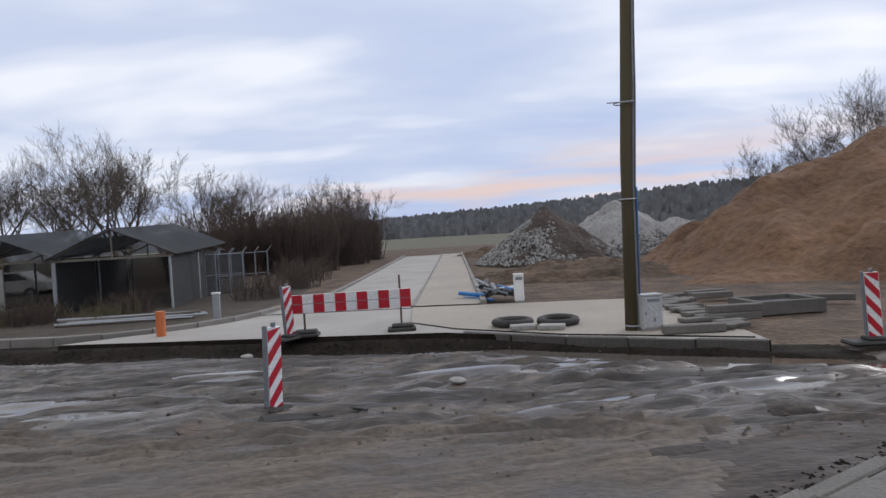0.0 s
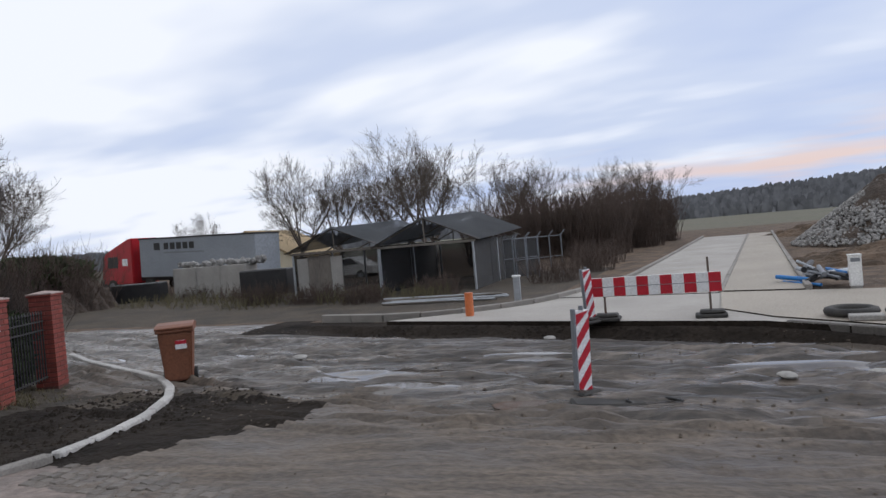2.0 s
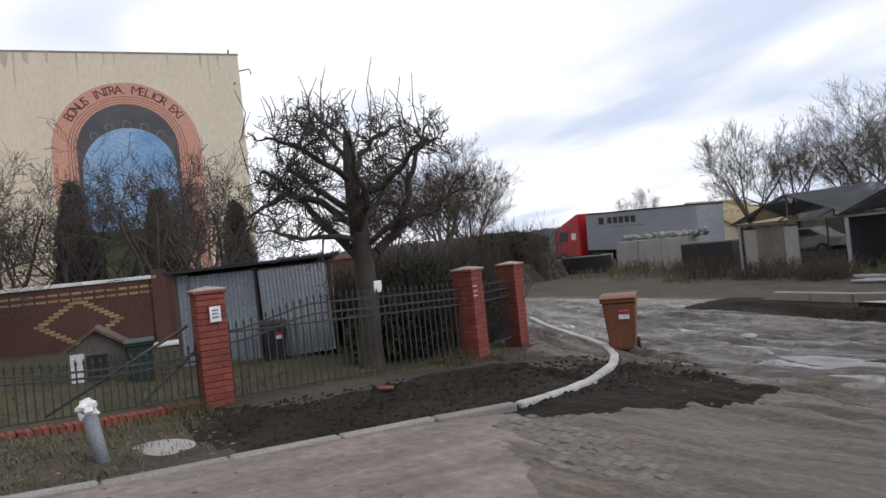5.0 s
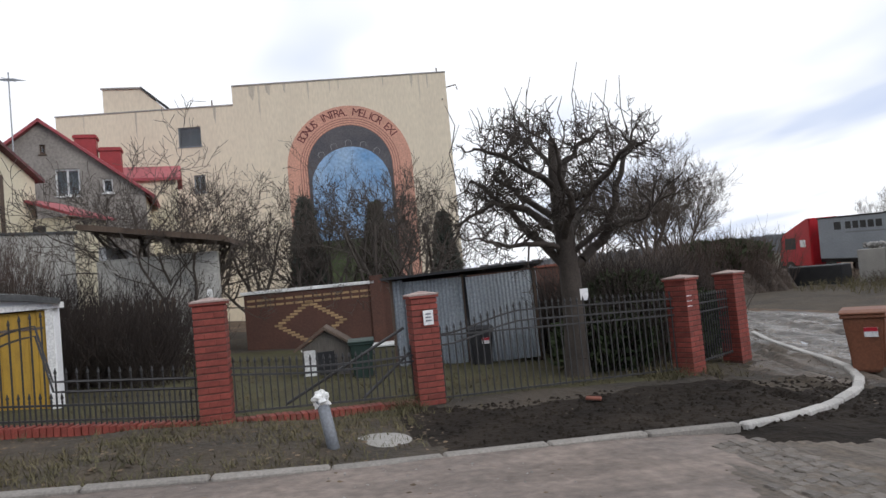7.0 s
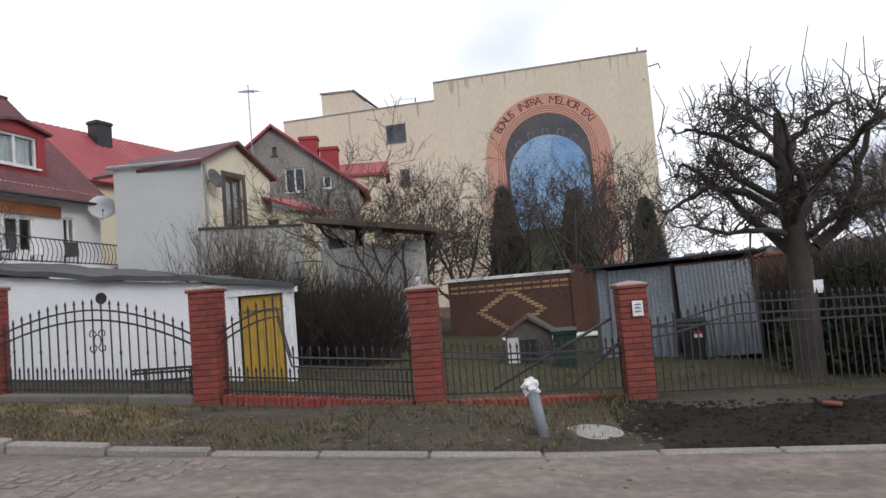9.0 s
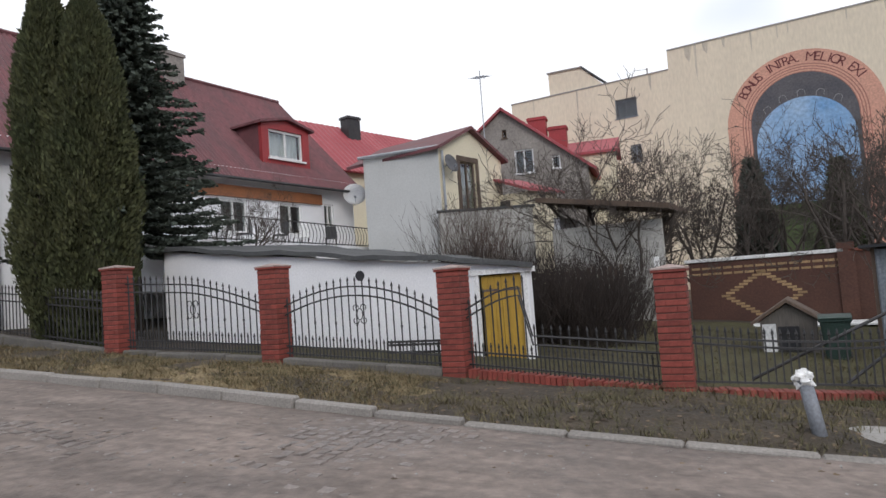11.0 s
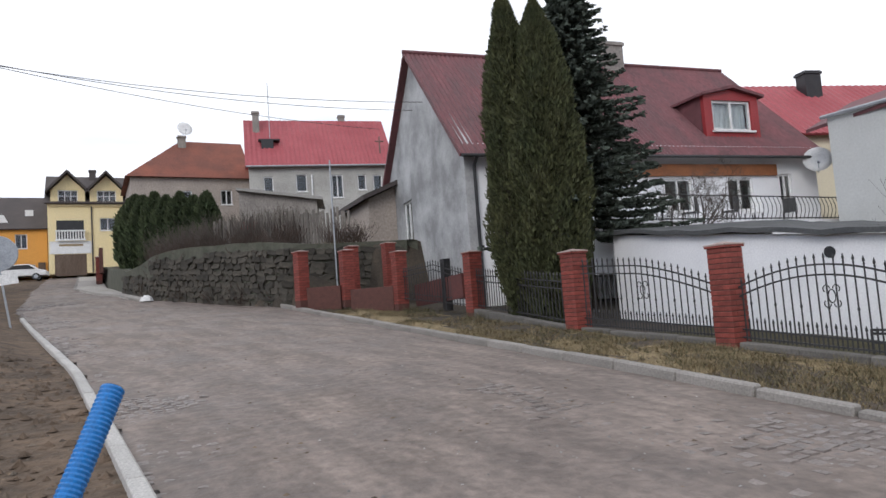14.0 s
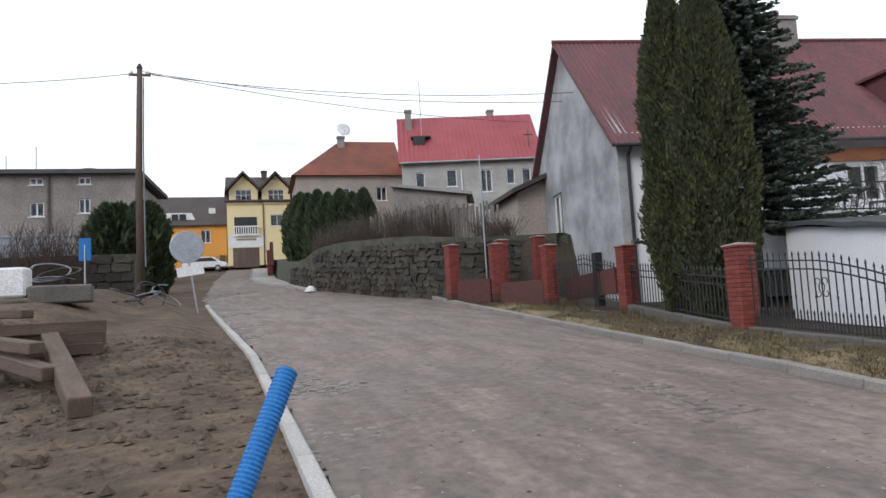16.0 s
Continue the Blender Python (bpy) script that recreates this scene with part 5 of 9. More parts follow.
# pipes in a heap
for i in range(16):
    x, y = 1.3 + rnd.uniform(-0.1, 0.9), 17.6 + rnd.uniform(-0.6, 1.2)
    a, L = rnd.uniform(-0.9, 0.5), rnd.uniform(0.8, 1.6)
    c = (M_BLUEPIPE, M_GREYPLASTIC, M_BLACK, M_ZINC)[i % 4]
    z = -0.2 + 0.02 * i
    solo("plastic_pipe", tube([(0, 0, 0), (L * sin(a), L * cos(a), rnd.uniform(-0.05, 0.15))], 0.035 + 0.02 * (i % 3), 8), c, "length of plastic conduit in a heap on the ground", "pipe", "heap of pipes", m=pose(x, y, z))

# loose kerb stones and slabs at the unfinished edge
SL = to_mesh("kerb_block", box(-0.5, 0.5, -0.1, 0.1, 0, 0.14, 0.015), M_SLAB)
PV = to_mesh("paving_slab", box(-0.25, 0.25, -0.15, 0.15, 0, 0.07, 0.01), M_SLAB)
for i in range(26):
    u = i / 25
    x, y = 4.75 + 0.85 * u + rnd.uniform(-0.35, 0.25), 11.0 + 5.0 * u + rnd.uniform(-0.3, 0.2)
    ob = new("paving_slab", PV)
    ob.matrix_basis = pose(x, y, -0.235 + rnd.uniform(0, 0.012), rnd.uniform(-3, 3), rnd.uniform(-3, 3), rnd.uniform(-14, 14))
    tagged(ob, "loose grey paving slab at the unfinished edge", "slab", "loose slabs")
for x, y, z, a in ((4.15, 10.7, -0.24, -3), (5.35, 11.9, -0.26, 4), (5.4, 11.95, -0.12, -2), (6.6, 16.2, -0.27, 5), (6.5, 15.6, -0.27, 3), (8.35, 14.0, -0.28, -25)):
    ob = new("kerb_block", SL)
    ob.matrix_basis = pose(x, y, z, 0, 0, a)
    tagged(ob, "loose concrete kerb block on bare earth", "kerb stone", "loose kerb stones")
pit = thing("inspection_pit", pose(6.9, 13.4, -0.3, 0, 0, 4), "square concrete shaft frame set in bare earth", "shaft")
for x0, x1, y0, y1 in ((-0.7, 0.7, -0.6, -0.48), (-0.7, 0.7, 0.48, 0.6), (-0.7, -0.58, -0.48, 0.48), (0.58, 0.7, -0.48, 0.48)):
    part("frame_side", box(x0, x1, y0, y1, -0.05, 0.22, 0.01), M_SLAB, pit)
part("cover", box(-0.58, 0.58, -0.48, 0.48, 0.1, 0.13), M_BLACK, pit)

mh = thing("manhole", pose(-2.62, 7.38, -0.43), "round iron manhole cover in a concrete ring", "manhole cover")
part("ring", lathe([(0.28, 0.0), (0.37, 0.0), (0.38, 0.05), (0.36, 0.06), (0.30, 0.065)], 28), M_STEEL, mh)
part("cover", lathe([(0.29, 0.0), (0.29, 0.068), (0.24, 0.074), (0.05, 0.076)], 28), M_STEEL, mh, "rusty iron cover")
solo("rubber_foot", box(-0.4, 0.4, -0.18, 0.18, 0, 0.07, 0.03), M_RUBBER, "muddy spare rubber foot on the ground", "rubber foot", m=pose(-1.65, 7.35, -0.4, 0, 4, 24))
solo("cable_loop", tube([(0.3 * cos(a) + 0.1 * a, 0.12 * sin(2 * a), 0.03 + 0.03 * sin(3 * a)) for a in np.linspace(0, 5, 22)], 0.014, 6), M_BLACK, "black cable loop lying in mud", "cable", m=pose(-1.45, 7.45, -0.38))
for x, y, r in ((-8.0, 10.4, 0.14), (0.2, 8.7, 0.12), (3.8, 9.3, 0.1), (-3.5, 11.9, 0.12), (1.2, 8.95, 0.16)):
    b = bmesh.new()
    bmesh.ops.create_icosphere(b, subdivisions=2, radius=r)
    for v in b.verts:
        v.co *= 1 + 0.25 * noise.noise(v.co * 9)
        v.co.z *= 0.35
    solo("stone", b, M_CONC, "pale stone lying in mud", "stone", "stones in the mud", m=pose(x, y, lz(x, y) + 0.02))

# water that stands in the ruts
POOLS = ((-4.4, 8.0, 0.85, 0.32, 0.075), (-4.5, 8.95, 0.9, 0.25, 0.06), (1.7, 7.25, 0.95, 0.22, 0.07), (0.2, 9.6, 0.9, 0.2, 0.055), (1.9, 8.95, 0.9, 0.15, 0.05), (3.6, 7.9, 0.8, 0.13, 0.05), (-5.4, 9.15, 0.8, 0.22, 0.05), (-8.6, 9.85, 0.9, 0.25, 0.05), (-7.4, 9.5, 0.8, 0.2, 0.045), (-3.2, 10.5, 1.1, 0.22, 0.045))


def pool(X, Y):
    """How far the water of the named ruts lifts the level; nought away from them."""
    out = np.zeros(np.shape(X))
    for px_, py_, a_, b_, up_ in POOLS:
        out = np.maximum(out, (up_ + 0.012) * np.minimum(1.0, 1.7 * np.exp(-((X - px_) / a_) ** 2 - ((Y - py_ - 0.22 * (X - px_) * (px_ > -2)) / b_) ** 2)))
    return out


def wet_pick(cx, cy):
    d = rut_across(cx, cy)
    s_ = np.full(len(cx), -1)
    s_[(np.abs(d) < 2.6) & (bed_edge(cx) - cy > 0.5)] = 0
    s_[pool(cx, cy) > 0.012] = 0
    s_[np.hypot(cx + 7.6, cy - 8.0) < 1.2] = -1
    return s_


def wet_level(X, Y):
    return street(Y) - 0.068 + 0.018 * vnoise(X * 0.16, Y * 0.3, 61) + pool(X, Y)


me = grid_mesh("water_puddles", lines((-24, 12, 0.12)), lines((5.5, 17, 0.06)), wet_level, M_WATER, True, wet_pick)
tagged(new("water_puddle", me), "shallow muddy rainwater standing in wheel ruts", "water", "", "structure")

# ---------------------------------------------------------------- left of the side street: markers, sheds, truck
solo("pipe_marker", tube([(0, 0, -0.1), (0.01, 0, 0.58)], 0.1, 16), M_ORANGEPIPE, "upright orange plastic drain pipe end", "pipe", m=pose(-6.12, 14.55, -0.3))
gp = thing("bollard", pose(-5.75, 17.2, -0.32, 0, 0, 10), "short galvanised steel post with pale cap", "post")
part("shaft", box(-0.09, 0.09, -0.07, 0.07, -0.1, 0.72, 0.01), M_ZINC, gp)
part("cap", box(-0.11, 0.11, -0.09, 0.09, 0.72, 0.77, 0.01), M_WHITEPAINT, gp)

# netted aviary sheds
def net_shed(m, L, D, hp, hr, label):
    t = thing("netted_shed", m, label, "shed", "netted sheds")
    for x in (0, L):
        for y in (0, D / 2, D):
            part("post", tube([(x, y, -0.2), (x, y, hp)], 0.045, 8), M_ZINC, t, "pale steel post")
    part("front_beam", box(-0.1, L + 0.1, -0.05, 0.05, hp - 0.08, hp), M_GREYWOOD, t)
    part("back_wall", box(0, L, D - 0.04, D, -0.1, hp), M_NET, t)
    part("side_net", box(L - 0.02, L + 0.02, 0.05, D, -0.1, hp), M_NET, t, "dark side netting")
    part("side_net", box(-0.02, 0.02, 0.05, D, -0.1, hp), M_NET, t, "dark side netting")
    b = bmesh.new()
    k = 10
    rows = []
    for i in range(k + 1):
        x = -0.3 + (L + 0.6) * i / k
        s = 1 - abs(2 * i / k - 1)
        z = hp + (hr - hp) * s
        rows.append([b.verts.new((x, y, z + 0.045 * y - 0.09 * sin(pi * j / 8) * (1 if 0 < i < k and i != k // 2 else 0.2))) for j, y in enumerate(np.linspace(-0.2, D + 0.25, 9))])
    for p, q in zip(rows, rows[1:]):
        for j in range(8):
            b.faces.new((p[j], p[j + 1], q[j + 1], q[j]))
    bmesh.ops.solidify(b, geom=b.faces[:], thickness=0.03)
    part("roof_net", b, M_NETROOF, t, "sagging faded grey netting roof")
    for y in (0.0, D / 2, D):
        part("rafter", tube([(-0.25, y, hp), (L / 2, y, hr - 0.06), (L + 0.25, y, hp)], 0.03, 6), M_GREYWOOD, t)
        part("king_post", tube([(L / 2, y, hp - 0.1), (L / 2, y, hr - 0.1)], 0.03, 6), M_GREYWOOD, t)
    return t


net_shed(pose(-12.6, 21.98, -0.42, 0, 0, 5), 3.7, 7.0, 1.92, 2.9, "dark netted aviary shed on steel posts")
net_shed(pose(-16.35, 21.65, -0.42, 0, 0, 5), 3.72, 6.5, 1.95, 2.85, "dark netted aviary shed with grey panels")
st = thing("shed_wall", pose(-16.25, 21.75, -0.45, 0, 0, 5), "patched grey board wall of a low shed", "wall")
for i in range(4):
    part("board", box(i * 0.5, i * 0.5 + 0.485, 0, 0.05, 0, 1.75 + 0.05 * (i % 3)), M_GREYWOOD if i % 3 else M_CONC, st)
# wire enclosure behind
cg = thing("wire_enclosure", pose(-8.4, 25.3, -0.35, 0, 0, 53), "open wire enclosure of pale steel posts", "enclosure")
for i in range(5):
    for y in (0, 1.6):
        x = i * 0.62
        part("post", tube([(x, y, -0.1), (x, y, 1.72), (x + 0.14, y - 0.1, 1.92)], 0.026, 6), M_GREYPLASTIC, cg)
for z in (0.85, 1.7):
    for y in (0, 1.6):
        part("rail", tube([(0, y, z), (2.48, y, z)], 0.016, 6), M_GREYPLASTIC, cg)
part("side_net", box(0, 2.48, 1.6, 1.615, 0.0, 1.7), M_NET, cg, "dark wire netting")
# heap of timber poles on the ground
for i in range(9):
    y = 18.3 + 0.12 * i + rnd.uniform(-0.1, 0.1)
    x = -8.6 + rnd.uniform(-0.5, 0.5)
    solo("scaffold_pole", tube([(-1.9, 0, 0), (1.9, rnd.uniform(-0.3, 0.3), rnd.uniform(0, 0.05))], 0.03, 7), M_ZINC if i % 3 else M_GREYWOOD, "long grey pole lying on bare ground", "pole", "poles on the ground", m=pose(x, y, -0.30 + 0.03 * (i % 4), 0, 0, rnd.uniform(-4, 6)))

# wheelie bin
def wheelie_bin(m, s, body, label, sticker=True):
    t = thing("wheelie_bin", m, label, "bin")
    b = bmesh.new()
    lo = [b.verts.new(p) for p in ((-.20, -.21, .05), (.20, -.21, .05), (.20, .2, .05), (-.20, .2, .05))]
    mi = [b.verts.new(p) for p in ((-.265, -.28, .86), (.265, -.28, .86), (.265, .27, .86), (-.265, .27, .86))]
    b.faces.new(lo[::-1])
    b.faces.new(mi)
    for i in range(4):
        b.faces.new((lo[i], lo[(i + 1) % 4], mi[(i + 1) % 4], mi[i]))
    bmesh.ops.bevel(b, geom=b.edges[:], offset=0.03, segments=2, affect="EDGES")
    part("body", b, body, t)
    part("rim", box(-.29, .29, -.31, .29, .84, .90, 0.015), body, t)
    lid = prism([(-.33, .90), (.30, .90), (.30, .95), (0.1, .985), (-.2, .965), (-.33, .93)], -.295, .295, axis="x")
    bmesh.ops.bevel(lid, geom=lid.edges[:], offset=0.012, segments=1, affect="EDGES")
    part("lid", lid, body, t, "closed lid")
    part("handle", tube([(-.2, .33, .90), (.2, .33, .90)], 0.016, 8), body, t)
    for x in (-.23, .23):
        w = part("wheel", tube([(x - .03, .2, .1), (x + .03, .2, .1)], 0.1, 14), M_RUBBER, t)
        part("hub", tube([(x - .034, .2, .1), (x + .034, .2, .1)], 0.04, 8), M_GREYPLASTIC, w)
    if sticker:
        s1 = part("sticker", box(0.0, .17, -.272, -.262, .60, .74), M_WHITE, t, "small white and red sticker", Matrix.Rotation(radians(4.5), 4, "X"))
        part("sticker_band", box(0.0, .17, -.275, -.2722, .68, .74), M_RED, s1)
    t.scale = (s, s, s)
    return t


wheelie_bin(pose(-8.95, 8.35, -0.42, 0, 0, 40), 1.03, M_BIN, "brown plastic wheelie bin with closed lid on the kerb corner")

# concrete blocks and lorry
for i, (x, y, a) in enumerate(((-26.3, 26.2, -10), (-24.4, 25.9, -10), (-22.6, 25.6, -10))):
    solo("concrete_block", box(-0.95, 0.95, -0.4, 0.4, 0, 1.75, 0.03), M_CONC, "large pale concrete barrier block on rough ground", "concrete block", "concrete blocks", m=pose(x, y, -0.5, 0, 0, a))
for x, y, w in ((-20.6, 25.3, 1.25), (-28.9, 25.2, 1.3)):
    solo("black_skip", box(-w, w, -0.5, 0.5, 0.0, 1.4, 0.05), M_BLACK, "black tarpaulin-covered crate beside concrete blocks", "crate", "black crates", m=pose(x, y, -0.5 if x > -25 else -0.75, 0, 0, 8 if x > -25 else 20))
rub = bmesh.new()
for i in range(90):
    c = Vector((rnd.uniform(-3.4, 3.4), rnd.uniform(-0.4, 0.4), 0))
    c.z = 0.08 + 0.18 * rnd.random()
    k = len(rub.verts)
    bmesh.ops.create_icosphere(rub, subdivisions=1, radius=rnd.uniform(0.08, 0.18), matrix=Matrix.Translation(c) @ Matrix.Rotation(rnd.random() * 6, 4, "Z"))
solo("rubble", rub, M_RUBBLE, "pale broken rubble heaped on concrete blocks", "rubble", "", "stuff", m=pose(-24.0, 25.9, 1.22, 0, 0, -10))

tr = thing("lorry", pose(-40.0, 36.6, -0.45, 0, 2.2, -2), "red lorry with a long grey tarpaulin trailer", "lorry")
# local x: cab at negative end
part("trailer_body", box(-0.2, 10.7, -1.25, 1.25, 1.15, 3.95, 0.04), M_TARP, tr, "grey tarpaulin trailer body")
part("trailer_edge", box(-0.25, 10.75, -1.28, 1.28, 3.9, 4.0), M_BLACK, tr)
part("chassis", box(-3.2, 10.6, -0.5, 0.5, 0.85, 1.15), M_BLACK, tr)
cab = prism([(-3.35, 0.55), (-3.45, 1.3), (-3.15, 2.75), (-2.6, 3.1), (-1.2, 3.85), (-0.95, 3.85), (-0.95, 0.6)], -1.2, 1.2)
bmesh.ops.bevel(cab, geom=cab.edges[:], offset=0.06, segments=2, affect="EDGES")
cb = part("cab", cab, M_REDPAINT, tr, "red driver's cab", Matrix.Translation((0.25, 0, 0.05)) @ Matrix.Diagonal((1.38, 1, 1.04, 1)))
part("side_window", prism([(-2.95, 1.75), (-2.85, 2.55), (-2.1, 2.55), (-2.1, 1.75)], -1.215, -1.2), M_BLACK, cb)
part("sticker", box(-1.75, -1.35, -1.212, -1.2, 1.9, 2.4), M_WHITE, cb)
part("windscreen", box(-3.42, -3.2, -1.05, 1.05, 1.75, 2.6), M_BLACK, cb)
part("bumper", box(-3.5, -3.1, -1.2, 1.2, 0.4, 0.8, 0.05), M_BLACK, cb)
for x in (-3.3, 0.6, 7.0, 8.3, 9.6):
    for y in (-1.12, 1.12):
        w = part("wheel", tube([(x, y - 0.14, 0.5), (x, y + 0.14, 0.5)], 0.5, 18), M_RUBBER, tr)
        part("rim", tube([(x, y - 0.15, 0.5), (x, y + 0.15, 0.5)], 0.27, 12), M_GREYPLASTIC, w)
# plain marks in place of the lettering
lm = part("marking", box(1.3, 1.9, -1.262, -1.252, 3.1, 3.62), M_BLACK, tr, "dark round mark")
for i in range(5):
    part("marking_bar", box(2.3 + i * 0.62, 2.3 + i * 0.62 + 0.46, -1.262, -1.252, 3.13, 3.6), M_BLACK, tr)
part("marking_bar", box(2.3, 6.2, -1.262, -1.252, 2.85, 2.95), M_GREYPLASTIC, tr)

# yellow-gabled barn and parked car beyond the lorry
bn = thing("barn", pose(-42.6, 44.2, -1.1, 0, 0, 8), "low ochre barn with dull ochre roof", "barn")
part("wall", prism([(0, 0), (9, 0), (9, 2.2), (4.5, 4.6), (0, 2.2)], 0, 8), M_CREAM, bn, "ochre gable")
part("roof", prism([(-0.3, 2.0), (4.5, 4.65), (9.3, 2.0), (9.3, 2.2), (4.5, 4.85), (-0.3, 2.2)], -0.3, 8.3), M_OCHRE, bn)


def parked_car(m, paint, label):
    t = thing("parked_car", m, label, "car")
    b = prism([(-2.1, .35), (-2.1, .75), (-1.9, .9), (-1.1, .95), (-0.6, 1.42), (0.8, 1.45), (1.5, .98), (2.1, .85), (2.15, .4)], -.85, .85)
    bmesh.ops.bevel(b, geom=b.edges[:], offset=0.05, segments=1, affect="EDGES")
    part("body", b, paint, t)
    for y in (-0.856, 0.856):
        part("side_window", prism([(-0.98, .98), (-0.52, 1.34), (0.72, 1.37), (1.25, 1.0)], y - 0.004, y + 0.004), M_BLACK, t)
    part("windscreen", prism([(-1.06, .99), (-0.63, 1.38), (-0.66, 1.4), (-1.1, 1.0)], -.7, .7), M_BLACK, t)
    for x in (-1.3, 1.3):
        for y in (-.78, .78):
            w = part("wheel", tube([(x, y - .09, .31), (x, y + .09, .31)], .31, 16), M_RUBBER, t)
            part("rim", tube([(x, y - .095, .31), (x, y + .095, .31)], .18, 10), M_ZINC, w)
    return t


parked_car(pose(-22.0, 34.5, -0.45, 0, 0, 5), M_WHITEPAINT, "white parked car partly hidden by crates")

# ---------------------------------------------------------------- heaps
def heap(name, cx, cy, base, rx_, ry_, top, material, label, seed, sharp=1.0, top2=None, flat=0.0, rough=0.25):
    xs_, ys_ = np.linspace(-1.15, 1.15, 110), np.linspace(-1.15, 1.15, 110)

    def hh(X, Y):
        r = np.hypot(X, Y) * (1 + 0.10 * fbm(X * 2, Y * 2, seed, 3))
        s = np.clip((1 - r) / (1 - flat), 0, 1) ** sharp
        z = top * s + rough * 0.25 * fbm(X * 7, Y * 7, seed + 3, 4) * np.clip(s * 6, 0, 1)
        return z - 0.35 * smooth(0.95, 1.12, r)
    me = grid_mesh(name, xs_, ys_, hh, material)
    co_ = np.empty(len(me.vertices) * 3)
    me.vertices.foreach_get("co", co_)
    co_ = co_.reshape(-1, 3)
    co_[:, 0] *= rx_
    co_[:, 1] *= ry_
    me.vertices.foreach_set("co", co_.ravel())
    ob = new(name, me)
    ob.matrix_basis = pose(cx, cy, base)
    return tagged(ob, label, "heap", "", "stuff")


heap("sand_heap", 20.0, 25.6, -0.35, 12.4, 9.5, 4.75, M_SANDPILE, "huge heap of orange-brown sand on bare earth", 3, 0.95, None, 0.18, 2.4)
heap("sand_heap", 14.0, 20.8, -0.35, 6.5, 3.0, 0.75, M_SANDPILE, "low spill of sand at the foot of the heap", 8, 0.9, None, 0.1, 0.4)
heap("rubble_heap", 6.2, 36.5, -0.2, 3.9, 4.2, 2.95, M_HEAPSOIL, "heap of earth and crushed grey stone", 5, 1.0, None, 0.04, 0.5)
heap("rubble_heap", 11.5, 41.5, -0.2, 4.6, 4.2, 3.15, M_RUBBLE, "heap of crushed grey stone", 6, 0.9, None, 0.08, 0.8)
heap("rubble_heap", 15.5, 42.5, -0.2, 4.5, 3.5, 1.9, M_RUBBLE, "low heap of crushed grey stone", 7, 0.9, None, 0.15, 0.8)
heap("earth_mound", -31.2, 20.6, -0.7, 4.4, 4.4, 2.3, M_HEAPSOIL, "overgrown dark earth mound behind the garden", 12, 0.8, None, 0.2, 1.6)
heap("earth_heap", 5.5, 25.5, -0.4, 4.6, 2.6, 0.75, M_EARTH, "low ridge of brown earth", 9, 0.8, None, 0.2, 0.5)
heap("earth_heap", 4.8, 47, -0.4, 4.6, 2.6, 1.0, M_EARTH, "low ridge of brown earth", 10, 0.8, None, 0.2, 0.5)


def scatter_stones(name, cx, cy, rx_, ry_, top, base, n, size, label, seed, want):
    r = random.Random(seed)
    vs, fs = [], []
    tpl = bmesh.new()
    bmesh.ops.create_icosphere(tpl, subdivisions=1, radius=1)
    tv = [v.co.copy() for v in tpl.verts]
    tf = [[v.index for v in f.verts] for f in tpl.faces]
    tpl.free()
    while n:
        a, q = r.uniform(0, 2 * pi), sqrt(r.random())
        x, y = q * cos(a), q * sin(a)
        if not want(x, y, r):
            continue
        n -= 1
        s = size * r.uniform(0.5, 1.5)
        z = base + top * max(0, 1 - q) ** 0.98
        sc = Vector((s * r.uniform(.6, 1.2), s * r.uniform(.6, 1.2), s * r.uniform(.5, .9)))
        rot = Euler((r.random() * 6, r.random() * 6, r.random() * 6)).to_matrix()
        k = len(vs)
        for v in tv:
            w = rot @ Vector((v.x * sc.x, v.y * sc.y, v.z * sc.z))
            vs.append((cx + x * rx_ + w.x, cy + y * ry_ + w.y, z + w.z))
        fs += [[k + i for i in f] for f in tf]
    me = bpy.data.meshes.new(name)
    me.from_pydata(vs, [], fs)
    me.materials.append(M_RUBBLE)
    return tagged(new(name, me), label, "stones", "", "stuff")


scatter_stones("crushed_stone", 6.2, 36.5, 4.0, 4.3, 2.95, -0.15, 5200, 0.072, "loose crushed grey stone on a heap", 2, lambda x, y, r: x < -0.12 or y > 0.1 or x * 0.6 + y < -0.75 or (x > 0.5 and r.random() < 0.3) or abs(x + 0.05) < 0.1 and r.random() < 0.4)
scatter_stones("crushed_stone", 11.5, 41.5, 4.7, 4.3, 3.15, -0.15, 4200, 0.095, "loose crushed grey stone on a heap", 3, lambda x, y, r: True)
scatter_stones("crushed_stone", 15.5, 42.5, 4.6, 3.6, 1.9, -0.15, 1200, 0.13, "loose crushed grey stone on a heap", 4, lambda x, y, r: True)

# ---------------------------------------------------------------- iron fences between the pillars
BARS = {}


def bar_mesh(h, spear=True):
    k = (round(h, 2), spear)
    if k not in BARS:
        b = box(-0.008, 0.008, -0.008, 0.008, 0, h)
        if spear:
            lathe([(0.006, h - 0.005), (0.02, h + 0.025), (0.004, h + 0.085)], 5, b)
            lathe([(0.014, h - 0.03), (0.014, h - 0.015)], 5, b)
        BARS[k] = to_mesh("bar", b, M_IRON)
    return BARS[k]


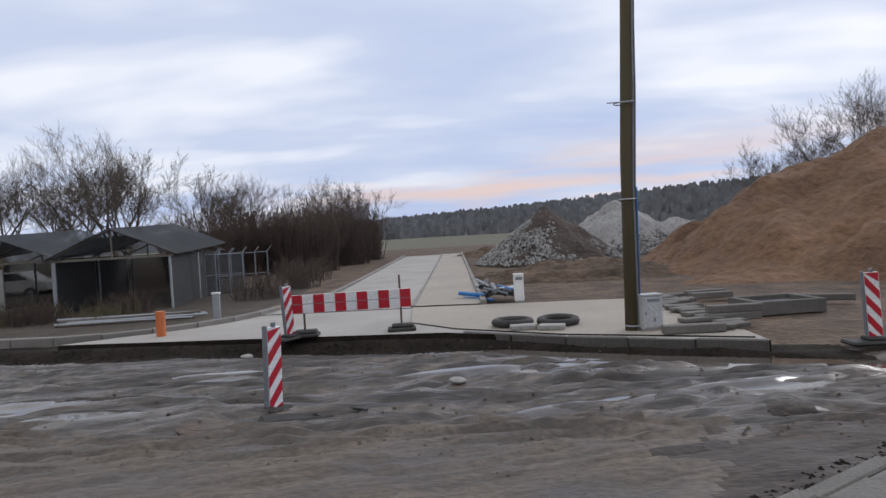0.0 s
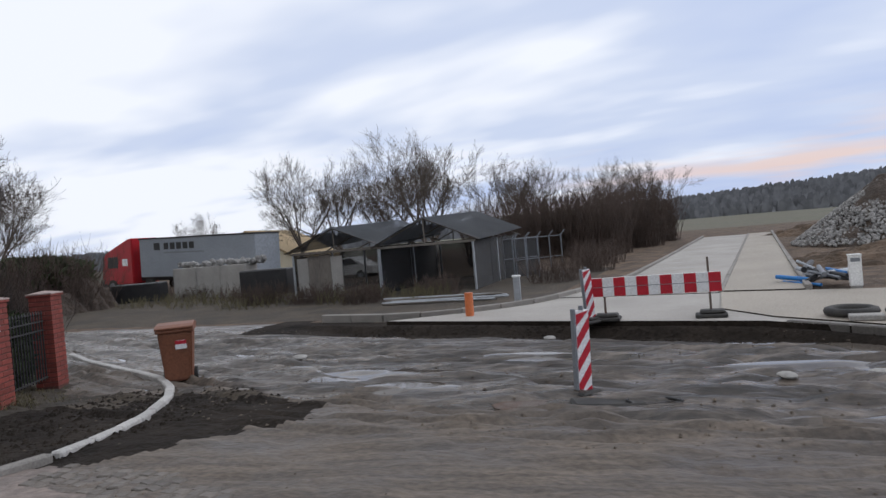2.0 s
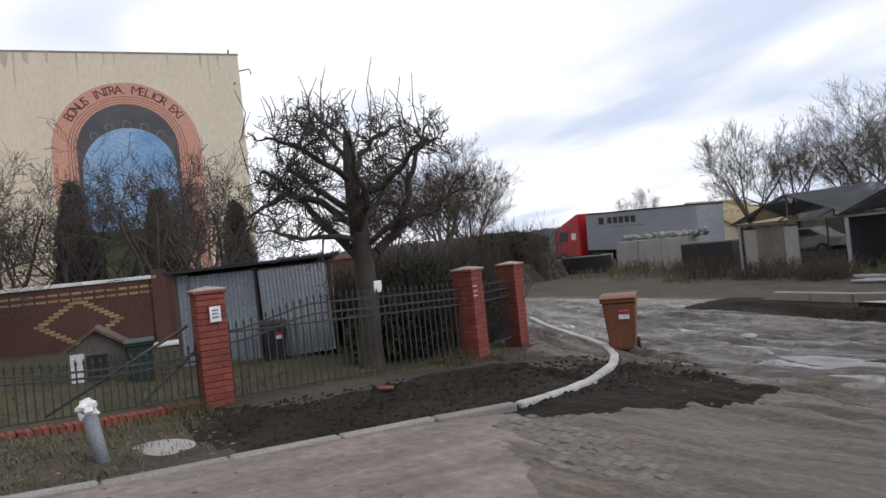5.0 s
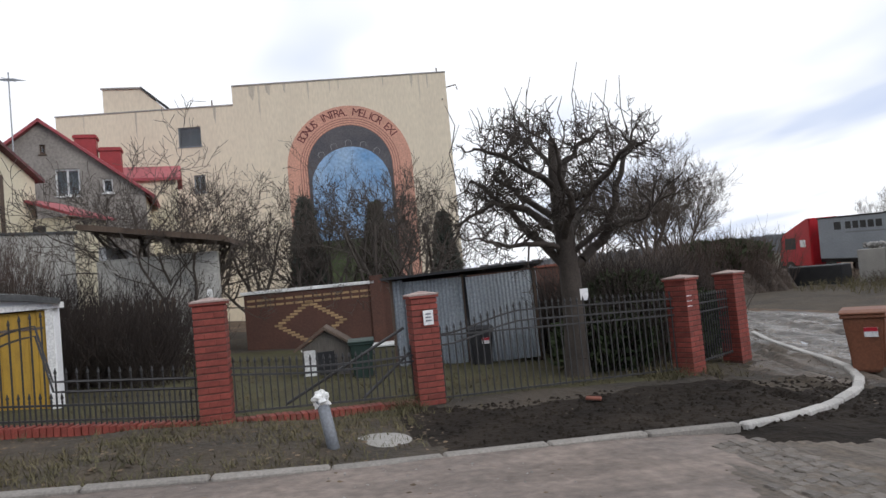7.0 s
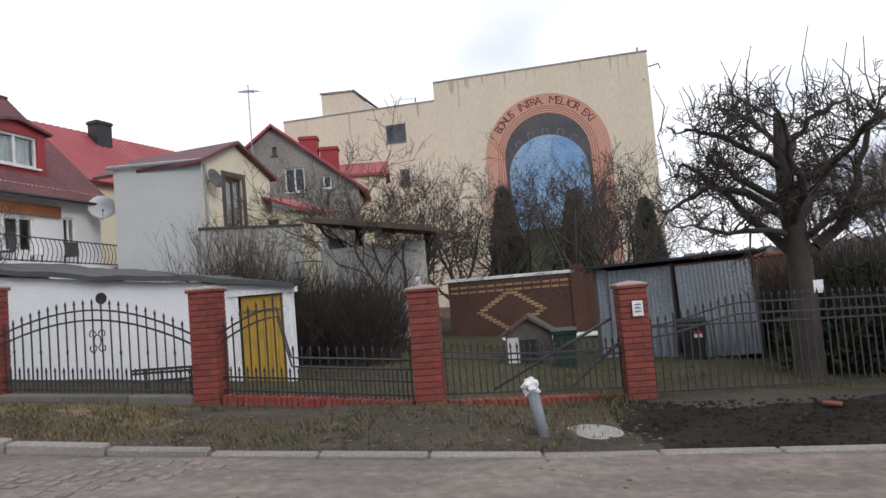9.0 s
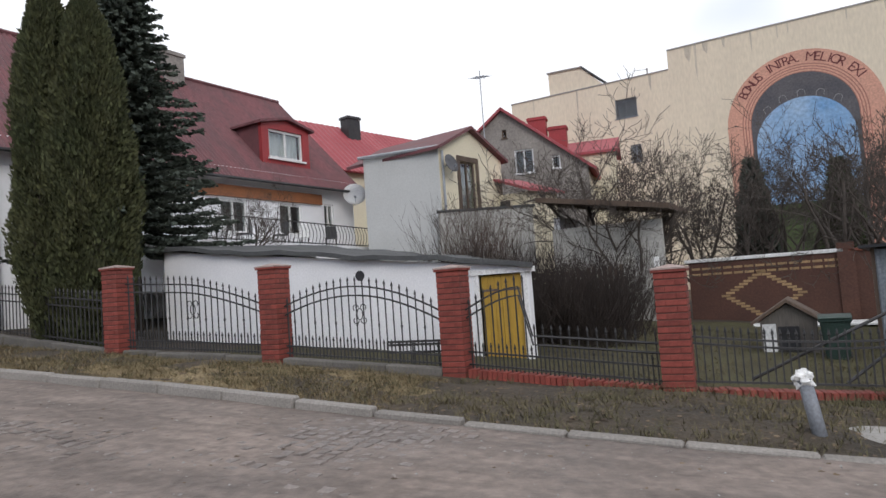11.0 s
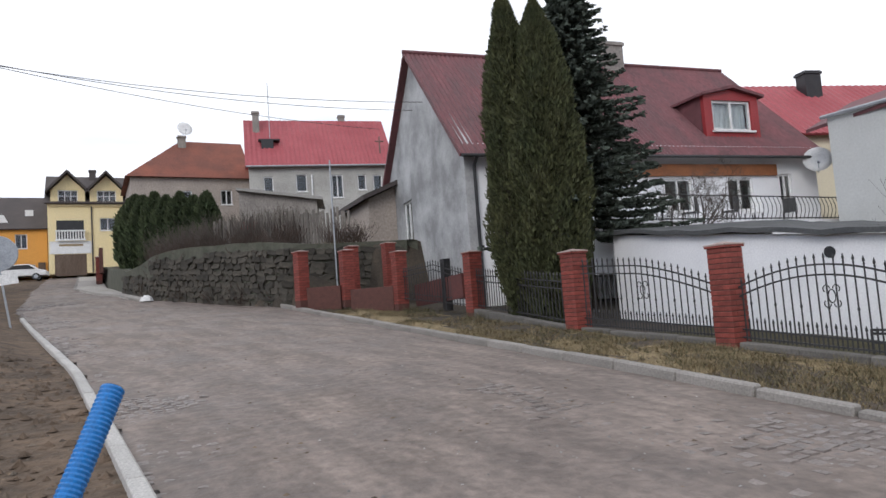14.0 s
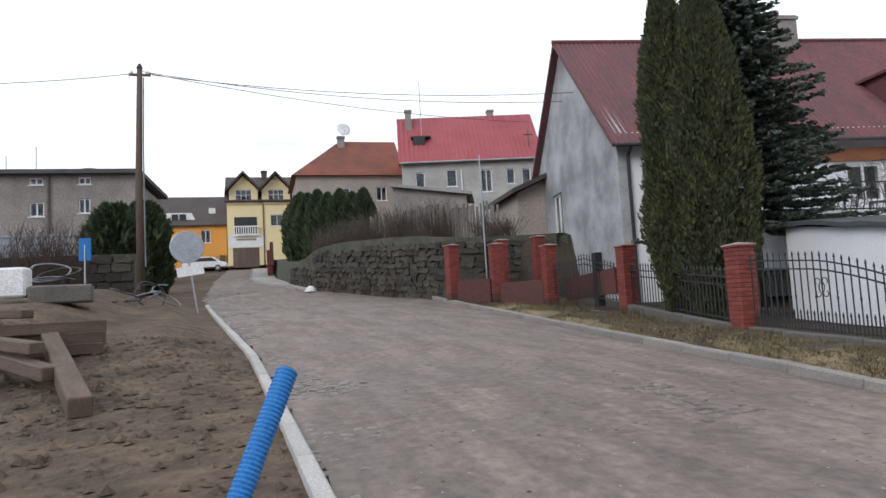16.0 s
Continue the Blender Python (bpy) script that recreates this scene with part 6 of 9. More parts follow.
def iron_panel(name, a, c, top, rails, spacing=0.13, spear=True, label="", group="iron fence panels", knots=False, inset=0.24, lift=0.06, off=0.0, short=0.0):
    """Bars and rails from pillar a to pillar c (x, y, z); top(u) is the height of the bars, rails are heights over the foot."""
    A, C = Vector(a), Vector(c)
    L = (C - A).xy.length
    yaw = atan2(C.y - A.y, C.x - A.x)
    t = thing(name, Matrix.Translation(A) @ Matrix.Rotation(yaw, 4, "Z"), label, "gate" if "gate" in name else "fence", group)
    sl = (C.z - A.z) / L
    n = max(2, int((L - 2 * inset) / spacing))
    for i in range(n + 1):
        x = inset + (L - 2 * inset) * i / n
        u = (x - inset) / (L - 2 * inset)
        part("bar", bar_mesh(top(u) - lift, spear), None, t, m=Matrix.Translation((x, off, sl * x + lift)))
        if short and i < n:
            part("short_bar", bar_mesh(short, True), None, t, m=Matrix.Translation((x + (L - 2 * inset) / n / 2, off, sl * x + lift)))
        if knots and i % 3 == 1:
            k = lathe([(0.004, -0.05), (0.022, 0), (0.004, 0.05)], 6)
            part("knot", k, M_IRON, t, m=Matrix.Translation((x, off, sl * x + 0.62)))
    for r in rails:
        f = r if callable(r) else (lambda u, r=r: r)
        pts = [(inset * 0.75 + (L - 1.5 * inset) * k / 16, off, sl * (inset * 0.75 + (L - 1.5 * inset) * k / 16) + f(k / 16)) for k in range(17)]
        part("rail", tube(pts, 0.017, 4), M_IRON, t)
    if knots:
        x = L / 2
        ring = tube([(x + 0.05 * cos(q), off - 0.012, sl * x + 0.78 + 0.09 * sin(q)) for q in np.linspace(0, 2 * pi, 13)], 0.009, 4)
        part("rosette", ring, M_IRON, t)
        for s in (-1, 1):
            for v in (-1, 1):
                sc = tube([(x + s * (0.02 + 0.045 * (1 - cos(q))), off - 0.012, sl * x + 0.78 + v * (0.1 + 0.05 * sin(q))) for q in np.linspace(0, 4, 10)], 0.008, 4)
                part("scroll", sc, M_IRON, t)
    return t


P3 = {k: v[:3] for k, v in PILLARS.items()}
arch = lambda u: 0.92 + 0.36 * sin(pi * min(1, u * 1.0)) ** 0.9
arch_l = lambda u: 1.28 - 0.34 * max(0, u - 0.45) ** 1.5 / 0.55 ** 1.5
iron_panel("iron_gate", P3["F"], P3["E"], arch, [lambda u: arch(u) - 0.07, lambda u: arch(u) - 0.21, 0.10, 0.22], 0.125, True, "arched black wrought-iron gate with spear tips", "wrought-iron gates", True, short=0.26)
iron_panel("iron_gate", P3["G"], P3["F"], arch_l, [lambda u: arch_l(u) - 0.07, lambda u: arch_l(u) - 0.21, 0.10, 0.22], 0.125, True, "arched black wrought-iron gate with spear tips", "wrought-iron gates", True, short=0.26)
fall = lambda u: 0.98 + 0.36 * sin(pi / 2 * u / 0.36) if u < 0.36 else 0.66
iron_panel("iron_fence", P3["E"], P3["C"], fall, [lambda u: fall(u) - 0.08, lambda u: fall(u) - 0.2, 0.30, 0.12], 0.12, True, "black iron fence with a rising gate leaf and a low run", short=0.3)
low = lambda u: 0.74 - 0.05 * sin(pi * u)
iron_panel("iron_fence", P3["C"], P3["D"], low, [lambda u: low(u) - 0.06, lambda u: low(u) - 0.14, 0.14], 0.085, True, "low black iron fence on a brick edging", inset=0.22, lift=0.12)
gate_top = lambda u: 0.98 + 0.27 * smooth(0.0, 0.35, u) - 0.02 * u
iron_panel("sliding_gate", P3["D"], P3["A"], gate_top, [lambda u: gate_top(u) - 0.05, lambda u: gate_top(u) - 0.20, 0.92, 0.06], 0.105, True, "black spear-topped sliding gate on a low rail", lift=0.03)
iron_panel("iron_gate", P3["A"], P3["B"], lambda u: 1.15, [1.05, 0.9, 0.1], 0.1, True, "narrow black iron gate between brick pillars", inset=0.22)
iron_panel("iron_fence", P3["H"], P3["G"], lambda u: 1.0, [0.9, 0.75, 0.12], 0.13, True, "black iron fence overgrown by evergreens")
gt2 = lambda u: 0.95 + 0.25 * (1 - abs(2 * u - 1))
iron_panel("iron_gate", P3["I"], P3["H"], gt2, [lambda u: gt2(u) - 0.06, lambda u: gt2(u) - 0.2, 0.1, 0.25], 0.12, True, "rusty dark iron gate before the grey gable", "wrought-iron gates")
M_RUSTSHEET = mat("dull_red_brown_sheet", (0.115, 0.035, 0.03), (0.075, 0.028, 0.025), 2, 30, 0.8)
b = box(-0.04, 0.04, -1.45, 1.45, 0.1, 0.75)
solo("sheet_screen", b, M_RUSTSHEET, "red-brown sheet panel behind an iron gate", "panel", m=pose(-9.15, -17.0, 1.45, 3, 0, 0))
solo("gate_post", box(-0.11, 0.11, -0.11, 0.11, 0, 1.45, 0.01), M_BLACK, "thick black gate post", "post", m=pose(-9.2, -16.6, 1.3))
for p, q in (("I", "J"), ("J", "K")):
    A, C = Vector(P3[p]), Vector(P3[q])
    mid, d = (A + C) / 2, C - A
    w = d.xy.length / 2 - 0.2
    solo("low_brick_wall", box(-w, w, -0.12, 0.12, -0.4, 0.36, 0.01), M_MORTAR, "low red brick wall between pillars", "wall", "low brick walls", m=Matrix.Translation(mid) @ Matrix.Rotation(atan2(d.y, d.x), 4, "Z"))

# brick edging under the low fences
edge = to_mesh("edging_brick", box(-0.034, 0.034, -0.125, 0.125, -0.25, 0.065, 0.006), M_BRICK)
for p, q in (("C", "D"), ("E", "C")):
    A, C = Vector(P3[p]), Vector(P3[q])
    d = C - A
    L = d.length
    t = thing("brick_edging", I4, "edging of upright red bricks under an iron fence", "edging", "brick edgings")
    n = int((L - 0.42) / 0.078)
    for i in range(n):
        s = 0.21 + (L - 0.42) * (i + 0.5) / n
        part("edging_brick", edge, None, t, m=Matrix.Translation(A + d * (s / L) + Vector((0.0, 0, rnd.uniform(-0.008, 0.008)))) @ Matrix.Rotation(atan2(d.y, d.x) + rnd.uniform(-0.03, 0.03), 4, "Z"))
# mossy stone sill at the foot of the gates
for p, q in (("F", "E"), ("G", "F"), ("H", "G")):
    A, C = Vector(P3[p]), Vector(P3[q])
    d = C - A
    t = thing("stone_sill", I4, "low mossy concrete sill under the iron gates", "sill", "stone sills")
    n = int(d.length / 0.8)
    for i in range(n):
        g = (0.2 + (d.length - 0.4) * (i + 0.5) / n) / d.length
        w = (d.length - 0.4) / n / 2 - 0.006
        part("sill_stone", box(-w, w, -0.1, 0.1, -0.3, 0.05 + rnd.uniform(-0.012, 0.012), 0.015), M_SLAB, t, m=Matrix.Translation(A + d * g + Vector((0.06, 0, 0))) @ Matrix.Rotation(atan2(d.y, d.x) + rnd.uniform(-.02, .02), 4, "Z") @ Matrix.Rotation(-atan2(d.z, d.xy.length), 4, "Y"))
# small plates on the pillars
for x, y, z, a in ((-9.22, 1.66, 1.12, 93), (-9.85, 5.98, 0.92, 118)):
    pl = thing("wall_plate", pose(x + 0.005, y, z, 0, 0, a), "small white plate on a brick pillar", "sign")
    part("plate", box(-0.07, 0.07, -0.012, 0.0, -0.1, 0.1, 0.003), M_WHITE, pl)
    for k in range(3):
        part("bar_mark", box(-0.04, 0.04, -0.0145, -0.0125, -0.05 + k * 0.045, -0.03 + k * 0.045), M_GREYPLASTIC, pl)
# white notice on the gate bars
solo("notice", box(-0.07, 0.07, -0.005, 0.005, -0.09, 0.09), M_WHITE, "small white notice tied to the gate", "sign", m=pose(-9.83, 4.22, 1.19, 0, 0, 100))

# brace rails behind the low fence
for y0, z0, y1, z1 in ((-0.3, 0.2, 1.35, 1.0), (0.7, 0.15, 1.4, 0.65)):
    solo("brace", tube([(-9.25, y0, z0), (-9.5, y1, z1)], 0.02, 6), M_IRON, "slanting iron brace behind the fence", "brace", "fence braces")
# iron bench-like rack behind the gate
rk = thing("bicycle_rack", pose(-9.9, -5.0, 0.2, 0, 0, 90), "low black tubular rack behind the gate", "rack")
for z in (0.38, 0.5, 0.55):
    part("rail", tube([(-0.7, 0, z), (0.7, 0, z)], 0.02, 6), M_IRON, rk)
for i in range(7):
    part("upright", tube([(-0.7 + 1.4 * i / 6, 0, 0), (-0.7 + 1.4 * i / 6, 0, 0.55)], 0.014, 6), M_IRON, rk)

# ---------------------------------------------------------------- garden: tin shed, brick wall, kennel
ts = thing("tin_shed", pose(-14.2, 1.82, -0.2, 0, 0, 76.5), "grey corrugated tin shed with leaning doors", "shed")


def corrugated(w, h, amp=0.012, pitch=0.076, lean=0.0):
    b = bmesh.new()
    n = int(w / pitch * 4)
    rows = []
    for i in range(n + 1):
        x, y = w * i / n, amp * sin(i * pi / 2)
        rows.append([b.verts.new((x + lean * z, y + o, z)) for z in (0, h) for o in (0, 0.006)])
    for p, q in zip(rows, rows[1:]):
        b.faces.new((p[0], q[0], q[2], p[2]))
        b.faces.new((p[1], p[3], q[3], q[1]))
        b.faces.new((p[2], q[2], q[3], p[3]))
    return b


part("wall_sheet", corrugated(0.25, 1.9), M_SHEET, ts)
part("door_sheet", corrugated(1.22, 1.82), M_SHEET, ts, "grey corrugated door", pose(0.27, -0.03, 0.04))
part("door_sheet", corrugated(1.35, 1.80), M_SHEET, ts, "leaning grey corrugated door", pose(1.62, -0.12, 0.04, 2, -1.5, 0))
part("side_sheet", corrugated(2.2, 1.85), M_SHEET, ts, "", pose(-0.02, 2.2, 0, 0, 0, -90))
part("side_sheet", corrugated(2.2, 1.85), M_SHEET, ts, "", pose(3.05, 0, 0, 0, 0, 90))
part("back", box(0, 3.03, 2.2, 2.24, 0, 1.85), M_SHEET, ts)
for x in (0.0, 1.5, 3.0):
    part("corner_post", box(x - 0.03, x + 0.03, -0.02, 0.05, 0, 1.92), M_DARKWOOD, ts)
part("roof", box(-0.15, 3.25, -0.3, 2.4, 1.93, 1.98), M_BLACK, ts, "thin dark roof sheet", pose(0, 0, 0, -1.5, -1.0, 0))
# black strip stands in for the shade seen through the door gap
part("gap_dark", box(1.45, 1.62, 0.1, 0.14, 0.0, 1.9), M_BLACK, ts)
wheelie_bin(pose(-13.3, 3.42, -0.2, 0, 0, 80), 0.86, M_BLACK, "black wheelie bin with white sticker beside the tin shed", True)
ob = wheelie_bin(pose(-12.9, 1.0, -0.12, 0, 0, 85), 0.82, mat("dark_green_plastic", (0.02, 0.045, 0.035), None, 3, 30, 0.5), "dark green wheelie bin beside the kennel", False)
kn = thing("kennel", pose(-13.6, 0.35, -0.1, 0, 0, 85), "small weathered wooden kennel with pitched roof", "kennel")
part("body", prism([(-.45, 0.05), (.45, 0.05), (.45, .65), (0, .95), (-.45, .65)], 0, 0.9), M_GREYWOOD, kn)
for s in (-1, 1):
    part("roof_board", prism([(0, .98), (s * .6, .58), (s * .6, .63), (0, 1.04)], -0.12, 1.0), M_DARKWOOD, kn)
# entrance is a black sheet on the solid front, painting the shade inside
part("opening", box(-0.17, 0.17, -0.01, 0.0, 0.1, 0.55), M_BLACK, kn)
part("notice", box(-0.42, -0.2, -0.012, 0.0, 0.1, 0.6), M_WHITEPAINT, kn)

M_BROWNBRICK = mat("dark_brown_brickwork", (0.10, 0.045, 0.03), (0.075, 0.036, 0.026), 1.2, 20, 0.85, None, 0.4, rand=0.2)
M_YBRICK = mat("ochre_brick", (0.36, 0.24, 0.12), (0.29, 0.19, 0.10), 3, 30, 0.85, None, 0.3, rand=0.2)
gw = thing("garden_wall", pose(-20.9, -1.75, -0.1, 0, 0, 86), "brown brick garden wall with ochre diamond pattern", "wall")
part("body", box(0, 10.5, 0, 0.3, -0.2, 1.85), M_BROWNBRICK, gw)
part("coping", box(-0.1, 3.9, -0.06, 0.36, 1.85, 1.95, 0.01), M_WHITEPAINT, gw, "pale coping with frost")
part("coping", box(4.0, 10.5, -0.06, 0.36, 1.85, 1.93, 0.01), M_TILE, gw)
yb = to_mesh("ochre_brick", box(-0.115, 0.115, -0.008, 0.0, -0.032, 0.032, 0.003), M_YBRICK)
for cx in (1.9,):
    for k in range(-8, 9):
        for s in (-1, 1):
            part("ochre_brick", yb, None, gw, m=Matrix.Translation((cx + k * 0.12, 0, 0.85 + s * (8 - abs(k)) * 0.078)))
for i in range(14):
    part("ochre_brick", yb, None, gw, m=Matrix.Translation((0.2 + i * 0.28, 0, 1.66)))
    part("ochre_brick", yb, None, gw, m=Matrix.Translation((0.2 + i * 0.28, 0, 1.5)))
part("pier", box(3.75, 4.15, -0.06, 0.3, -0.2, 2.1), M_BROWNBRICK, gw)
solo("frosted_path", box(-0.5, 0.5, -3.5, 4.5, 0, 0.06, 0.01), M_WHITEPAINT, "pale concrete edge across the garden lawn", "edging", m=pose(-19.6, -0.9, -0.05, 0, 0, -3))

# lean-to and picket fence in the back garden
ln = thing("lean_to", pose(-20.5, -5.6, 0.0, 0, 0, 84), "old lean-to with dark brown roof and white wall", "shed")
part("wall", box(0, 3.3, 0, 0.2, 0, 3.1), M_GREYWALL, ln)
part("roof", prism([(-0.2, 3.95), (3.7, 3.3), (3.7, 3.45), (-0.2, 4.1)], -0.7, 2.2), M_DARKWOOD, ln, "dark brown sloping roof")
part("side_wall", box(0, 0.2, 0.2, 2.2, 0, 3.5), M_WHITEWASH, ln)
pk = thing("picket_fence", pose(-17.6, -7.2, 0.05, 0, 0, 88), "dark red-brown picket fence in the garden", "fence")
for i in range(30):
    part("picket", box(i * 0.14, i * 0.14 + 0.1, 0, 0.025, 0, 1.75 + 0.05 * sin(i * 2.2)), M_DARKWOOD, pk)
for z in (0.4, 1.3):
    part("rail", box(0, 4.2, 0.026, 0.07, z, z + 0.09), M_DARKWOOD, pk)
solo("white_post", box(-0.06, 0.06, -0.06, 0.06, 0, 1.95, 0.01), M_WHITEPAINT, "white painted post in the garden", "post", m=pose(-17.2, -2.2, 0.0))

# grey vent pipe and concrete lid on the verge
vp = thing("standpipe", pose(-7.0, 0.22, -0.02, 9, -4, 0), "leaning grey plastic pipe with a taped white top", "pipe")
part("pipe", tube([(0, 0, -0.1), (0, 0, 0.57)], 0.06, 16), M_GREYPLASTIC, vp, smooth=True)
bg = bmesh.new()
bmesh.ops.create_icosphere(bg, subdivisions=3, radius=0.075, matrix=Matrix.Translation((0, 0, 0.58)))
for v in bg.verts:
    v.co += (v.co - Vector((0, 0, 0.58))) * 0.9 * noise.noise(v.co * 28)
part("wrapped_top", bg, M_WHITEPAINT, vp, "crumpled white plastic wrapping")
solo("well_cover", lathe([(0.31, 0.0), (0.31, 0.025), (0.29, 0.035), (0.02, 0.037)], 28), M_CONC, "round pale concrete lid set in the verge", "lid", m=pose(-7.35, 0.72, lz(-7.35, 0.72) - 0.02, -3, 2, 0))
solo("brick_fragment", box(-0.1, 0.1, -0.05, 0.05, 0, 0.035, 0.01), M_TILE, "broken orange roof tile on dark soil", "tile", m=pose(-8.35, 3.55, -0.1, 4, 5, 60))

# balcony terrace in front of the maroon-roofed house
tc = thing("terrace", pose(-13.2, -14.4, 1.0, 0, 0, 180), "raised white terrace with a curved black iron balustrade", "terrace")
part("slab", box(0, 13.2, -0.2, 2.9, 1.0, 2.45), M_WHITEWASH, tc)
for i in range(60):
    x = 0.2 + i * 0.218
    part("baluster", tube([(x, 0, 2.45), (x, -0.10, 2.75), (x, -0.10, 2.95), (x, 0.0, 3.25)], 0.012, 4), M_IRON, tc)
for z in (2.52, 3.25):
    part("rail", tube([(0.1, 0, z), (13.2, 0, z)], 0.022, 5), M_IRON, tc)
for i in range(5):
    ch = thing("garden_chair", pose(-16.5 - i * 1.6, -15.4 - 0.3 * (i % 2), 3.45, 0, 0, 30 * i), "dark plastic garden chair on the terrace", "chair", "terrace chairs")
    part("seat", box(-.22, .22, -.22, .22, .42, .46, 0.01), M_BLACK if i % 3 else M_WHITEPAINT, ch)
    part("backrest", box(-.22, .22, .2, .24, .46, .95, 0.01), M_BLACK if i % 3 else M_WHITEPAINT, ch)
    for x in (-.2, .2):
        for y in (-.2, .2):
            part("leg", box(x - .015, x + .015, y - .015, y + .015, 0, .42), M_BLACK, ch)
M_DARKDISH = mat("sooty_grey_dish", (0.10, 0.10, 0.105), (0.07, 0.07, 0.075), 3, 30, 0.6)
dish(-22.45, -9.75, 6.05, 165, 0.36, M_DARKDISH, "dark grey satellite dish on the cream gable")

# low annex with a red roof between the gables
ax_ = thing("annex", pose(-26.0, -9.2, 0.0, 0, 0, 70), "small cream annex with a red roof between two gables", "house")
part("wall", box(-0.2, 1.5, 0.0, 2.0, 0, 5.15), M_CREAM, ax_)
part("roof", prism([(-0.4, 5.9), (1.8, 5.1), (1.8, 5.2), (-0.4, 6.0)], -0.3, 2.2), M_REDROOF, ax_)
part("window", box(0.1, 0.6, -0.03, 0.0, 4.4, 4.9), M_BLACK, ax_)

# red roof of a house behind
h4 = thing("house", pose(-29.7, -19.85, 0, 0, 0, -17), "house with bright red sheet roof behind others", "house")
part("body", box(-12, 0, -7, 0, 0, 8.2), M_CREAM, h4)
slab_roof(h4, -12.3, 2.5, 0.5, 8.2, -3.5, 11.8, M_REDROOF, 0.12, "bright red sheet roof", 0.03, 0.4)
slab_roof(h4, -12.3, 2.5, -7.5, 8.2, -3.5, 11.8, M_REDROOF, 0.12, "bright red sheet roof", 0.03, 0.4)
chimney(h4, -4.2, -2.8, 10.0, 12.3, 0.95, 0.7, M_BLACK, "sooty dark chimney")
an = thing("roof_aerial", pose(-25.75, -9.5, 7.3), "thin television aerial on a mast", "aerial")
part("mast", tube([(0, 0, -0.2), (0.02, 0, 3.1)], 0.022, 6), M_ZINC, an)
for i in range(6):
    part("element", tube([(-0.5 + 0.2 * i, -0.35, 2.95 - 0.05 * i), (-0.5 + 0.2 * i, 0.35, 2.95 - 0.05 * i)], 0.01, 4), M_ZINC, an)
part("boom", tube([(-0.6, 0, 2.95), (0.6, 0, 2.72)], 0.012, 4), M_ZINC, an)

# ---------------------------------------------------------------- upper street: houses
def facade_house(name, m, L, D, eave, ridge, wall, roof, wins, label, wave=0.0, hip=0.0, frame=M_WHITEPAINT, over=0.4):
    """Facade in the xz plane facing -y, ridge along x."""
    t = thing(name, m, label, "house")
    part("front_wall", holed_wall([(0, 0), (L, 0), (L, eave), (0, eave)], [(x, x + w, z, z + h) for x, z, w, h in wins], 0.3), wall, t)
    for x, z, w, h in wins:
        window(t, pose(x, 0, z), w, h, frame, 1 if w > 0.8 else 0)
    g = [(0.3, 0), (D, 0), (D, eave), (D / 2, ridge - 0.15), (0.3, eave)]
    if hip:
        g = [(0.3, 0), (D, 0), (D, eave), (0.3, eave)]
    part("gable_wall", prism(g, 0, 0.3, axis="x"), wall, t)
    part("gable_wall", prism([(0.3, 0), (D, 0), (D, eave), (D / 2, ridge - 0.15), (0.3, eave)], L - 0.3, L, axis="x"), wall, t)
    part("back_wall", box(0.3, L - 0.3, D - 0.3, D, 0, eave), wall, t)
    if hip:
        b = bmesh.new()
        e0, e1, k = -over, D + over, 0.22
        A, B, C, E = [b.verts.new(p) for p in ((-over, e0, eave - k), (L + .2, e0, eave - k), (L + .2, e1, eave - k), (-over, e1, eave - k))]
        R0, R1 = b.verts.new((hip, D / 2, ridge)), b.verts.new((L + .2, D / 2, ridge))
        for f in ((A, B, R1, R0), (C, E, R0, R1), (E, A, R0), (B, C, R1), (A, E, C, B)):
            b.faces.new(f)
        bmesh.ops.recalc_face_normals(b, faces=b.faces[:])
        part("roof", b, roof, t)
    else:
        slab_roof(t, -0.25, L + 0.25, -over, eave - 0.15, D / 2, ridge, roof, 0.14, "", wave, 0.35)
        slab_roof(t, -0.25, L + 0.25, D + over, eave - 0.15, D / 2, ridge, roof, 0.14, "", wave, 0.35)
    return t


rh = facade_house("house", pose(-11.0, -49.2, 5.6, 0, 0, 168), 10.7, 8, 7.0, 11.5, M_GREYWALL, M_REDROOF, [(1.0, 4.7, 0.7, 1.4), (3.36, 4.92, 0.8, 1.33), (6.0, 4.4, 0.87, 1.75), (8.0, 4.95, 0.65, 1.2), (9.2, 4.6, 0.7, 1.5)], "pale rendered house with bright red sheet roof", 0.03)
part("drainpipe", tube([(4.52, -0.08, 4.6), (4.52, -0.08, 6.2)], 0.06, 6), M_WHITEPAINT, rh)
part("roof_stack", tube([(10.0, 0.6, 7.2), (10.0, 0.6, 9.3)], 0.05, 6), M_STEEL, rh)
part("stack_arm", tube([(9.65, 0.6, 8.9), (10.35, 0.6, 8.9)], 0.05, 6), M_STEEL, rh)
chimney(rh, 0.7, 3.0, 9.5, 11.9, 0.5, 0.5)
chimney(rh, 7.6, 4.2, 11.0, 12.0, 0.5, 0.5)
part("gutter", tube([(-0.2, -0.45, 6.8), (10.8, -0.45, 6.8)], 0.07, 6), M_ZINC, rh)
part("roof_platform", box(0.8, 2.4, 1.3, 2.2, 9.2, 9.3), M_BLACK, rh, "dark chimney-sweep platform")
part("flue_box", box(1.0, 1.9, 1.2, 1.8, 8.3, 9.2), M_BLACK, rh, "dark sooty flue box")
part("mast", tube([(1.7, 2.2, 9.2), (1.7, 2.2, 14.0)], 0.03, 5), M_ZINC, rh)
M_TILEWALL = mat("dusty_pinkish_render", (0.42, 0.36, 0.31), (0.30, 0.26, 0.225), 0.5, 10, 0.92, None, 0.4)
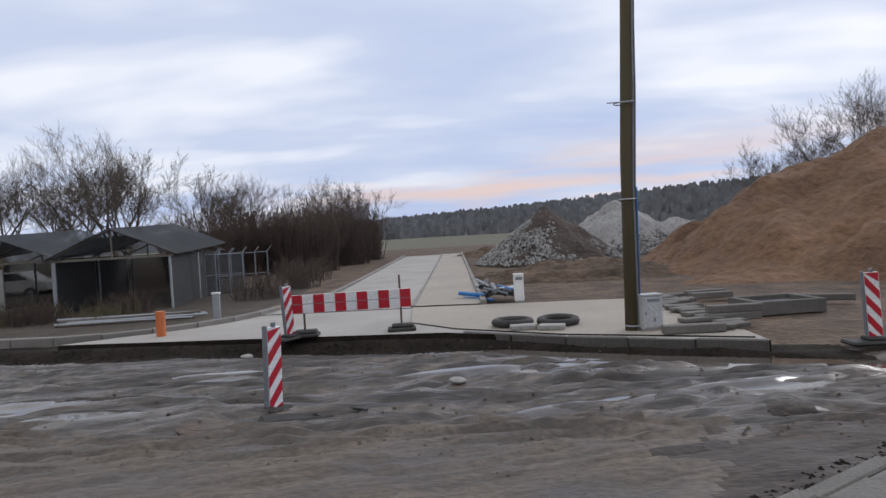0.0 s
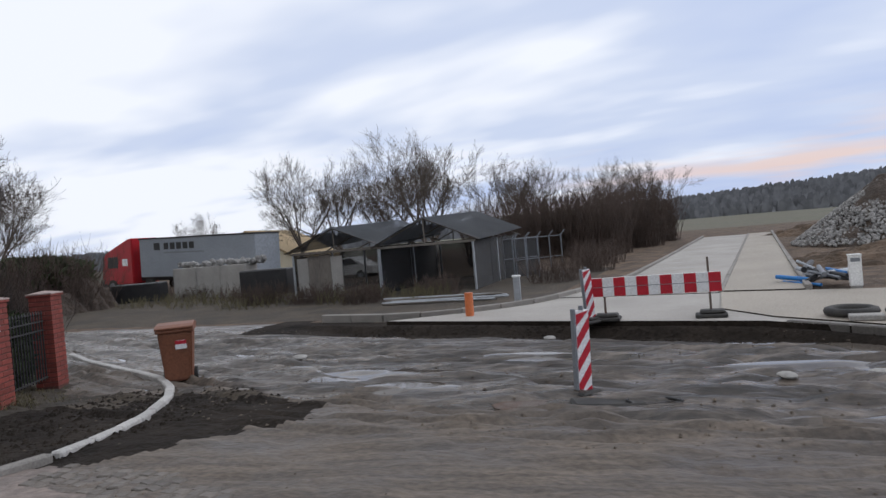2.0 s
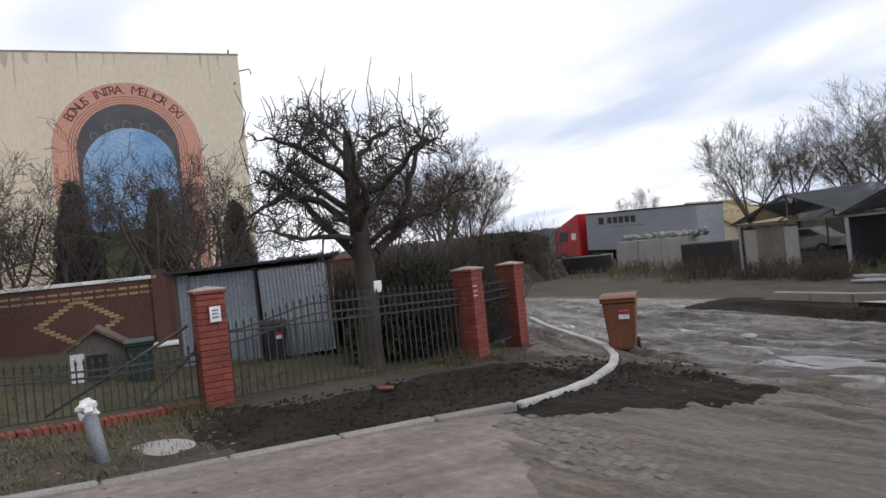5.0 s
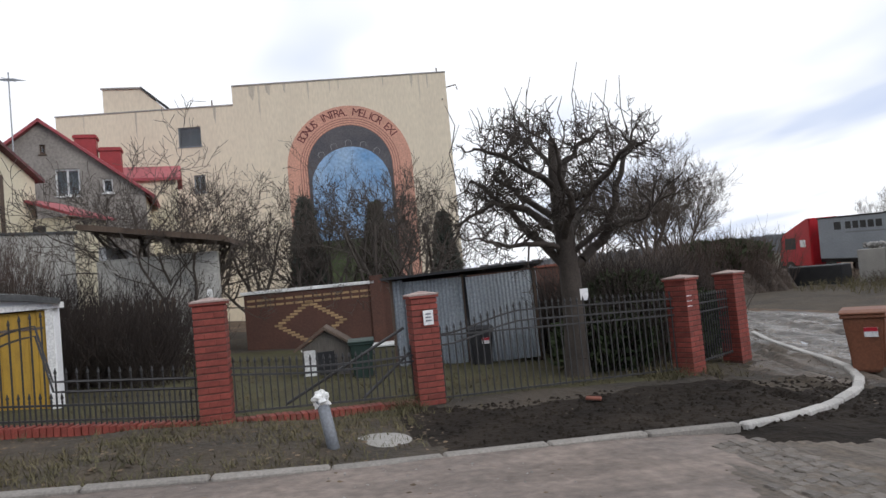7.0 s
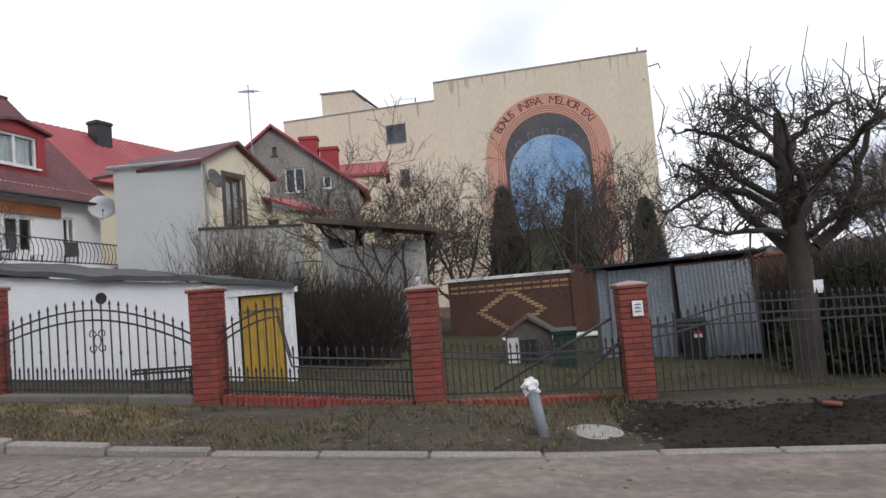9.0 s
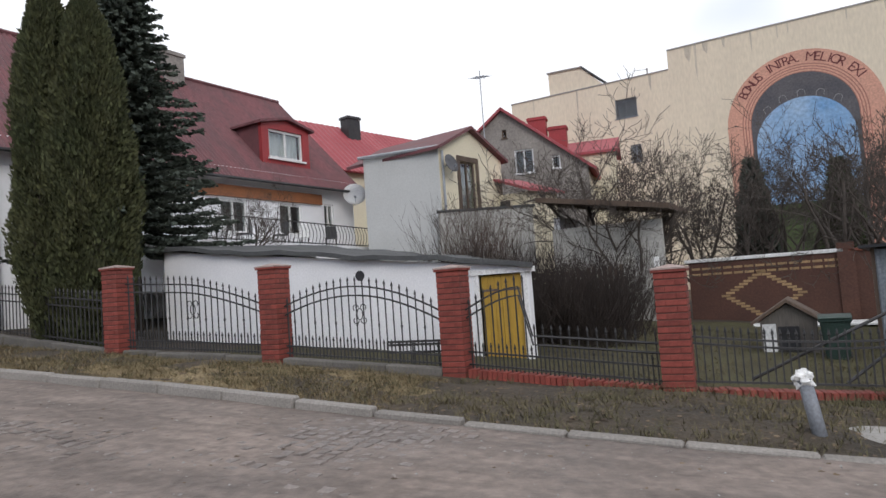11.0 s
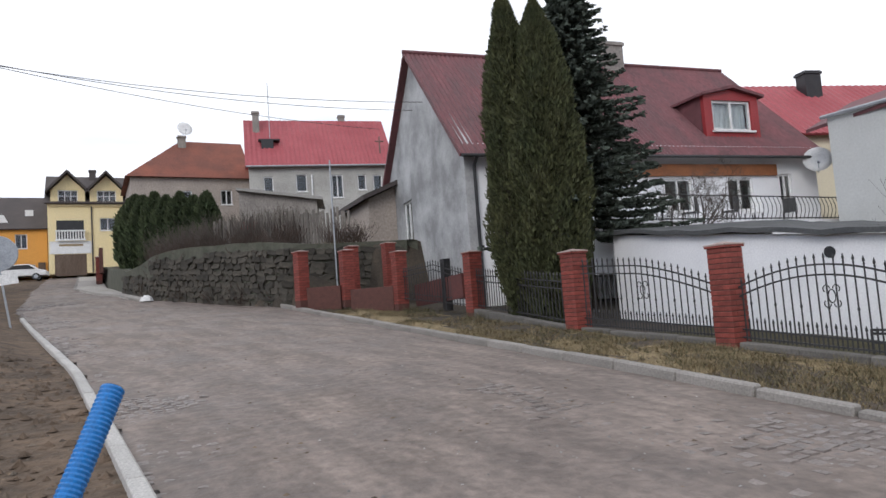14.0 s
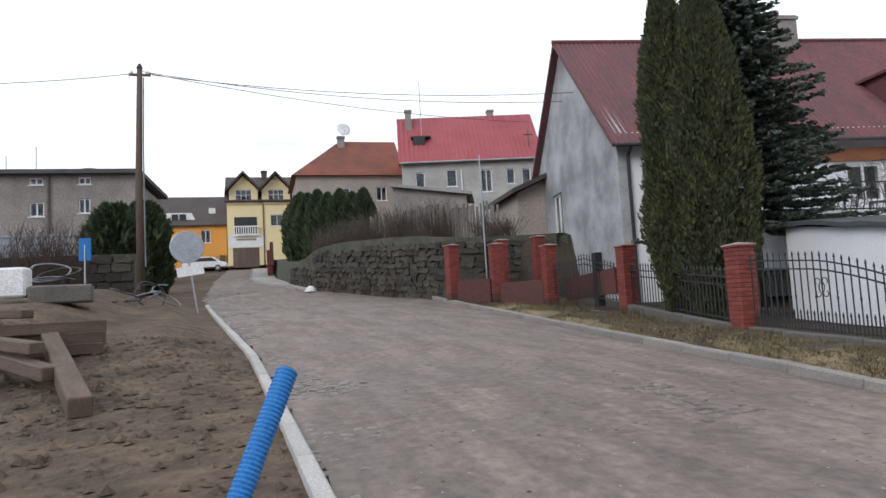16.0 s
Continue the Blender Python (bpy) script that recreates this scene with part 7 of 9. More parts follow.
th = facade_house("house", pose(-3.4, -55.4, 5.75, 0, 0, 180), 9.0, 8, 7.25, 11.0, M_TILEWALL, M_TILE, [(3.65, 5.4, 0.75, 0.6), (6.6, 4.9, 0.9, 1.2)], "old house with hipped clay tile roof", hip=4.15)
chimney(th, 4.2, 3.4, 9.6, 11.3, 0.6, 0.5)
dish(-7.7, -57.6, 17.3, 190, 0.6)
yh = facade_house("house", pose(2.9, -72.3, 6.75, 0, 0, 180), 7.9, 9, 6.9, 10.25, M_YELLOWWALL, M_DARKTILE, [(4.38, 4.1, 1.36, 1.22), (6.7, 4.1, 0.9, 1.22), (6.55, 6.0, 0.8, 0.8)], "pale yellow three-storey house with dark gabled roof")
for x0 in (0.27, 3.57):
    f = holed_wall([(0, 0), (2.9, 0), (2.9, 1.5), (1.45, 3.05), (0, 1.5)], [(0.62, 2.28, 0.45, 1.55)], 0.3)
    part("gablet", f, M_YELLOWWALL, yh, "", pose(x0, -0.15, 6.45))
    window(yh, pose(x0 + 0.62, -0.15, 6.9), 1.66, 1.1, bars=2, cross=1)
    part("gablet_roof", prism([(-0.4, 1.2), (1.45, 3.2), (3.3, 1.2), (3.3, 1.45), (1.45, 3.45), (-0.4, 1.45)], -0.7, 3.2), M_DARKTILE, yh, "", pose(x0, -0.15, 6.45))
part("loggia", box(0.6, 3.15, -0.35, -0.25, 3.12, 3.3), M_WHITEPAINT, yh)
# no recess here: a black sheet on the wall paints the loggia's shade
part("loggia_opening", box(0.7, 3.0, -0.03, 0.0, 3.3, 5.1), M_BLACK, yh, "shaded loggia opening")
for i in range(11):
    part("baluster", tube([(0.7 + i * 0.23, -0.3, 3.3), (0.7 + i * 0.23, -0.3, 4.0)], 0.06, 6), M_WHITEPAINT, yh)
part("balustrade_rail", box(0.6, 3.15, -0.4, -0.22, 4.0, 4.14), M_WHITEPAINT, yh)
part("garage_door", box(0.5, 3.15, -0.02, 0.05, -0.2, 1.85), M_DARKWOOD, yh, "dark garage door")
part("surround", box(0.1, 3.6, -0.06, -0.02, 1.9, 3.1), M_WHITEPAINT, yh, "white painted band over the garage")
part("lettering_bar", box(0.9, 2.9, -0.064, -0.0605, 2.62, 2.82), M_OCHRE, yh, "row of small ochre lettering")
part("corner_strip", box(3.62, 3.74, -0.1, -0.02, 0, 6.9), M_DARKTILE, yh)
chimney(yh, 3.9, 4.2, 9.6, 10.9, 0.6, 0.6, M_DARKTILE)
oh = facade_house("house", pose(11.2, -75.2, 6.85, 0, 0, 180), 8.1, 9, 4.75, 8.45, M_ORANGEWALL, M_DARKTILE, [(0.9, 2.8, 1.0, 1.2), (5.43, 2.7, 1.0, 1.4), (2.0, 0.5, 0.8, 0.9), (4.95, 0.0, 2.1, 1.15)], "orange rendered house with dark tiled roof")
part("dormer", prism([(0, 0), (0.4, 1.2), (3.0, 1.2), (3.6, 0)], 0.2, 2.6), M_WHITEPAINT, oh, "wide white dormer", pose(1.5, 0.3, 4.85))
part("dormer_window", box(2.5, 3.15, 0.42, 0.46, 5.0, 5.9), M_BLACK, oh)
part("dormer_window", box(3.3, 3.95, 0.42, 0.46, 5.0, 5.9), M_BLACK, oh)
part("mail_box", box(7.3, 7.9, -0.2, 0.0, 0.5, 1.3), M_DARKWOOD, oh)
part("skylight", box(6.2, 6.9, 1.5, 1.54, 6.2, 6.9), M_WHITEPAINT, oh, "", pose(0, 0.0, -0.2, 0, 0, 0))
gh = thing("house", pose(17.6, -44.18, 4.2, 0, 0, 178), "grey flat-roofed house with stained walls", "house")
wins = [(4.9, 3.85, 0.8, 0.85), (7.55, 4.0, 0.65, 0.9), (4.9, 5.75, 0.75, 0.42), (7.55, 5.75, 0.7, 0.45)]
part("front_wall", holed_wall([(0, 0), (10.7, 0), (10.7, 6.45), (0, 6.4)], [(x, x + w, z, z + h) for x, z, w, h in wins], 0.3), M_DIRTYRENDER, gh)
for x, z, w, h in wins:
    window(gh, pose(x, 0, z), w, h)
part("body", box(0.05, 10.65, 0.9, 9, 0, 6.1), M_DIRTYRENDER, gh)
part("roof", box(-0.4, 11.1, -0.5, 9.3, 6.35, 6.6), M_BITUMEN, gh)
part("drainpipe", tube([(5.95, -0.08, 0), (5.95, -0.08, 6.3)], 0.09, 6), M_STEEL, gh)
part("chimney", box(7.3, 7.9, 2, 2.5, 6.6, 7.2), M_DIRTYRENDER, gh)
for x, h in ((4.3, 2.4), (2.6, 1.8)):
    part("mast", tube([(x, 3, 6.4), (x, 3, 6.4 + h)], 0.03, 5), M_ZINC, gh)

# small roofs and sheds beside the grey gable
sh = thing("outbuilding", pose(-12.9, -26.0, 2.8, 0, 0, 175), "grey rendered outbuilding with dark mono-pitch roof", "shed")
part("wall", prism([(-2.0, 0), (2.2, 0), (2.2, 5.1), (-2.0, 3.3)], 0, 4.5), M_TILEWALL, sh)
part("roof", prism([(-2.35, 3.2), (2.6, 5.3), (2.6, 5.5), (-2.35, 3.4)], -0.5, 4.9), M_DARKTILE, sh)
part("beam", box(-0.1, 2.1, -0.25, -0.1, 2.75, 2.9), M_DARKWOOD, sh)
sh = thing("outbuilding", pose(-10.7, -40.2, 4.6, 0, 0, 160), "small flat-roofed outbuilding with red brick patch", "shed")
part("wall", prism([(-2.3, 0), (2.3, 0), (2.3, 3.75), (-2.3, 4.5)], 0, 3.5), M_DIRTYRENDER, sh)
part("roof", prism([(-2.4, 4.5), (2.7, 3.68), (2.7, 3.86), (-2.4, 4.68)], -0.4, 3.8), M_CONC, sh)
part("brick_patch", box(-2.3, -1.2, -0.02, 0.0, 1.6, 2.6), M_BRICK, sh)
solo("white_pole", tube([(0, 0, 0), (0.02, 0, 4.6)], 0.03, 8), M_ZINC, "tall thin white pole behind the rubble wall", "pole", m=pose(-8.3, -23.2, 2.4))

# ---------------------------------------------------------------- rubble retaining wall
wl_pts = [(-10.9, -22.75), (-6.75, -23.75), (-4.7, -28), (-2.95, -32.3), (-2.0, -38), (-1.5, -45), (-1.3, -60)]
def wall_h(y):
    return float(np.interp(-y, [22, 27, 31, 38, 60], [2.3, 2.4, 2.15, 1.3, 1.15]))


rw = thing("wall_rubble", I4, "dark mossy rubble retaining wall beside the street", "wall", "", "structure")
b = bmesh.new()
rows = []
for i in range(61):
    s = i / 60 * (len(wl_pts) - 1)
    k = min(int(s), len(wl_pts) - 2)
    f = s - k
    x, y = [wl_pts[k][j] * (1 - f) + wl_pts[k + 1][j] * f for j in (0, 1)]
    z0 = float(street(y)) - 0.2
    h = 0.2 + wall_h(y) + 0.12 * float(vnoise(np.array([x * 0.4]), np.array([y * 0.4]), 2)[0])
    rows.append([b.verts.new(p) for p in ((x, y, z0), (x - 0.08, y - 0.02, z0 + h), (x - 0.55, y - 0.1, z0 + h), (x - 0.6, y - 0.1, z0))])
for p, q in zip(rows, rows[1:]):
    for k in range(4):
        b.faces.new((p[k], p[(k + 1) % 4], q[(k + 1) % 4], q[k]))
bmesh.ops.recalc_face_normals(b, faces=b.faces[:])
part("wall_core", b, M_JOINT, rw)
r = random.Random(77)
stones = []
for k in range(7):
    q = box(-0.5, 0.5, -0.5, 0.5, -0.5, 0.5)
    bmesh.ops.subdivide_edges(q, edges=q.edges[:], cuts=1, use_grid_fill=True)
    for v in q.verts:
        v.co = v.co.normalized() * 0.10 + v.co * 0.80 + Vector((r.uniform(-.11, .11), r.uniform(-.06, .06), r.uniform(-.12, .12)))
    stones.append(to_mesh("stone", q, M_STONE))
segs = list(zip(wl_pts[:-1], wl_pts[1:]))
for a, c in segs[:4]:
    d = Vector((c[0] - a[0], c[1] - a[1], 0))
    L = d.length
    far = a[1] < -30
    ww, hh_ = (0.62, 0.33) if far else (0.42, 0.235)
    rowsn = int(min(wall_h(a[1]), wall_h(c[1])) / hh_)
    for j in range(rowsn):
        u = r.uniform(0, 0.25)
        while u < L:
            w = ww * r.uniform(0.45, 1.5)
            x, y = a[0] + d.x * (u + w / 2) / L, a[1] + d.y * (u + w / 2) / L
            z = float(street(y)) + 0.0 + (j + 0.5) * hh_ + r.uniform(-.04, .04)
            m = Matrix.Translation((x - 0.01, y, z)) @ Matrix.Rotation(atan2(d.y, d.x) + r.uniform(-.08, .08), 4, "Z") @ Matrix.Rotation(r.uniform(-.3, .3), 4, "Y") @ Matrix.Diagonal((w * 0.93, 0.16 * r.uniform(0.8, 1.2), hh_ * r.uniform(0.7, 1.2), 1))
            part("stone", r.choice(stones), None, rw, m=m)
            u += w
# weathered plank fence on the bank
pf = thing("plank_fence", I4, "grey weathered plank fence on top of the bank", "fence")
for i in range(44):
    f = i / 43
    x, y = -9.6 + 4.2 * f, -25.2 - 5.6 * f
    z = lz(x, y)
    part("plank", box(-0.055, 0.055, -0.012, 0.012, 0, 1.5 + r.uniform(-0.12, 0.15)), M_GREYWOOD, pf, m=Matrix.Translation((x, y, z - 0.05)) @ Matrix.Rotation(radians(-53) + r.uniform(-.1, .1), 4, "Z") @ Matrix.Rotation(r.uniform(-.04, .04), 4, "Y"))
# red brick pillars further up
for i in range(5):
    copy_thing(first, pose(-1.0 - 0.03 * i, -50 - i * 2.6, float(street(-50 - i * 2.6)) + 0.5, 0, 0, 3) @ Matrix.Scale(1.0, 4))
solo("red_fence_wall", box(-0.12, 0.12, -6, 6, -0.5, 1.2), M_MORTAR, "low red brick wall of the upper street", "wall", m=pose(-1.15, -55.5, float(street(-55)) + 0.4, 5.0, 0, 0))
solo("plastic_bag", lathe([(0.05, 0), (0.28, 0.05), (0.22, 0.2), (0.08, 0.3)], 9), M_WHITEPAINT, "crumpled pale blue plastic bag beside the wall", "bag", m=pose(-2.55, -31.3, float(street(-31.3)) + 0.05))

# ---------------------------------------------------------------- building site on the other side
sg = thing("road_sign", pose(1.55, -22.38, lz(1.55, -22.38) - 0.05, 0, 8, 0), "round road sign seen from its grey back", "road sign")
part("post", tube([(0, 0, -0.1), (0, 0, 2.65)], 0.03, 8), M_ZINC, sg)
b = lathe([(0.49, -0.012), (0.51, 0.0), (0.49, 0.012)], 28)
bmesh.ops.rotate(b, verts=b.verts[:], cent=(0, 0, 0), matrix=Matrix.Rotation(pi / 2, 3, "X"))
part("disc", b, M_ZINC, sg, "grey back of the disc", pose(-0.02, 0.05, 2.15, 0, 0, 12))
part("plate", box(-0.4, 0.4, 0.02, 0.04, 1.25, 1.55), M_WHITEPAINT, sg)
p2 = thing("utility_pole", pose(3.45, -24.0, lz(3.45, -24)), "tall wooden utility pole with overhead wires", "pole")
part("shaft", tube([(0, 0, -0.3), (0.0, 0, 4), (-0.08, 0, 7.75)], [0.125, 0.11, 0.085], 12), M_DARKWOOD, p2, smooth=True)
part("cable", tube([(-0.17, 0.05, 1.0), (-0.16, 0.05, 5.0), (-0.2, 0.05, 7.4)], 0.025, 6), M_GREYPLASTIC, p2)
part("cap", tube([(-0.08, 0, 7.75), (-0.08, 0, 7.9)], [0.11, 0.04], 10), M_BLACK, p2)
for s in (-1, 1):
    part("insulator", lathe([(0.02, 0), (0.05, 0.03), (0.03, 0.12)], 8, c=(-0.08 + s * 0.25, 0, 7.55)), M_WHITEPAINT, p2)
part("crossarm", box(-0.42, 0.26, -0.04, 0.04, 7.48, 7.55), M_STEEL, p2)


def wire(a, c, sag, name="overhead_wire"):
    A, C = Vector(a), Vector(c)
    pts = [A.lerp(C, k / 14) - Vector((0, 0, sag * 4 * (k / 14) * (1 - k / 14))) for k in range(15)]
    solo(name, tube(pts, 0.012, 4), M_BLACK, "thin dark overhead wire", "wire", "overhead wires")


top2 = lz(3.45, -24) + 7.55
wire((3.2, -24, top2), (-10.95, -20.6, 8.6), 0.35)
wire((3.4, -24, top2 + 0.1), (-11.6, -22.8, 9.0), 0.4)
wire((3.6, -24, top2), (18, -26, top2 + 0.4), 0.5)
wire((3.2, -24, top2 + 0.05), (-12.0, -27.0, 9.4), 0.3)
wire((3.6, 11.4, 8.55), (14.5, 8.8, 5.9), 0.2)

bp = thing("blue_pipe", I4, "bright blue corrugated plastic pipe standing in soil", "pipe")
A, C = Vector((-0.5, -3.78, 1.29)), Vector((0.02, -3.2, 0.15))
n = 130
ax = (C - A).normalized()
part("pipe", tube([A.lerp(C, i / n) for i in range(n + 1)], [0.055 if (i // 1) % 2 else 0.050 for i in range(n + 1)], 18), M_BLUEPIPE, bp, smooth=False)
# black disc over the closed end paints the shade inside the pipe
part("mouth", tube([A - ax * 0.001, A - ax * 0.004], 0.044, 18), M_BLACK, bp, "dark open end")

M_BEAM = mat("rain_dark_timber", (0.085, 0.058, 0.042), (0.15, 0.105, 0.072), 3, 30, 0.85, None, 0.5, stretch=(0.3, 2, 2), rand=0.2)
b = box(-2.4, 2.4, -0.12, 0.12, -0.11, 0.11, 0.015)
solo("timber_beam", b, M_BEAM, "long rain-dark squared beam propped on other timber", "beam", "timber beams", m=pose(2.2, -10.2, lz(1.45, -8.0) + 0.46, 0, 8.5, 109))
for k in range(3):
    solo("timber_beam", box(-0.9, 0.9, -0.13, 0.13, 0, 0.19, 0.015), M_BEAM, "short dark timber bearer under other beams", "beam", "timber beams", m=pose(3.0 - 0.05 * k, -12.1, lz(3.0, -12.1) + 0.18 * k - 0.02, 0, 0, 20 + 9 * k))
for x, y, L, w, h, yaw, rise in ((3.35, -11.2, 4.4, 0.22, 0.18, 125, 5), (3.9, -11.8, 4.6, 0.2, 0.16, 130, 4), (4.3, -9.9, 3.0, 0.3, 0.12, 135, 3), (2.95, -9.6, 1.3, 0.2, 0.2, 95, 3), (5.0, -13.5, 4.0, 0.25, 0.14, 150, 2)):
    solo("timber_beam", box(-L / 2, L / 2, -w / 2, w / 2, 0, h, 0.015), M_BEAM, "rain-dark squared timber beam lying on soil", "beam", "timber beams", m=pose(x, y, lz(x, y) + 0.03, 0, rise, yaw))
tg = thing("stone_trough", pose(4.1, -17.6, lz(4.1, -17.6), 0, 0, 10), "weathered concrete trough on the ground", "trough")
part("body", box(-0.65, 0.65, -0.35, 0.35, 0, 0.42, 0.04), M_SLAB, tg)
# block is solid: a black sheet on top paints the shade of a hollow
part("hollow", box(-0.52, 0.52, -0.24, 0.24, 0.40, 0.425), M_BLACK, tg)
solo("white_canister", box(-0.28, 0.28, -0.25, 0.25, 0, 0.68, 0.05), M_WHITEPAINT, "white plastic canister beside the trough", "canister", m=pose(5.0, -17.4, lz(5.0, -17.4) + 0.1))
for i, (x, y, z, R) in enumerate(((4.55, -19.0, 0.45, 0.5), (4.7, -19.0, 0.55, 0.42), (2.75, -21.6, 0.35, 0.45), (2.4, -22.2, 0.3, 0.5), (3.3, -20.6, 0.2, 0.45), (2.9, -21.2, 0.15, 0.55))):
    solo("pipe_coil", tube([(R * cos(q) * (1 + 0.06 * sin(3 * q)), 0.18 * sin(q * 0.5 + i), R * sin(q) * 0.9) for q in np.linspace(0, 8.5, 50)], 0.022, 6), M_GREYPLASTIC if i % 2 else M_BLACK, "coil of plastic pipe dumped on soil", "coil", "pipe coils", m=pose(x, y, lz(x, y) + z, 70 if i < 2 else 20 * i, 0, 20 * i))
bs = thing("blue_sign", pose(4.45, -21.2, lz(4.45, -21.2)), "small blue plate on a post", "sign")
part("post", tube([(0, 0, 0), (0, 0, 1.3)], 0.025, 6), M_ZINC, bs)
part("plate", box(-0.16, 0.16, -0.02, 0.0, 0.85, 1.5, 0.01), M_BLUEPIPE, bs)
w2 = thing("wall_site", pose(4.0, -26.5, lz(4, -26.5) - 0.2, 0, 0, 0), "low dark rubble wall behind the building site", "wall", "", "structure")
part("wall_core", box(0, 22, -0.25, 0.25, 0, 1.7), M_JOINT, w2)
for j in range(5):
    u = r.uniform(0, 0.3)
    while u < 9:
        w = r.uniform(0.35, 0.75)
        part("stone", r.choice(stones), None, w2, m=Matrix.Translation((u + w / 2, 0.22, 0.2 + j * 0.33)) @ Matrix.Diagonal((w * 0.93, 0.25, 0.31, 1)))
        u += w
zf = thing("sheet_fence", pose(6.2, -27.2, lz(6.2, -27) + 1.2), "grey corrugated sheet fence above the wall", "fence")
for i in range(4):
    part("sheet", box(i * 2.0, i * 2.0 + 1.95, 0, 0.04, 0.0, 1.15), M_SHEET, zf)
for k in range(4):
    part("rib", box(0, 8, 0.045, 0.07, 0.2 + k * 0.28, 0.25 + k * 0.28), M_GREYPLASTIC, zf)
parked_car(pose(5.0, -70.5, float(street(-70)) + 0.05, 0, 0, 175), M_WHITEPAINT, "white parked car at the top of the street")

# ---------------------------------------------------------------- plants
class Twigs:
    """Collects tapering tubes as plain lists."""

    def __init__(self):
        self.v, self.f = [], []

    def limb(self, pts, r0, r1, sides):
        k0 = len(self.v)
        n = len(pts)
        u = None
        for i, p in enumerate(pts):
            d = (pts[min(i + 1, n - 1)] - pts[max(i - 1, 0)]).normalized()
            u = d.orthogonal().normalized() if u is None else (u - d * u.dot(d)).normalized()
            w = d.cross(u)
            rr = r0 + (r1 - r0) * i / (n - 1)
            for k in range(sides):
                a = 2 * pi * k / sides
                self.v.append(tuple(p + (u * cos(a) + w * sin(a)) * rr))
        for i in range(n - 1):
            for k in range(sides):
                a, b_ = k0 + i * sides + k, k0 + i * sides + (k + 1) % sides
                self.f.append((a, b_, b_ + sides, a + sides))

    def mesh(self, name, material):
        me = bpy.data.meshes.new(name)
        me.from_pydata(self.v, [], self.f)
        me.materials.append(material)
        me.polygons.foreach_set("use_smooth", [True] * len(me.polygons))
        return me


def grow(tw, r, p, d, length, rad, depth, wob=0.25, up=0.15, kids=4, spread=0.75, shrink=0.62, minr=0.004):
    n = 5 if depth > 1 else 4
    pts, q, dd = [p.copy()], p.copy(), d.copy()
    for i in range(n):
        dd = (dd + Vector((r.uniform(-wob, wob), r.uniform(-wob, wob), r.uniform(-wob, wob) + up))).normalized()
        q = q + dd * (length / n)
        pts.append(q.copy())
    tw.limb(pts, rad, max(rad * 0.45, minr), 6 if depth > 2 else (4 if depth > 1 else 3))
    if depth == 0:
        return
    for k in range(kids):
        f = 0.3 + 0.7 * (k + r.random()) / kids
        i = min(int(f * n), n - 1)
        b_ = pts[i].lerp(pts[i + 1], f * n - i)
        ax = (pts[i + 1] - pts[i]).normalized()
        o = ax.orthogonal().normalized()
        o.rotate(Matrix.Rotation(r.uniform(0, 2 * pi), 3, ax))
        nd = (ax * (1 - spread * 0.5) + o * spread * r.uniform(0.6, 1.1)).normalized()
        grow(tw, r, b_, nd, length * shrink * r.uniform(0.7, 1.15), max(rad * (1 - f * 0.5) * 0.5, minr), depth - 1, wob, up, kids, spread, shrink, minr)


def bare_tree(seed, h, material, label, category="tree", group="", trunk=0.3, rad=0.2, depth=4, limbs=6, kids=4, spread=0.7, up=0.12, wob=0.2, minr=0.006, lean=0.5):
    r = random.Random(seed)
    t = thing("tree", I4, label, category, group)
    tk = Twigs()
    hgt = h * trunk
    tp = [Vector((0.04 * h * r.uniform(-1, 1) * i / 4, 0.04 * h * r.uniform(-1, 1) * i / 4, -0.2 + (hgt + 0.2) * i / 4)) for i in range(5)]
    tk.limb(tp, rad * 1.25, rad * 0.85, 9)
    part("trunk", tk.mesh("trunk", material), None, t)
    cr = Twigs()
    for k in range(limbs):
        a = 2 * pi * (k + r.uniform(-.3, .3)) / limbs
        up0 = r.uniform(0.6, 1.6)
        d = Vector((cos(a) * lean * 2, sin(a) * lean * 2, up0)).normalized()
        grow(cr, r, tp[4] - Vector((0, 0, r.uniform(0, 0.25) * hgt)), d, h * (1 - trunk) * r.uniform(0.5, 0.72), rad * 0.55, depth - 1, wob, up, kids, spread, 0.6, minr)
    part("crown", cr.mesh("crown", material), None, t)
    return t


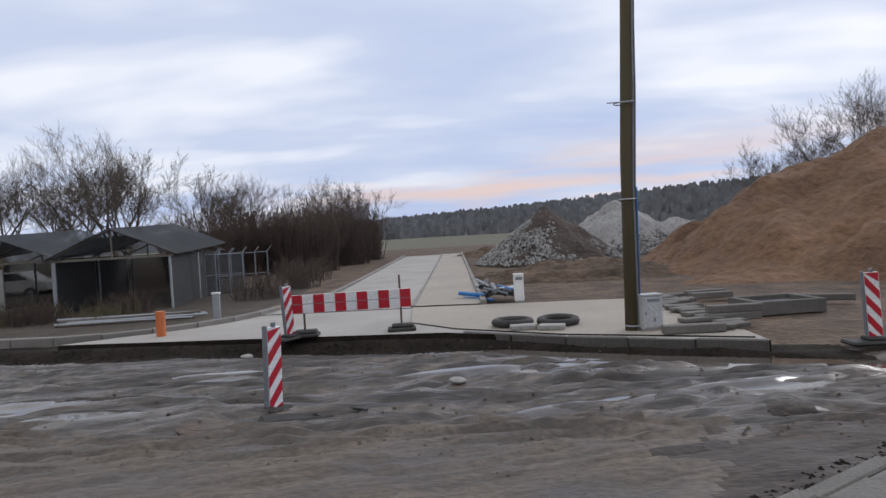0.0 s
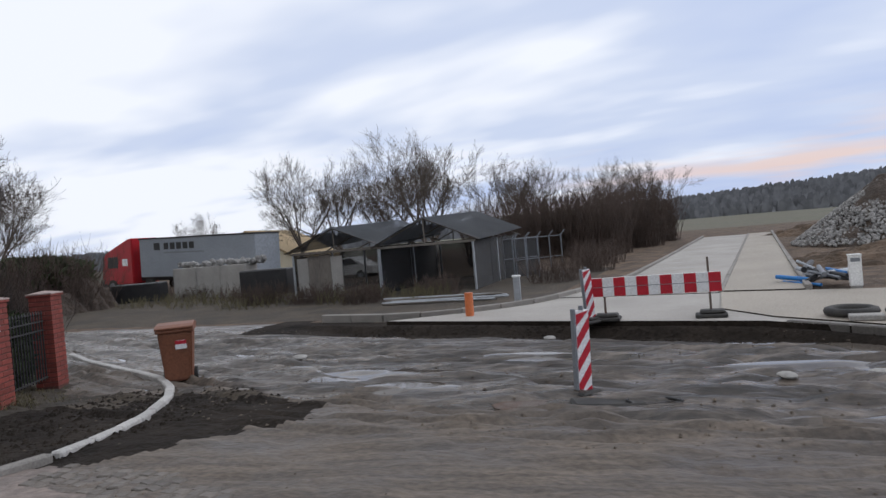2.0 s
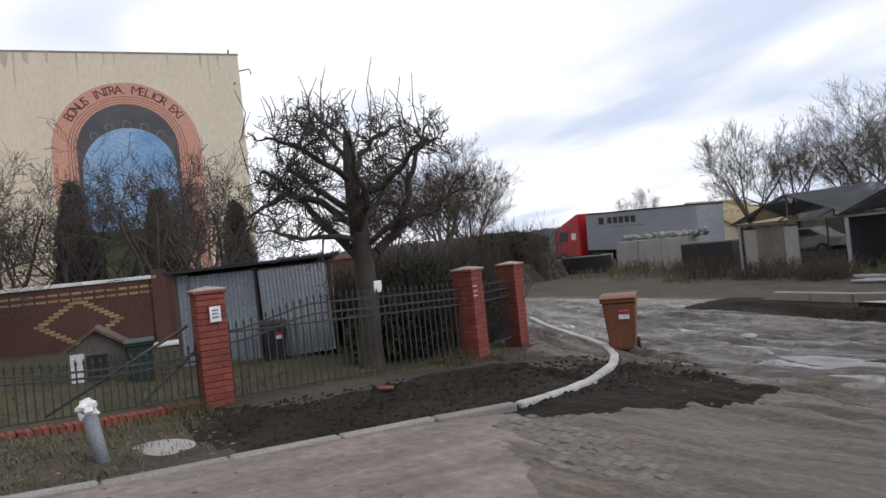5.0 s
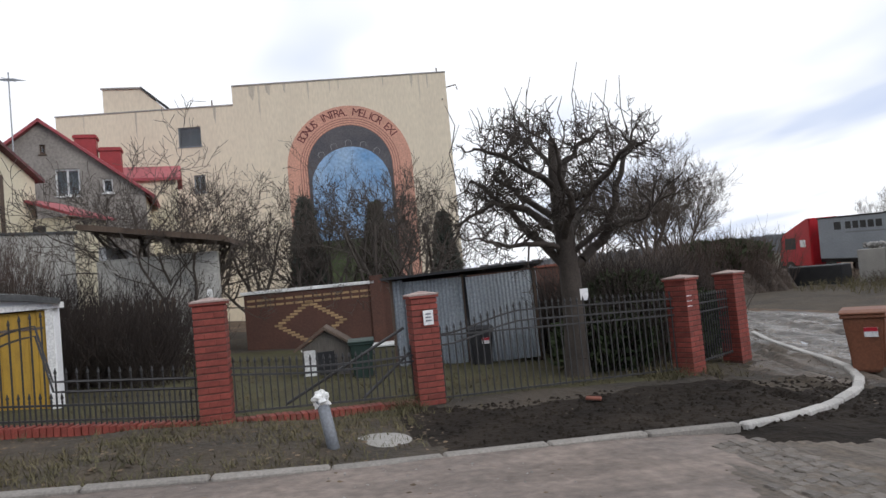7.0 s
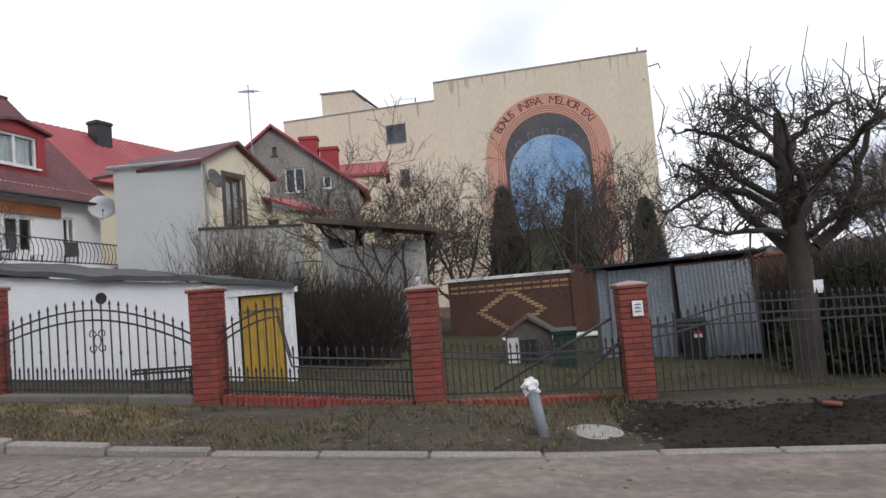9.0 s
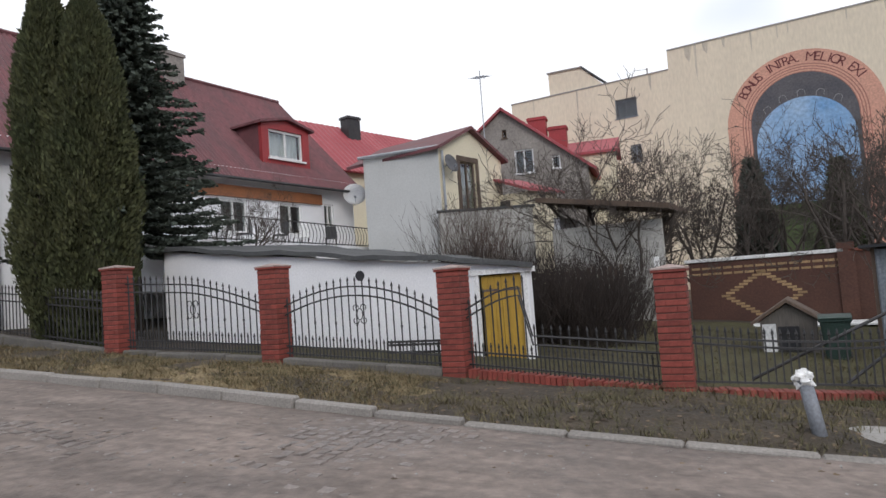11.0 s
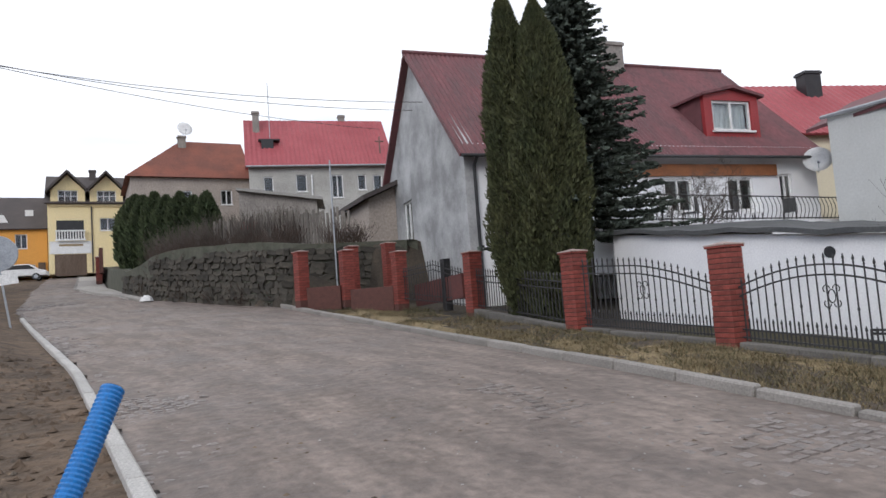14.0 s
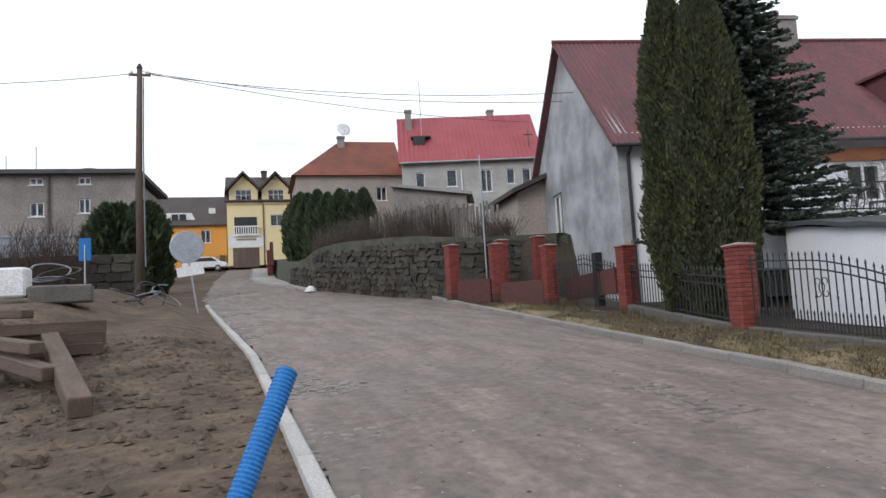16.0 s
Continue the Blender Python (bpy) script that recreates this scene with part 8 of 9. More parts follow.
# old apple tree behind the sliding gate
def apple_tree(m, label):
    r = random.Random(12)
    t = thing("tree", m, label, "tree")
    tk = Twigs()
    lead = [Vector(p) for p in ((0, 0, -0.2), (0.02, 0.0, 0.35), (0.06, 0.03, 1.1), (0.05, 0.0, 1.95), (0.0, -0.05, 2.7), (-0.04, 0.02, 3.4), (-0.02, 0.0, 4.1))]
    tk.limb(lead[:2], 0.27, 0.2, 12)
    tk.limb(lead[1:5], 0.2, 0.155, 12)
    part("trunk", tk.mesh("trunk", M_APPLE), None, t)
    cr = Twigs()
    cr.limb(lead[4:], 0.155, 0.06, 8)
    limbs = [
        ((0.10, 0, 1.85), (0.75, 0.1, 2.3), (1.05, 0.1, 3.2), (1.35, 0.0, 3.95), 0.10),
        ((-0.05, 0, 2.5), (-0.6, -0.2, 2.95), (-1.15, -0.2, 3.05), (-1.75, -0.1, 2.75), 0.075),
        ((-0.05, 0, 1.95), (-0.5, 0.3, 2.55), (-0.95, 0.4, 3.1), (-1.45, 0.3, 3.55), 0.085),
        ((0.0, 0, 3.2), (-0.5, -0.3, 3.5), (-0.95, -0.3, 3.8), (-1.4, -0.2, 4.0), 0.065),
        ((0.0, 0, 3.3), (0.3, 0.4, 3.8), (0.6, 0.5, 4.05), (1.1, 0.4, 4.25), 0.06),
        ((0.05, 0, 2.4), (0.5, 0.6, 2.8), (0.8, 1.1, 3.2), (1.0, 1.5, 3.6), 0.08),
        ((0.0, 0, 2.3), (0.1, -0.6, 2.8), (-0.2, -1.1, 3.3), (-0.3, -1.5, 3.7), 0.08),
        ((0.05, 0, 2.9), (0.6, -0.5, 3.2), (0.9, -0.9, 3.6), (1.2, -1.1, 3.7), 0.07),
        ((0.0, 0, 2.7), (-0.4, 0.7, 3.1), (-0.7, 1.2, 3.5), (-0.9, 1.6, 3.8), 0.07),
        ((0.08, 0, 2.1), (0.6, -0.3, 2.5), (1.2, -0.4, 2.55), (1.7, -0.4, 2.9), 0.06),
        ((-0.05, 0, 2.2), (-0.6, -0.5, 2.35), (-1.1, -0.8, 2.3), (-1.5, -0.9, 2.45), 0.055),
        ((0.0, 0, 3.5), (-0.2, 0.2, 3.9), (-0.5, 0.3, 4.2), (-0.8, 0.2, 4.35), 0.05)]
    tips = []
    for *ps, rad in limbs:
        pts = []
        P = [Vector(p) for p in ps]
        for i in range(3):
            for k in range(3):
                q = P[i].lerp(P[i + 1], k / 3)
                pts.append(q + Vector((r.uniform(-.05, .05), r.uniform(-.05, .05), r.uniform(-.05, .05))) * (0 if i + k == 0 else 1))
        pts.append(P[3])
        for i in range(len(pts) - 1):
            cr.limb(pts[i:i + 2], rad * (1 - 0.075 * i), rad * (1 - 0.075 * (i + 1)), 7)
        for k in range(18):
            f = r.uniform(0.25, 1.0) * (len(pts) - 1.001)
            i = int(f)
            p = pts[i].lerp(pts[i + 1], f - i)
            d = Vector((r.uniform(-1, 1), r.uniform(-1, 1), r.uniform(-0.45, 1.0))).normalized()
            grow(cr, r, p, d, r.uniform(0.35, 0.72), 0.019 * r.uniform(0.7, 1.2), 2, 0.5, 0.03, 5, 1.0, 0.52, 0.0055)
            tips.append(p + d * 0.4)
    part("crown", cr.mesh("crown", M_APPLE), None, t)
    sp = Twigs()
    for p in tips:
        if p.z > 3.5 and r.random() < 0.6:
            for j in range(1):
                L = r.uniform(0.3, 0.6) if r.random() < 0.7 else r.uniform(0.7, 1.15)
                q = p + Vector((r.uniform(-.15, .15), r.uniform(-.15, .15), 0))
                sp.limb([q, q + Vector((r.uniform(-.1, .1), r.uniform(-.1, .1), L * 0.5)), q + Vector((r.uniform(-.2, .2), r.uniform(-.2, .2), L))], 0.013, 0.006, 3)
    part("upper_crown", sp.mesh("upper_crown", M_APPLE), None, t, "upright thin shoots")


apple_tree(pose(-10.86, 4.40, -0.25, 0, 0, 80), "old bare apple tree with gnarled dark limbs and upright shoots")

# far tree models, copied along the field edge
far_models = []
for s in range(4):
    far_models.append(bare_tree(30 + s, 9.2, M_FARBARK, "tall bare winter tree at the field edge", "tree", "bare trees", 0.22, 0.17, 5, 5, 5, 0.68, 0.12, 0.24, 0.007, 0.36))
SPOTS = [(-17.5, 52.0, 0.95), (-22.5, 47.5, 1.08), (-26.0, 49.0, 1.0), (-20.0, 43.5, 0.85), (-29.0, 45.0, 0.98), (-31.5, 43.2, 1.0), (-29.5, 52, 0.85), (-14.5, 50, 0.72), (-43.0, 26.0, 1.05), (-45.5, 25.0, 1.0), (-41.0, 23.0, 1.1), (-46.5, 28.5, 0.9), (-49.0, 21.5, 1.0), (-60, 62, 0.75), (-40, 18.5, 0.9), (-9.5, 62, 0.75), (-12.0, 66, 0.8), (-7.5, 70, 0.8), (26.5, 44, 0.9), (29.5, 42, 1.05), (33, 41, 1.15), (36.5, 38, 1.1), (24, 47, 0.75)]
for i, (x, y, s) in enumerate(SPOTS):
    m = pose(x, y, lz(x, y), 0, 0, 67 * i) @ Matrix.Scale(s, 4)
    if i < 4:
        far_models[i].matrix_basis = m
    else:
        o = copy_thing(far_models[i % 4], pose(x, y, lz(x, y), 0, 0, 67 * i))
        o.scale = (s, s, s)


def thicket(name, spots, h, n, material, label, seed, spread=0.35, rad=0.012, sides=3):
    """Many thin stems with side twigs over a list of (x, y, radius)."""
    r = random.Random(seed)
    tw = Twigs()
    for x, y, q in spots:
        for i in range(n):
            a, s = r.uniform(0, 2 * pi), q * sqrt(r.random())
            px, py = x + s * cos(a), y + s * sin(a)
            p = Vector((px, py, lz(px, py) - 0.05))
            L = h * r.uniform(0.5, 1.1)
            d = Vector((r.uniform(-spread, spread), r.uniform(-spread, spread), 1)).normalized()
            pts = [p]
            for k in range(4):
                d = (d + Vector((r.uniform(-.2, .2), r.uniform(-.2, .2), 0.05))).normalized()
                pts.append(pts[-1] + d * L / 4)
            tw.limb(pts, rad, rad * 0.4, sides)
            for k in range(5):
                f = r.randint(1, 3)
                b_ = pts[f].lerp(pts[f + 1], r.random())
                e = (d + Vector((r.uniform(-1, 1), r.uniform(-1, 1), r.uniform(-.2, .6)))).normalized()
                l2 = L * r.uniform(0.12, 0.32)
                tw.limb([b_, b_ + e * l2 * 0.5, b_ + (e + Vector((0, 0, .25))).normalized() * l2], rad * 0.55, rad * 0.3, 3)
    ob = new(name, tw.mesh(name, material))
    return tagged(ob, label, "bush", "", "stuff")


thicket("brushwood", [(-7.6, 40, 1.8), (-9.6, 43, 2.2), (-6.4, 46, 1.8), (-11.5, 41, 2.0), (-8.4, 50, 2.2), (-5.6, 52, 1.6), (-12.5, 46, 2.0), (-13.5, 38, 1.8)], 3.8, 330, M_TWIG, "dense red-brown bare brushwood along the side street", 1, 0.3, 0.022)
thicket("brushwood", [(-6.4, 24, 1.0), (-5.8, 28, 0.9), (-6.2, 32, 1.2), (-7.5, 36, 1.2)], 1.1, 130, M_TWIG, "low brown weeds beside the side street", 2, 0.5, 0.012)
thicket("garden_shrub", [(-15.0, -5.3, 1.1), (-14.0, -3.2, 0.9), (-16.5, -3.5, 1.3), (-16.0, -7.0, 1.2), (-15.6, -4.2, 1.2), (-13.6, -4.6, 0.8)], 2.0, 300, M_DARKTWIG, "tangled dark bare shrubs in the garden", 3, 0.95, 0.009)
thicket("garden_shrub", [(-17.9, -7.6, 0.8), (-17.2, -6.6, 0.7)], 3.2, 170, M_TWIG, "red-brown bare shrub before the grey terrace wall", 4, 0.3, 0.009)
thicket("garden_shrub", [(-11.6, 5.6, 0.8), (-12.6, 6.5, 0.9), (-13.5, 8.0, 1.0), (-14.5, 6.2, 1.2)], 1.75, 330, M_DARKTWIG, "dark bare shrubs behind the sliding gate", 5, 0.5, 0.009)
thicket("brushwood", [(-30, 17, 2.2), (-27, 13.5, 2.0), (-36, 20, 3), (-33, 15, 3), (-41, 24, 3)], 2.6, 170, M_FARBARK, "grey-brown scrub on the far bank", 6, 0.5, 0.02)
thicket("dry_weeds", [(-21, 22, 2.0), (-17, 20.3, 1.6), (-13, 20.5, 1.4), (-25, 23, 2.0), (-10, 20.0, 1.0)], 0.5, 170, M_GRASS, "dry weeds along the sheds", 7, 0.6, 0.012)
thicket("brushwood", [(-4.6, -33.5, 0.9), (-4.0, -36.5, 0.9), (-5.4, -31, 0.8), (-6.6, -29, 0.8), (-8, -28, 0.9)], 1.7, 200, M_FARBARK, "grey bare bushes on top of the bank", 8, 0.4, 0.012)
thicket("brushwood", [(7.5, -25, 1.4), (6.0, -24.2, 0.9), (9.5, -25, 1.5)], 2.0, 170, M_TWIG, "brown bare bushes behind the building site", 9, 0.4, 0.012)
thicket("brushwood", [(-14.5, 20.4, 1.0), (-9.8, 20.8, 0.8), (-20, 23.5, 1.6), (-24, 25.5, 1.8), (-12, 19.6, 0.8), (-17.5, 21.0, 0.9), (-28, 27, 2.0)], 0.75, 170, M_TWIG, "low brown weeds before the sheds", 10, 0.8, 0.012)
thicket("brushwood", [(-6.9, -25.0, 0.7), (-5.9, -26.6, 0.7), (-5.2, -28.4, 0.7), (-4.4, -30.2, 0.7), (-3.8, -32.2, 0.7), (-3.2, -34.4, 0.7), (-9.0, -24.0, 0.8)], 1.0, 200, M_TWIG, "brown tangled growth over the rubble wall", 11, 1.1, 0.009)

thicket("brushwood", [(-29.5, 18.5, 1.6), (-30.5, 20.5, 1.8), (-29.0, 21.5, 1.6), (-32.0, 22.5, 1.8), (-28.6, 17.4, 1.2)], 2.9, 220, M_TWIG, "dense brown scrub over an earth mound", 14, 0.6, 0.014)
thicket("garden_shrub", [(-13.0, 6.6, 0.9), (-15.2, 6.6, 1.2), (-16.4, 5.6, 1.2), (-14.0, 7.4, 0.9), (-12.6, 6.2, 0.7)], 2.0, 240, M_DARKTWIG, "dark tangled shrubs deep in the garden", 15, 0.8, 0.011)

# bare fruit trees in the garden
for i, (x, y, s) in enumerate(((-22.5, -4.6, 0.98), (-25.5, 4.6, 0.88), (-24.5, -1.5, 0.8), (-26, 1.5, 0.85), (-23.5, 0.3, 0.74), (-22.8, 3.7, 0.78), (-29, -4.0, 0.98), (-15.5, -13.2, 0.42), (-22, 2.4, 0.8), (-20.6, -3.2, 0.75))):
    t = bare_tree(60 + i, 7.2, M_GARDENBARK, "bare garden fruit tree with fine twigs", "tree", "garden fruit trees", 0.18, 0.15, 5, 6, 4, 0.8, 0.08, 0.25, 0.008, 0.55)
    t.matrix_basis = pose(x, y, 2.2 if i == 7 else 0, 0, 0, 50 * i)
    t.scale = (s, s, s)


def evergreen(name, m, h, rad, n, material, label, seed, profile, droop=-0.2, size=0.16, group="", flat=0.5):
    """Trunk and a crown of many small sprays set along a cone-like profile."""
    r = random.Random(seed)
    t = thing(name, m, label, "tree", group)
    part("trunk", tube([(0, 0, -0.3), (0, 0, h * 0.5), (0, 0, h * 0.97)], [0.14, 0.09, 0.02], 8), M_BARK, t)
    vs, fs = [], []
    ph = r.uniform(0, 6)
    for i in range(n):
        f = r.random() ** 0.85
        z = h * f
        a = r.uniform(0, 2 * pi)
        lump = 1 + 0.13 * sin(3 * a + z * 1.9 + ph) + 0.10 * sin(7 * a - z * 3.1) + 0.06 * sin(13 * a + z * 9.0) + r.uniform(-0.12, 0.14)
        R = rad * profile(f) * lump * (1 - 0.35 * r.random() ** 3)
        p = Vector((R * cos(a), R * sin(a), z))
        o = Vector((cos(a), sin(a), 0))
        d = (o * r.uniform(0.3, 1.0) + Vector((r.uniform(-.4, .4), r.uniform(-.4, .4), droop + r.uniform(-.3, .5)))).normalized()
        s = size * r.uniform(0.6, 1.4)
        w = d.cross(Vector((r.uniform(-1, 1), r.uniform(-1, 1), r.uniform(-1, 1)))).normalized() * s * flat
        k = len(vs)
        vs += [tuple(p - d * s * 0.5), tuple(p + w * 0.6), tuple(p + d * s), tuple(p - w * 0.6)]
        fs.append((k, k + 1, k + 2, k + 3))
    me = bpy.data.meshes.new("crown")
    me.from_pydata(vs, [], fs)
    me.materials.append(material)
    part("crown", me, None, t)
    # dark heart added for the shade of the dense middle, so that no daylight shows through
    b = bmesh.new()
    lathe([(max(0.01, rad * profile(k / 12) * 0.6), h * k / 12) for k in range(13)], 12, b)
    part("shade_heart", b, M_BARK, t)
    return t


col = lambda f: min(1, 0.55 + 2.2 * f) * max(0.02, 1 - f ** 4.2) if f > 0.02 else 0.6
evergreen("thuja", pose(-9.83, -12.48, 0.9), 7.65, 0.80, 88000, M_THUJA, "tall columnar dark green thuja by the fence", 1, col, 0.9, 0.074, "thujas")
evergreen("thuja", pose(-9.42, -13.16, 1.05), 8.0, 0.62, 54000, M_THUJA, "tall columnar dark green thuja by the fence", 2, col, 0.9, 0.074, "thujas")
def spruce(m, h, reach, label, seed):
    """Whorls of drooping branches with needle sprays along them."""
    r = random.Random(seed)
    t = thing("spruce", m, label, "tree")
    part("trunk", tube([(0, 0, -0.3), (0, 0, h * 0.5), (0, 0, h)], [0.16, 0.1, 0.015], 8), M_BARK, t)
    vs, fs = [], []
    z = 2.0
    while z < h - 0.1:
        f = z / h
        L0 = reach * (1 - f) ** 1.1 + 0.1
        for k in range(13):
            a = 2 * pi * (k + r.uniform(-.4, .4)) / 13 + z * 2.1
            L = L0 * r.uniform(0.6, 1.15)
            n_ = max(6, int(L * 40))
            for i in range(n_):
                u = (i + r.random()) / n_
                if u < 0.12:
                    continue
                p = Vector((cos(a) * L * u, sin(a) * L * u, z - 0.32 * L * u + 0.22 * L * u * u + r.uniform(-.05, .03)))
                for sd in (-1, 1):
                    d = Vector((cos(a + sd * r.uniform(0.3, 1.2)), sin(a + sd * r.uniform(0.3, 1.2)), r.uniform(-0.5, 0.25))).normalized()
                    s_ = r.uniform(0.09, 0.2) * (1.15 - 0.5 * u)
                    w = d.cross(Vector((r.uniform(-1, 1), r.uniform(-1, 1), r.uniform(-.5, .5)))).normalized() * 0.042
                    q = len(vs)
                    vs += [tuple(p - w), tuple(p + w), tuple(p + d * s_ + w * 0.5), tuple(p + d * s_ * 1.15 - w * 0.4)]
                    fs.append((q, q + 1, q + 2, q + 3))
        z += 0.2 + 0.1 * (1 - f)
    me = bpy.data.meshes.new("needle_branches")
    me.from_pydata(vs, [], fs)
    me.materials.append(M_SPRUCE)
    part("crown", me, None, t)
    return t


spruce(pose(-11.7, -13.5, 1.1), 10.4, 3.15, "ragged blue-black spruce behind the thujas", 3)
cone2 = lambda f: (1 - f) ** 0.75 + 0.02
for i, (x, y, h, q) in enumerate(((-29, 0.3, 5.6, 0.85), (-32, 3.6, 5.6, 0.95), (-32, 6.9, 4.9, 0.8))):
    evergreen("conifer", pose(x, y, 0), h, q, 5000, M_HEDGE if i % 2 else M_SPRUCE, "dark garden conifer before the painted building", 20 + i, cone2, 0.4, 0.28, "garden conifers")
blob = lambda f: min(1.0, 0.75 + f) * (1 - max(0, f - 0.55) ** 2 * 3.6)
for i, (x, y, h, q) in enumerate(((-2.75, -44.6, 4.3, 0.85), (-2.95, -43.2, 4.4, 0.85), (-3.3, -41.8, 4.2, 0.85), (-3.8, -40.6, 4.3, 0.8), (-4.3, -39.5, 4.0, 0.8), (-4.9, -38.6, 4.1, 0.75), (-5.5, -37.9, 3.8, 0.75), (-6.1, -37.3, 3.9, 0.7))):
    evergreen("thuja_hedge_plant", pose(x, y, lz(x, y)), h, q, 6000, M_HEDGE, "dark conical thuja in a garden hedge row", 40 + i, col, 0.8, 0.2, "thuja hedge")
for i, (x, y, h, q) in enumerate(((5.4, -30.0, 3.9, 1.0), (4.9, -34.0, 4.3, 1.1))):
    evergreen("evergreen_bush", pose(x, y, lz(x, y)), h, q, 7000, M_HEDGE, "dark evergreen bush behind the utility pole", 60 + i, blob, 0.5, 0.24, "evergreen bushes")
evergreen("laurel_bush", pose(-11.6, 5.3, -0.3), 1.1, 0.8, 2200, M_HEDGE, "green leafy bush behind the gate", 70, blob, 0.2, 0.13)
evergreen("laurel_bush", pose(-12.3, 6.1, -0.3), 1.7, 1.0, 4200, M_HEDGE, "green leafy bush behind the gate", 73, blob, 0.2, 0.14)
evergreen("laurel_bush", pose(-12.2, 6.9, -0.3), 1.5, 0.9, 3600, M_HEDGE, "green leafy bush behind the gate", 74, blob, 0.2, 0.14)
evergreen("ivy_bush", pose(-31.6, 21.2, 0.6), 1.7, 2.4, 6000, M_HEDGE, "olive green bush on the far bank", 71, blob, 0.3, 0.3)
evergreen("ivy_bush", pose(-23.5, 11.5, -0.6), 1.9, 1.5, 5000, M_HEDGE, "olive green bush behind the gate", 72, blob, 0.3, 0.24)

# tufts of winter grass on verge, lawn and fence foot
def tufts(name, areas, label, seed, h=0.09, material=M_GRASS):
    r = random.Random(seed)
    vs, fs = [], []
    for x0, x1, y0, y1, n in areas:
        for i in range(n):
            x, y = r.uniform(x0, x1), r.uniform(y0, y1)
            if float(vnoise(np.array([x * 1.1]), np.array([y * 1.1]), 17)[0]) < r.uniform(-0.6, 0.5):
                continue
            z = lz(x, y)
            for k in range(5):
                a, L = r.uniform(0, 6.3), h * r.uniform(0.5, 1.6)
                q = len(vs)
                dx, dy = cos(a), sin(a)
                bx, by = x + r.uniform(-.04, .04), y + r.uniform(-.04, .04)
                vs += [(bx - dy * .005, by + dx * .005, z - 0.01), (bx + dy * .005, by - dx * .005, z - 0.01), (bx + dx * L * 0.8, by + dy * L * 0.8, z + L * r.uniform(0.35, 1))]
                fs.append((q, q + 1, q + 2))
    me = bpy.data.meshes.new(name)
    me.from_pydata(vs, [], fs)
    me.materials.append(material)
    return tagged(new(name, me), label, "grass", "", "stuff")


tufts("grass", [(-8.9, -6.5, -12, 1.2, 5200), (-9.6, -6.5, -24, -12, 3200), (-18, -9.6, -3.5, 4.5, 4200), (-11.5, -9.5, 5, 7.6, 500), (-9.6, -8.6, 0.5, 2.2, 300)], "sparse dry winter grass on verge and lawn", 5)
tufts("grass", [(-9.2, -8.5, -20, -14, 500), (-9.4, -9.0, 1.0, 2.0, 160), (-10.4, -9.6, 5.2, 6.4, 160), (-9.3, -8.6, -1.6, -0.6, 100)], "long dry grass at the fence foot", 6, 0.22)

tufts("straw_grass", [(-8.6, -6.5, -13, -4, 5200), (-8.6, -6.6, -20, -13, 2200)], "flattened straw-coloured winter grass on the verge", 7, 0.075, M_STRAW)

# ---------------------------------------------------------------- far woods on the low hill
def woods(name, a0, a1, dist, base, top, n, seed, h):
    r = random.Random(seed)
    vs, fs = [], []
    k = 60
    for i in range(k + 1):
        a = radians(a0 + (a1 - a0) * i / k)
        for dd, z in ((dist, -2), (dist + 40, base(i / k) * 0.55), (dist + 90, base(i / k)), (dist + 260, base(i / k) - 6)):
            vs.append((-sin(a) * dd, cos(a) * dd, z))
    for i in range(k):
        for j in range(3):
            q = i * 4 + j
            fs.append((q, q + 1, q + 5, q + 4))
    for i in range(n):
        f = r.random()
        a = radians(a0 + (a1 - a0) * f)
        s = r.random()
        dd = dist + 110 * s
        z = np.interp(s, [0, 0.36, 0.82, 1], [-2, base(f) * 0.55, base(f), base(f)])
        x, y = -sin(a) * dd, cos(a) * dd
        hh = h * r.uniform(0.6, 1.25)
        w = h * r.uniform(0.12, 0.32)
        tx, ty = cos(a) * w, sin(a) * w
        q = len(vs)
        vs += [(x - tx * .3, y - ty * .3, z - 1), (x + tx * .3, y + ty * .3, z - 1), (x + tx, y + ty, z + hh * .6), (x + tx * .35, y + ty * .35, z + hh), (x - tx * .45, y - ty * .45, z + hh * .93), (x - tx, y - ty, z + hh * .5)]
        fs.append((q, q + 1, q + 2, q + 3, q + 4, q + 5))
    me = bpy.data.meshes.new(name)
    me.from_pydata(vs, [], fs)
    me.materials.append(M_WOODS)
    return tagged(new(name, me), "bare woods on a low far hill with blue-grey haze painted in", "woods", "", "stuff")


hill = lambda f: float(np.interp(f, [0, 0.35, 0.55, 0.7, 0.8, 0.9, 1], [3, 4, 6, 12, 17, 20, 20]))
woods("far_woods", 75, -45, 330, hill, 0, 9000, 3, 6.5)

# ---------------------------------------------------------------- small loose matter and paving pieces
def bits(name, n, seed, place, size, material, label, flat=0.5):
    """Small angular lumps or leaves strewn over the ground."""
    r = random.Random(seed)
    vs, fs = [], []
    for i in range(n):
        x, y, z = place(r)
        s = size * r.uniform(0.4, 1.6)
        a = r.uniform(0, 6.3)
        k = len(vs)
        for j in range(5):
            q = a + j * 1.2566
            vs.append((x + s * cos(q) * r.uniform(.6, 1.2), y + s * sin(q) * r.uniform(.6, 1.2), z + s * flat * r.uniform(-0.1, 0.35)))
        vs.append((x + r.uniform(-.2, .2) * s, y + r.uniform(-.2, .2) * s, z + s * flat * r.uniform(0.6, 1.3)))
        fs += [(k + j, k + (j + 1) % 5, k + 5) for j in range(5)]
    me = bpy.data.meshes.new(name)
    me.from_pydata(vs, [], fs)
    me.materials.append(material)
    return tagged(new(name, me), label, "litter", "", "stuff")


def on_land(x0, x1, y0, y1, ok=None):
    def f(r):
        while True:
            x, y = r.uniform(x0, x1), y0 + (y1 - y0) * r.random()
            if ok is None or ok(x, y, r):
                return x, y, lz(x, y) - 0.004
    return f


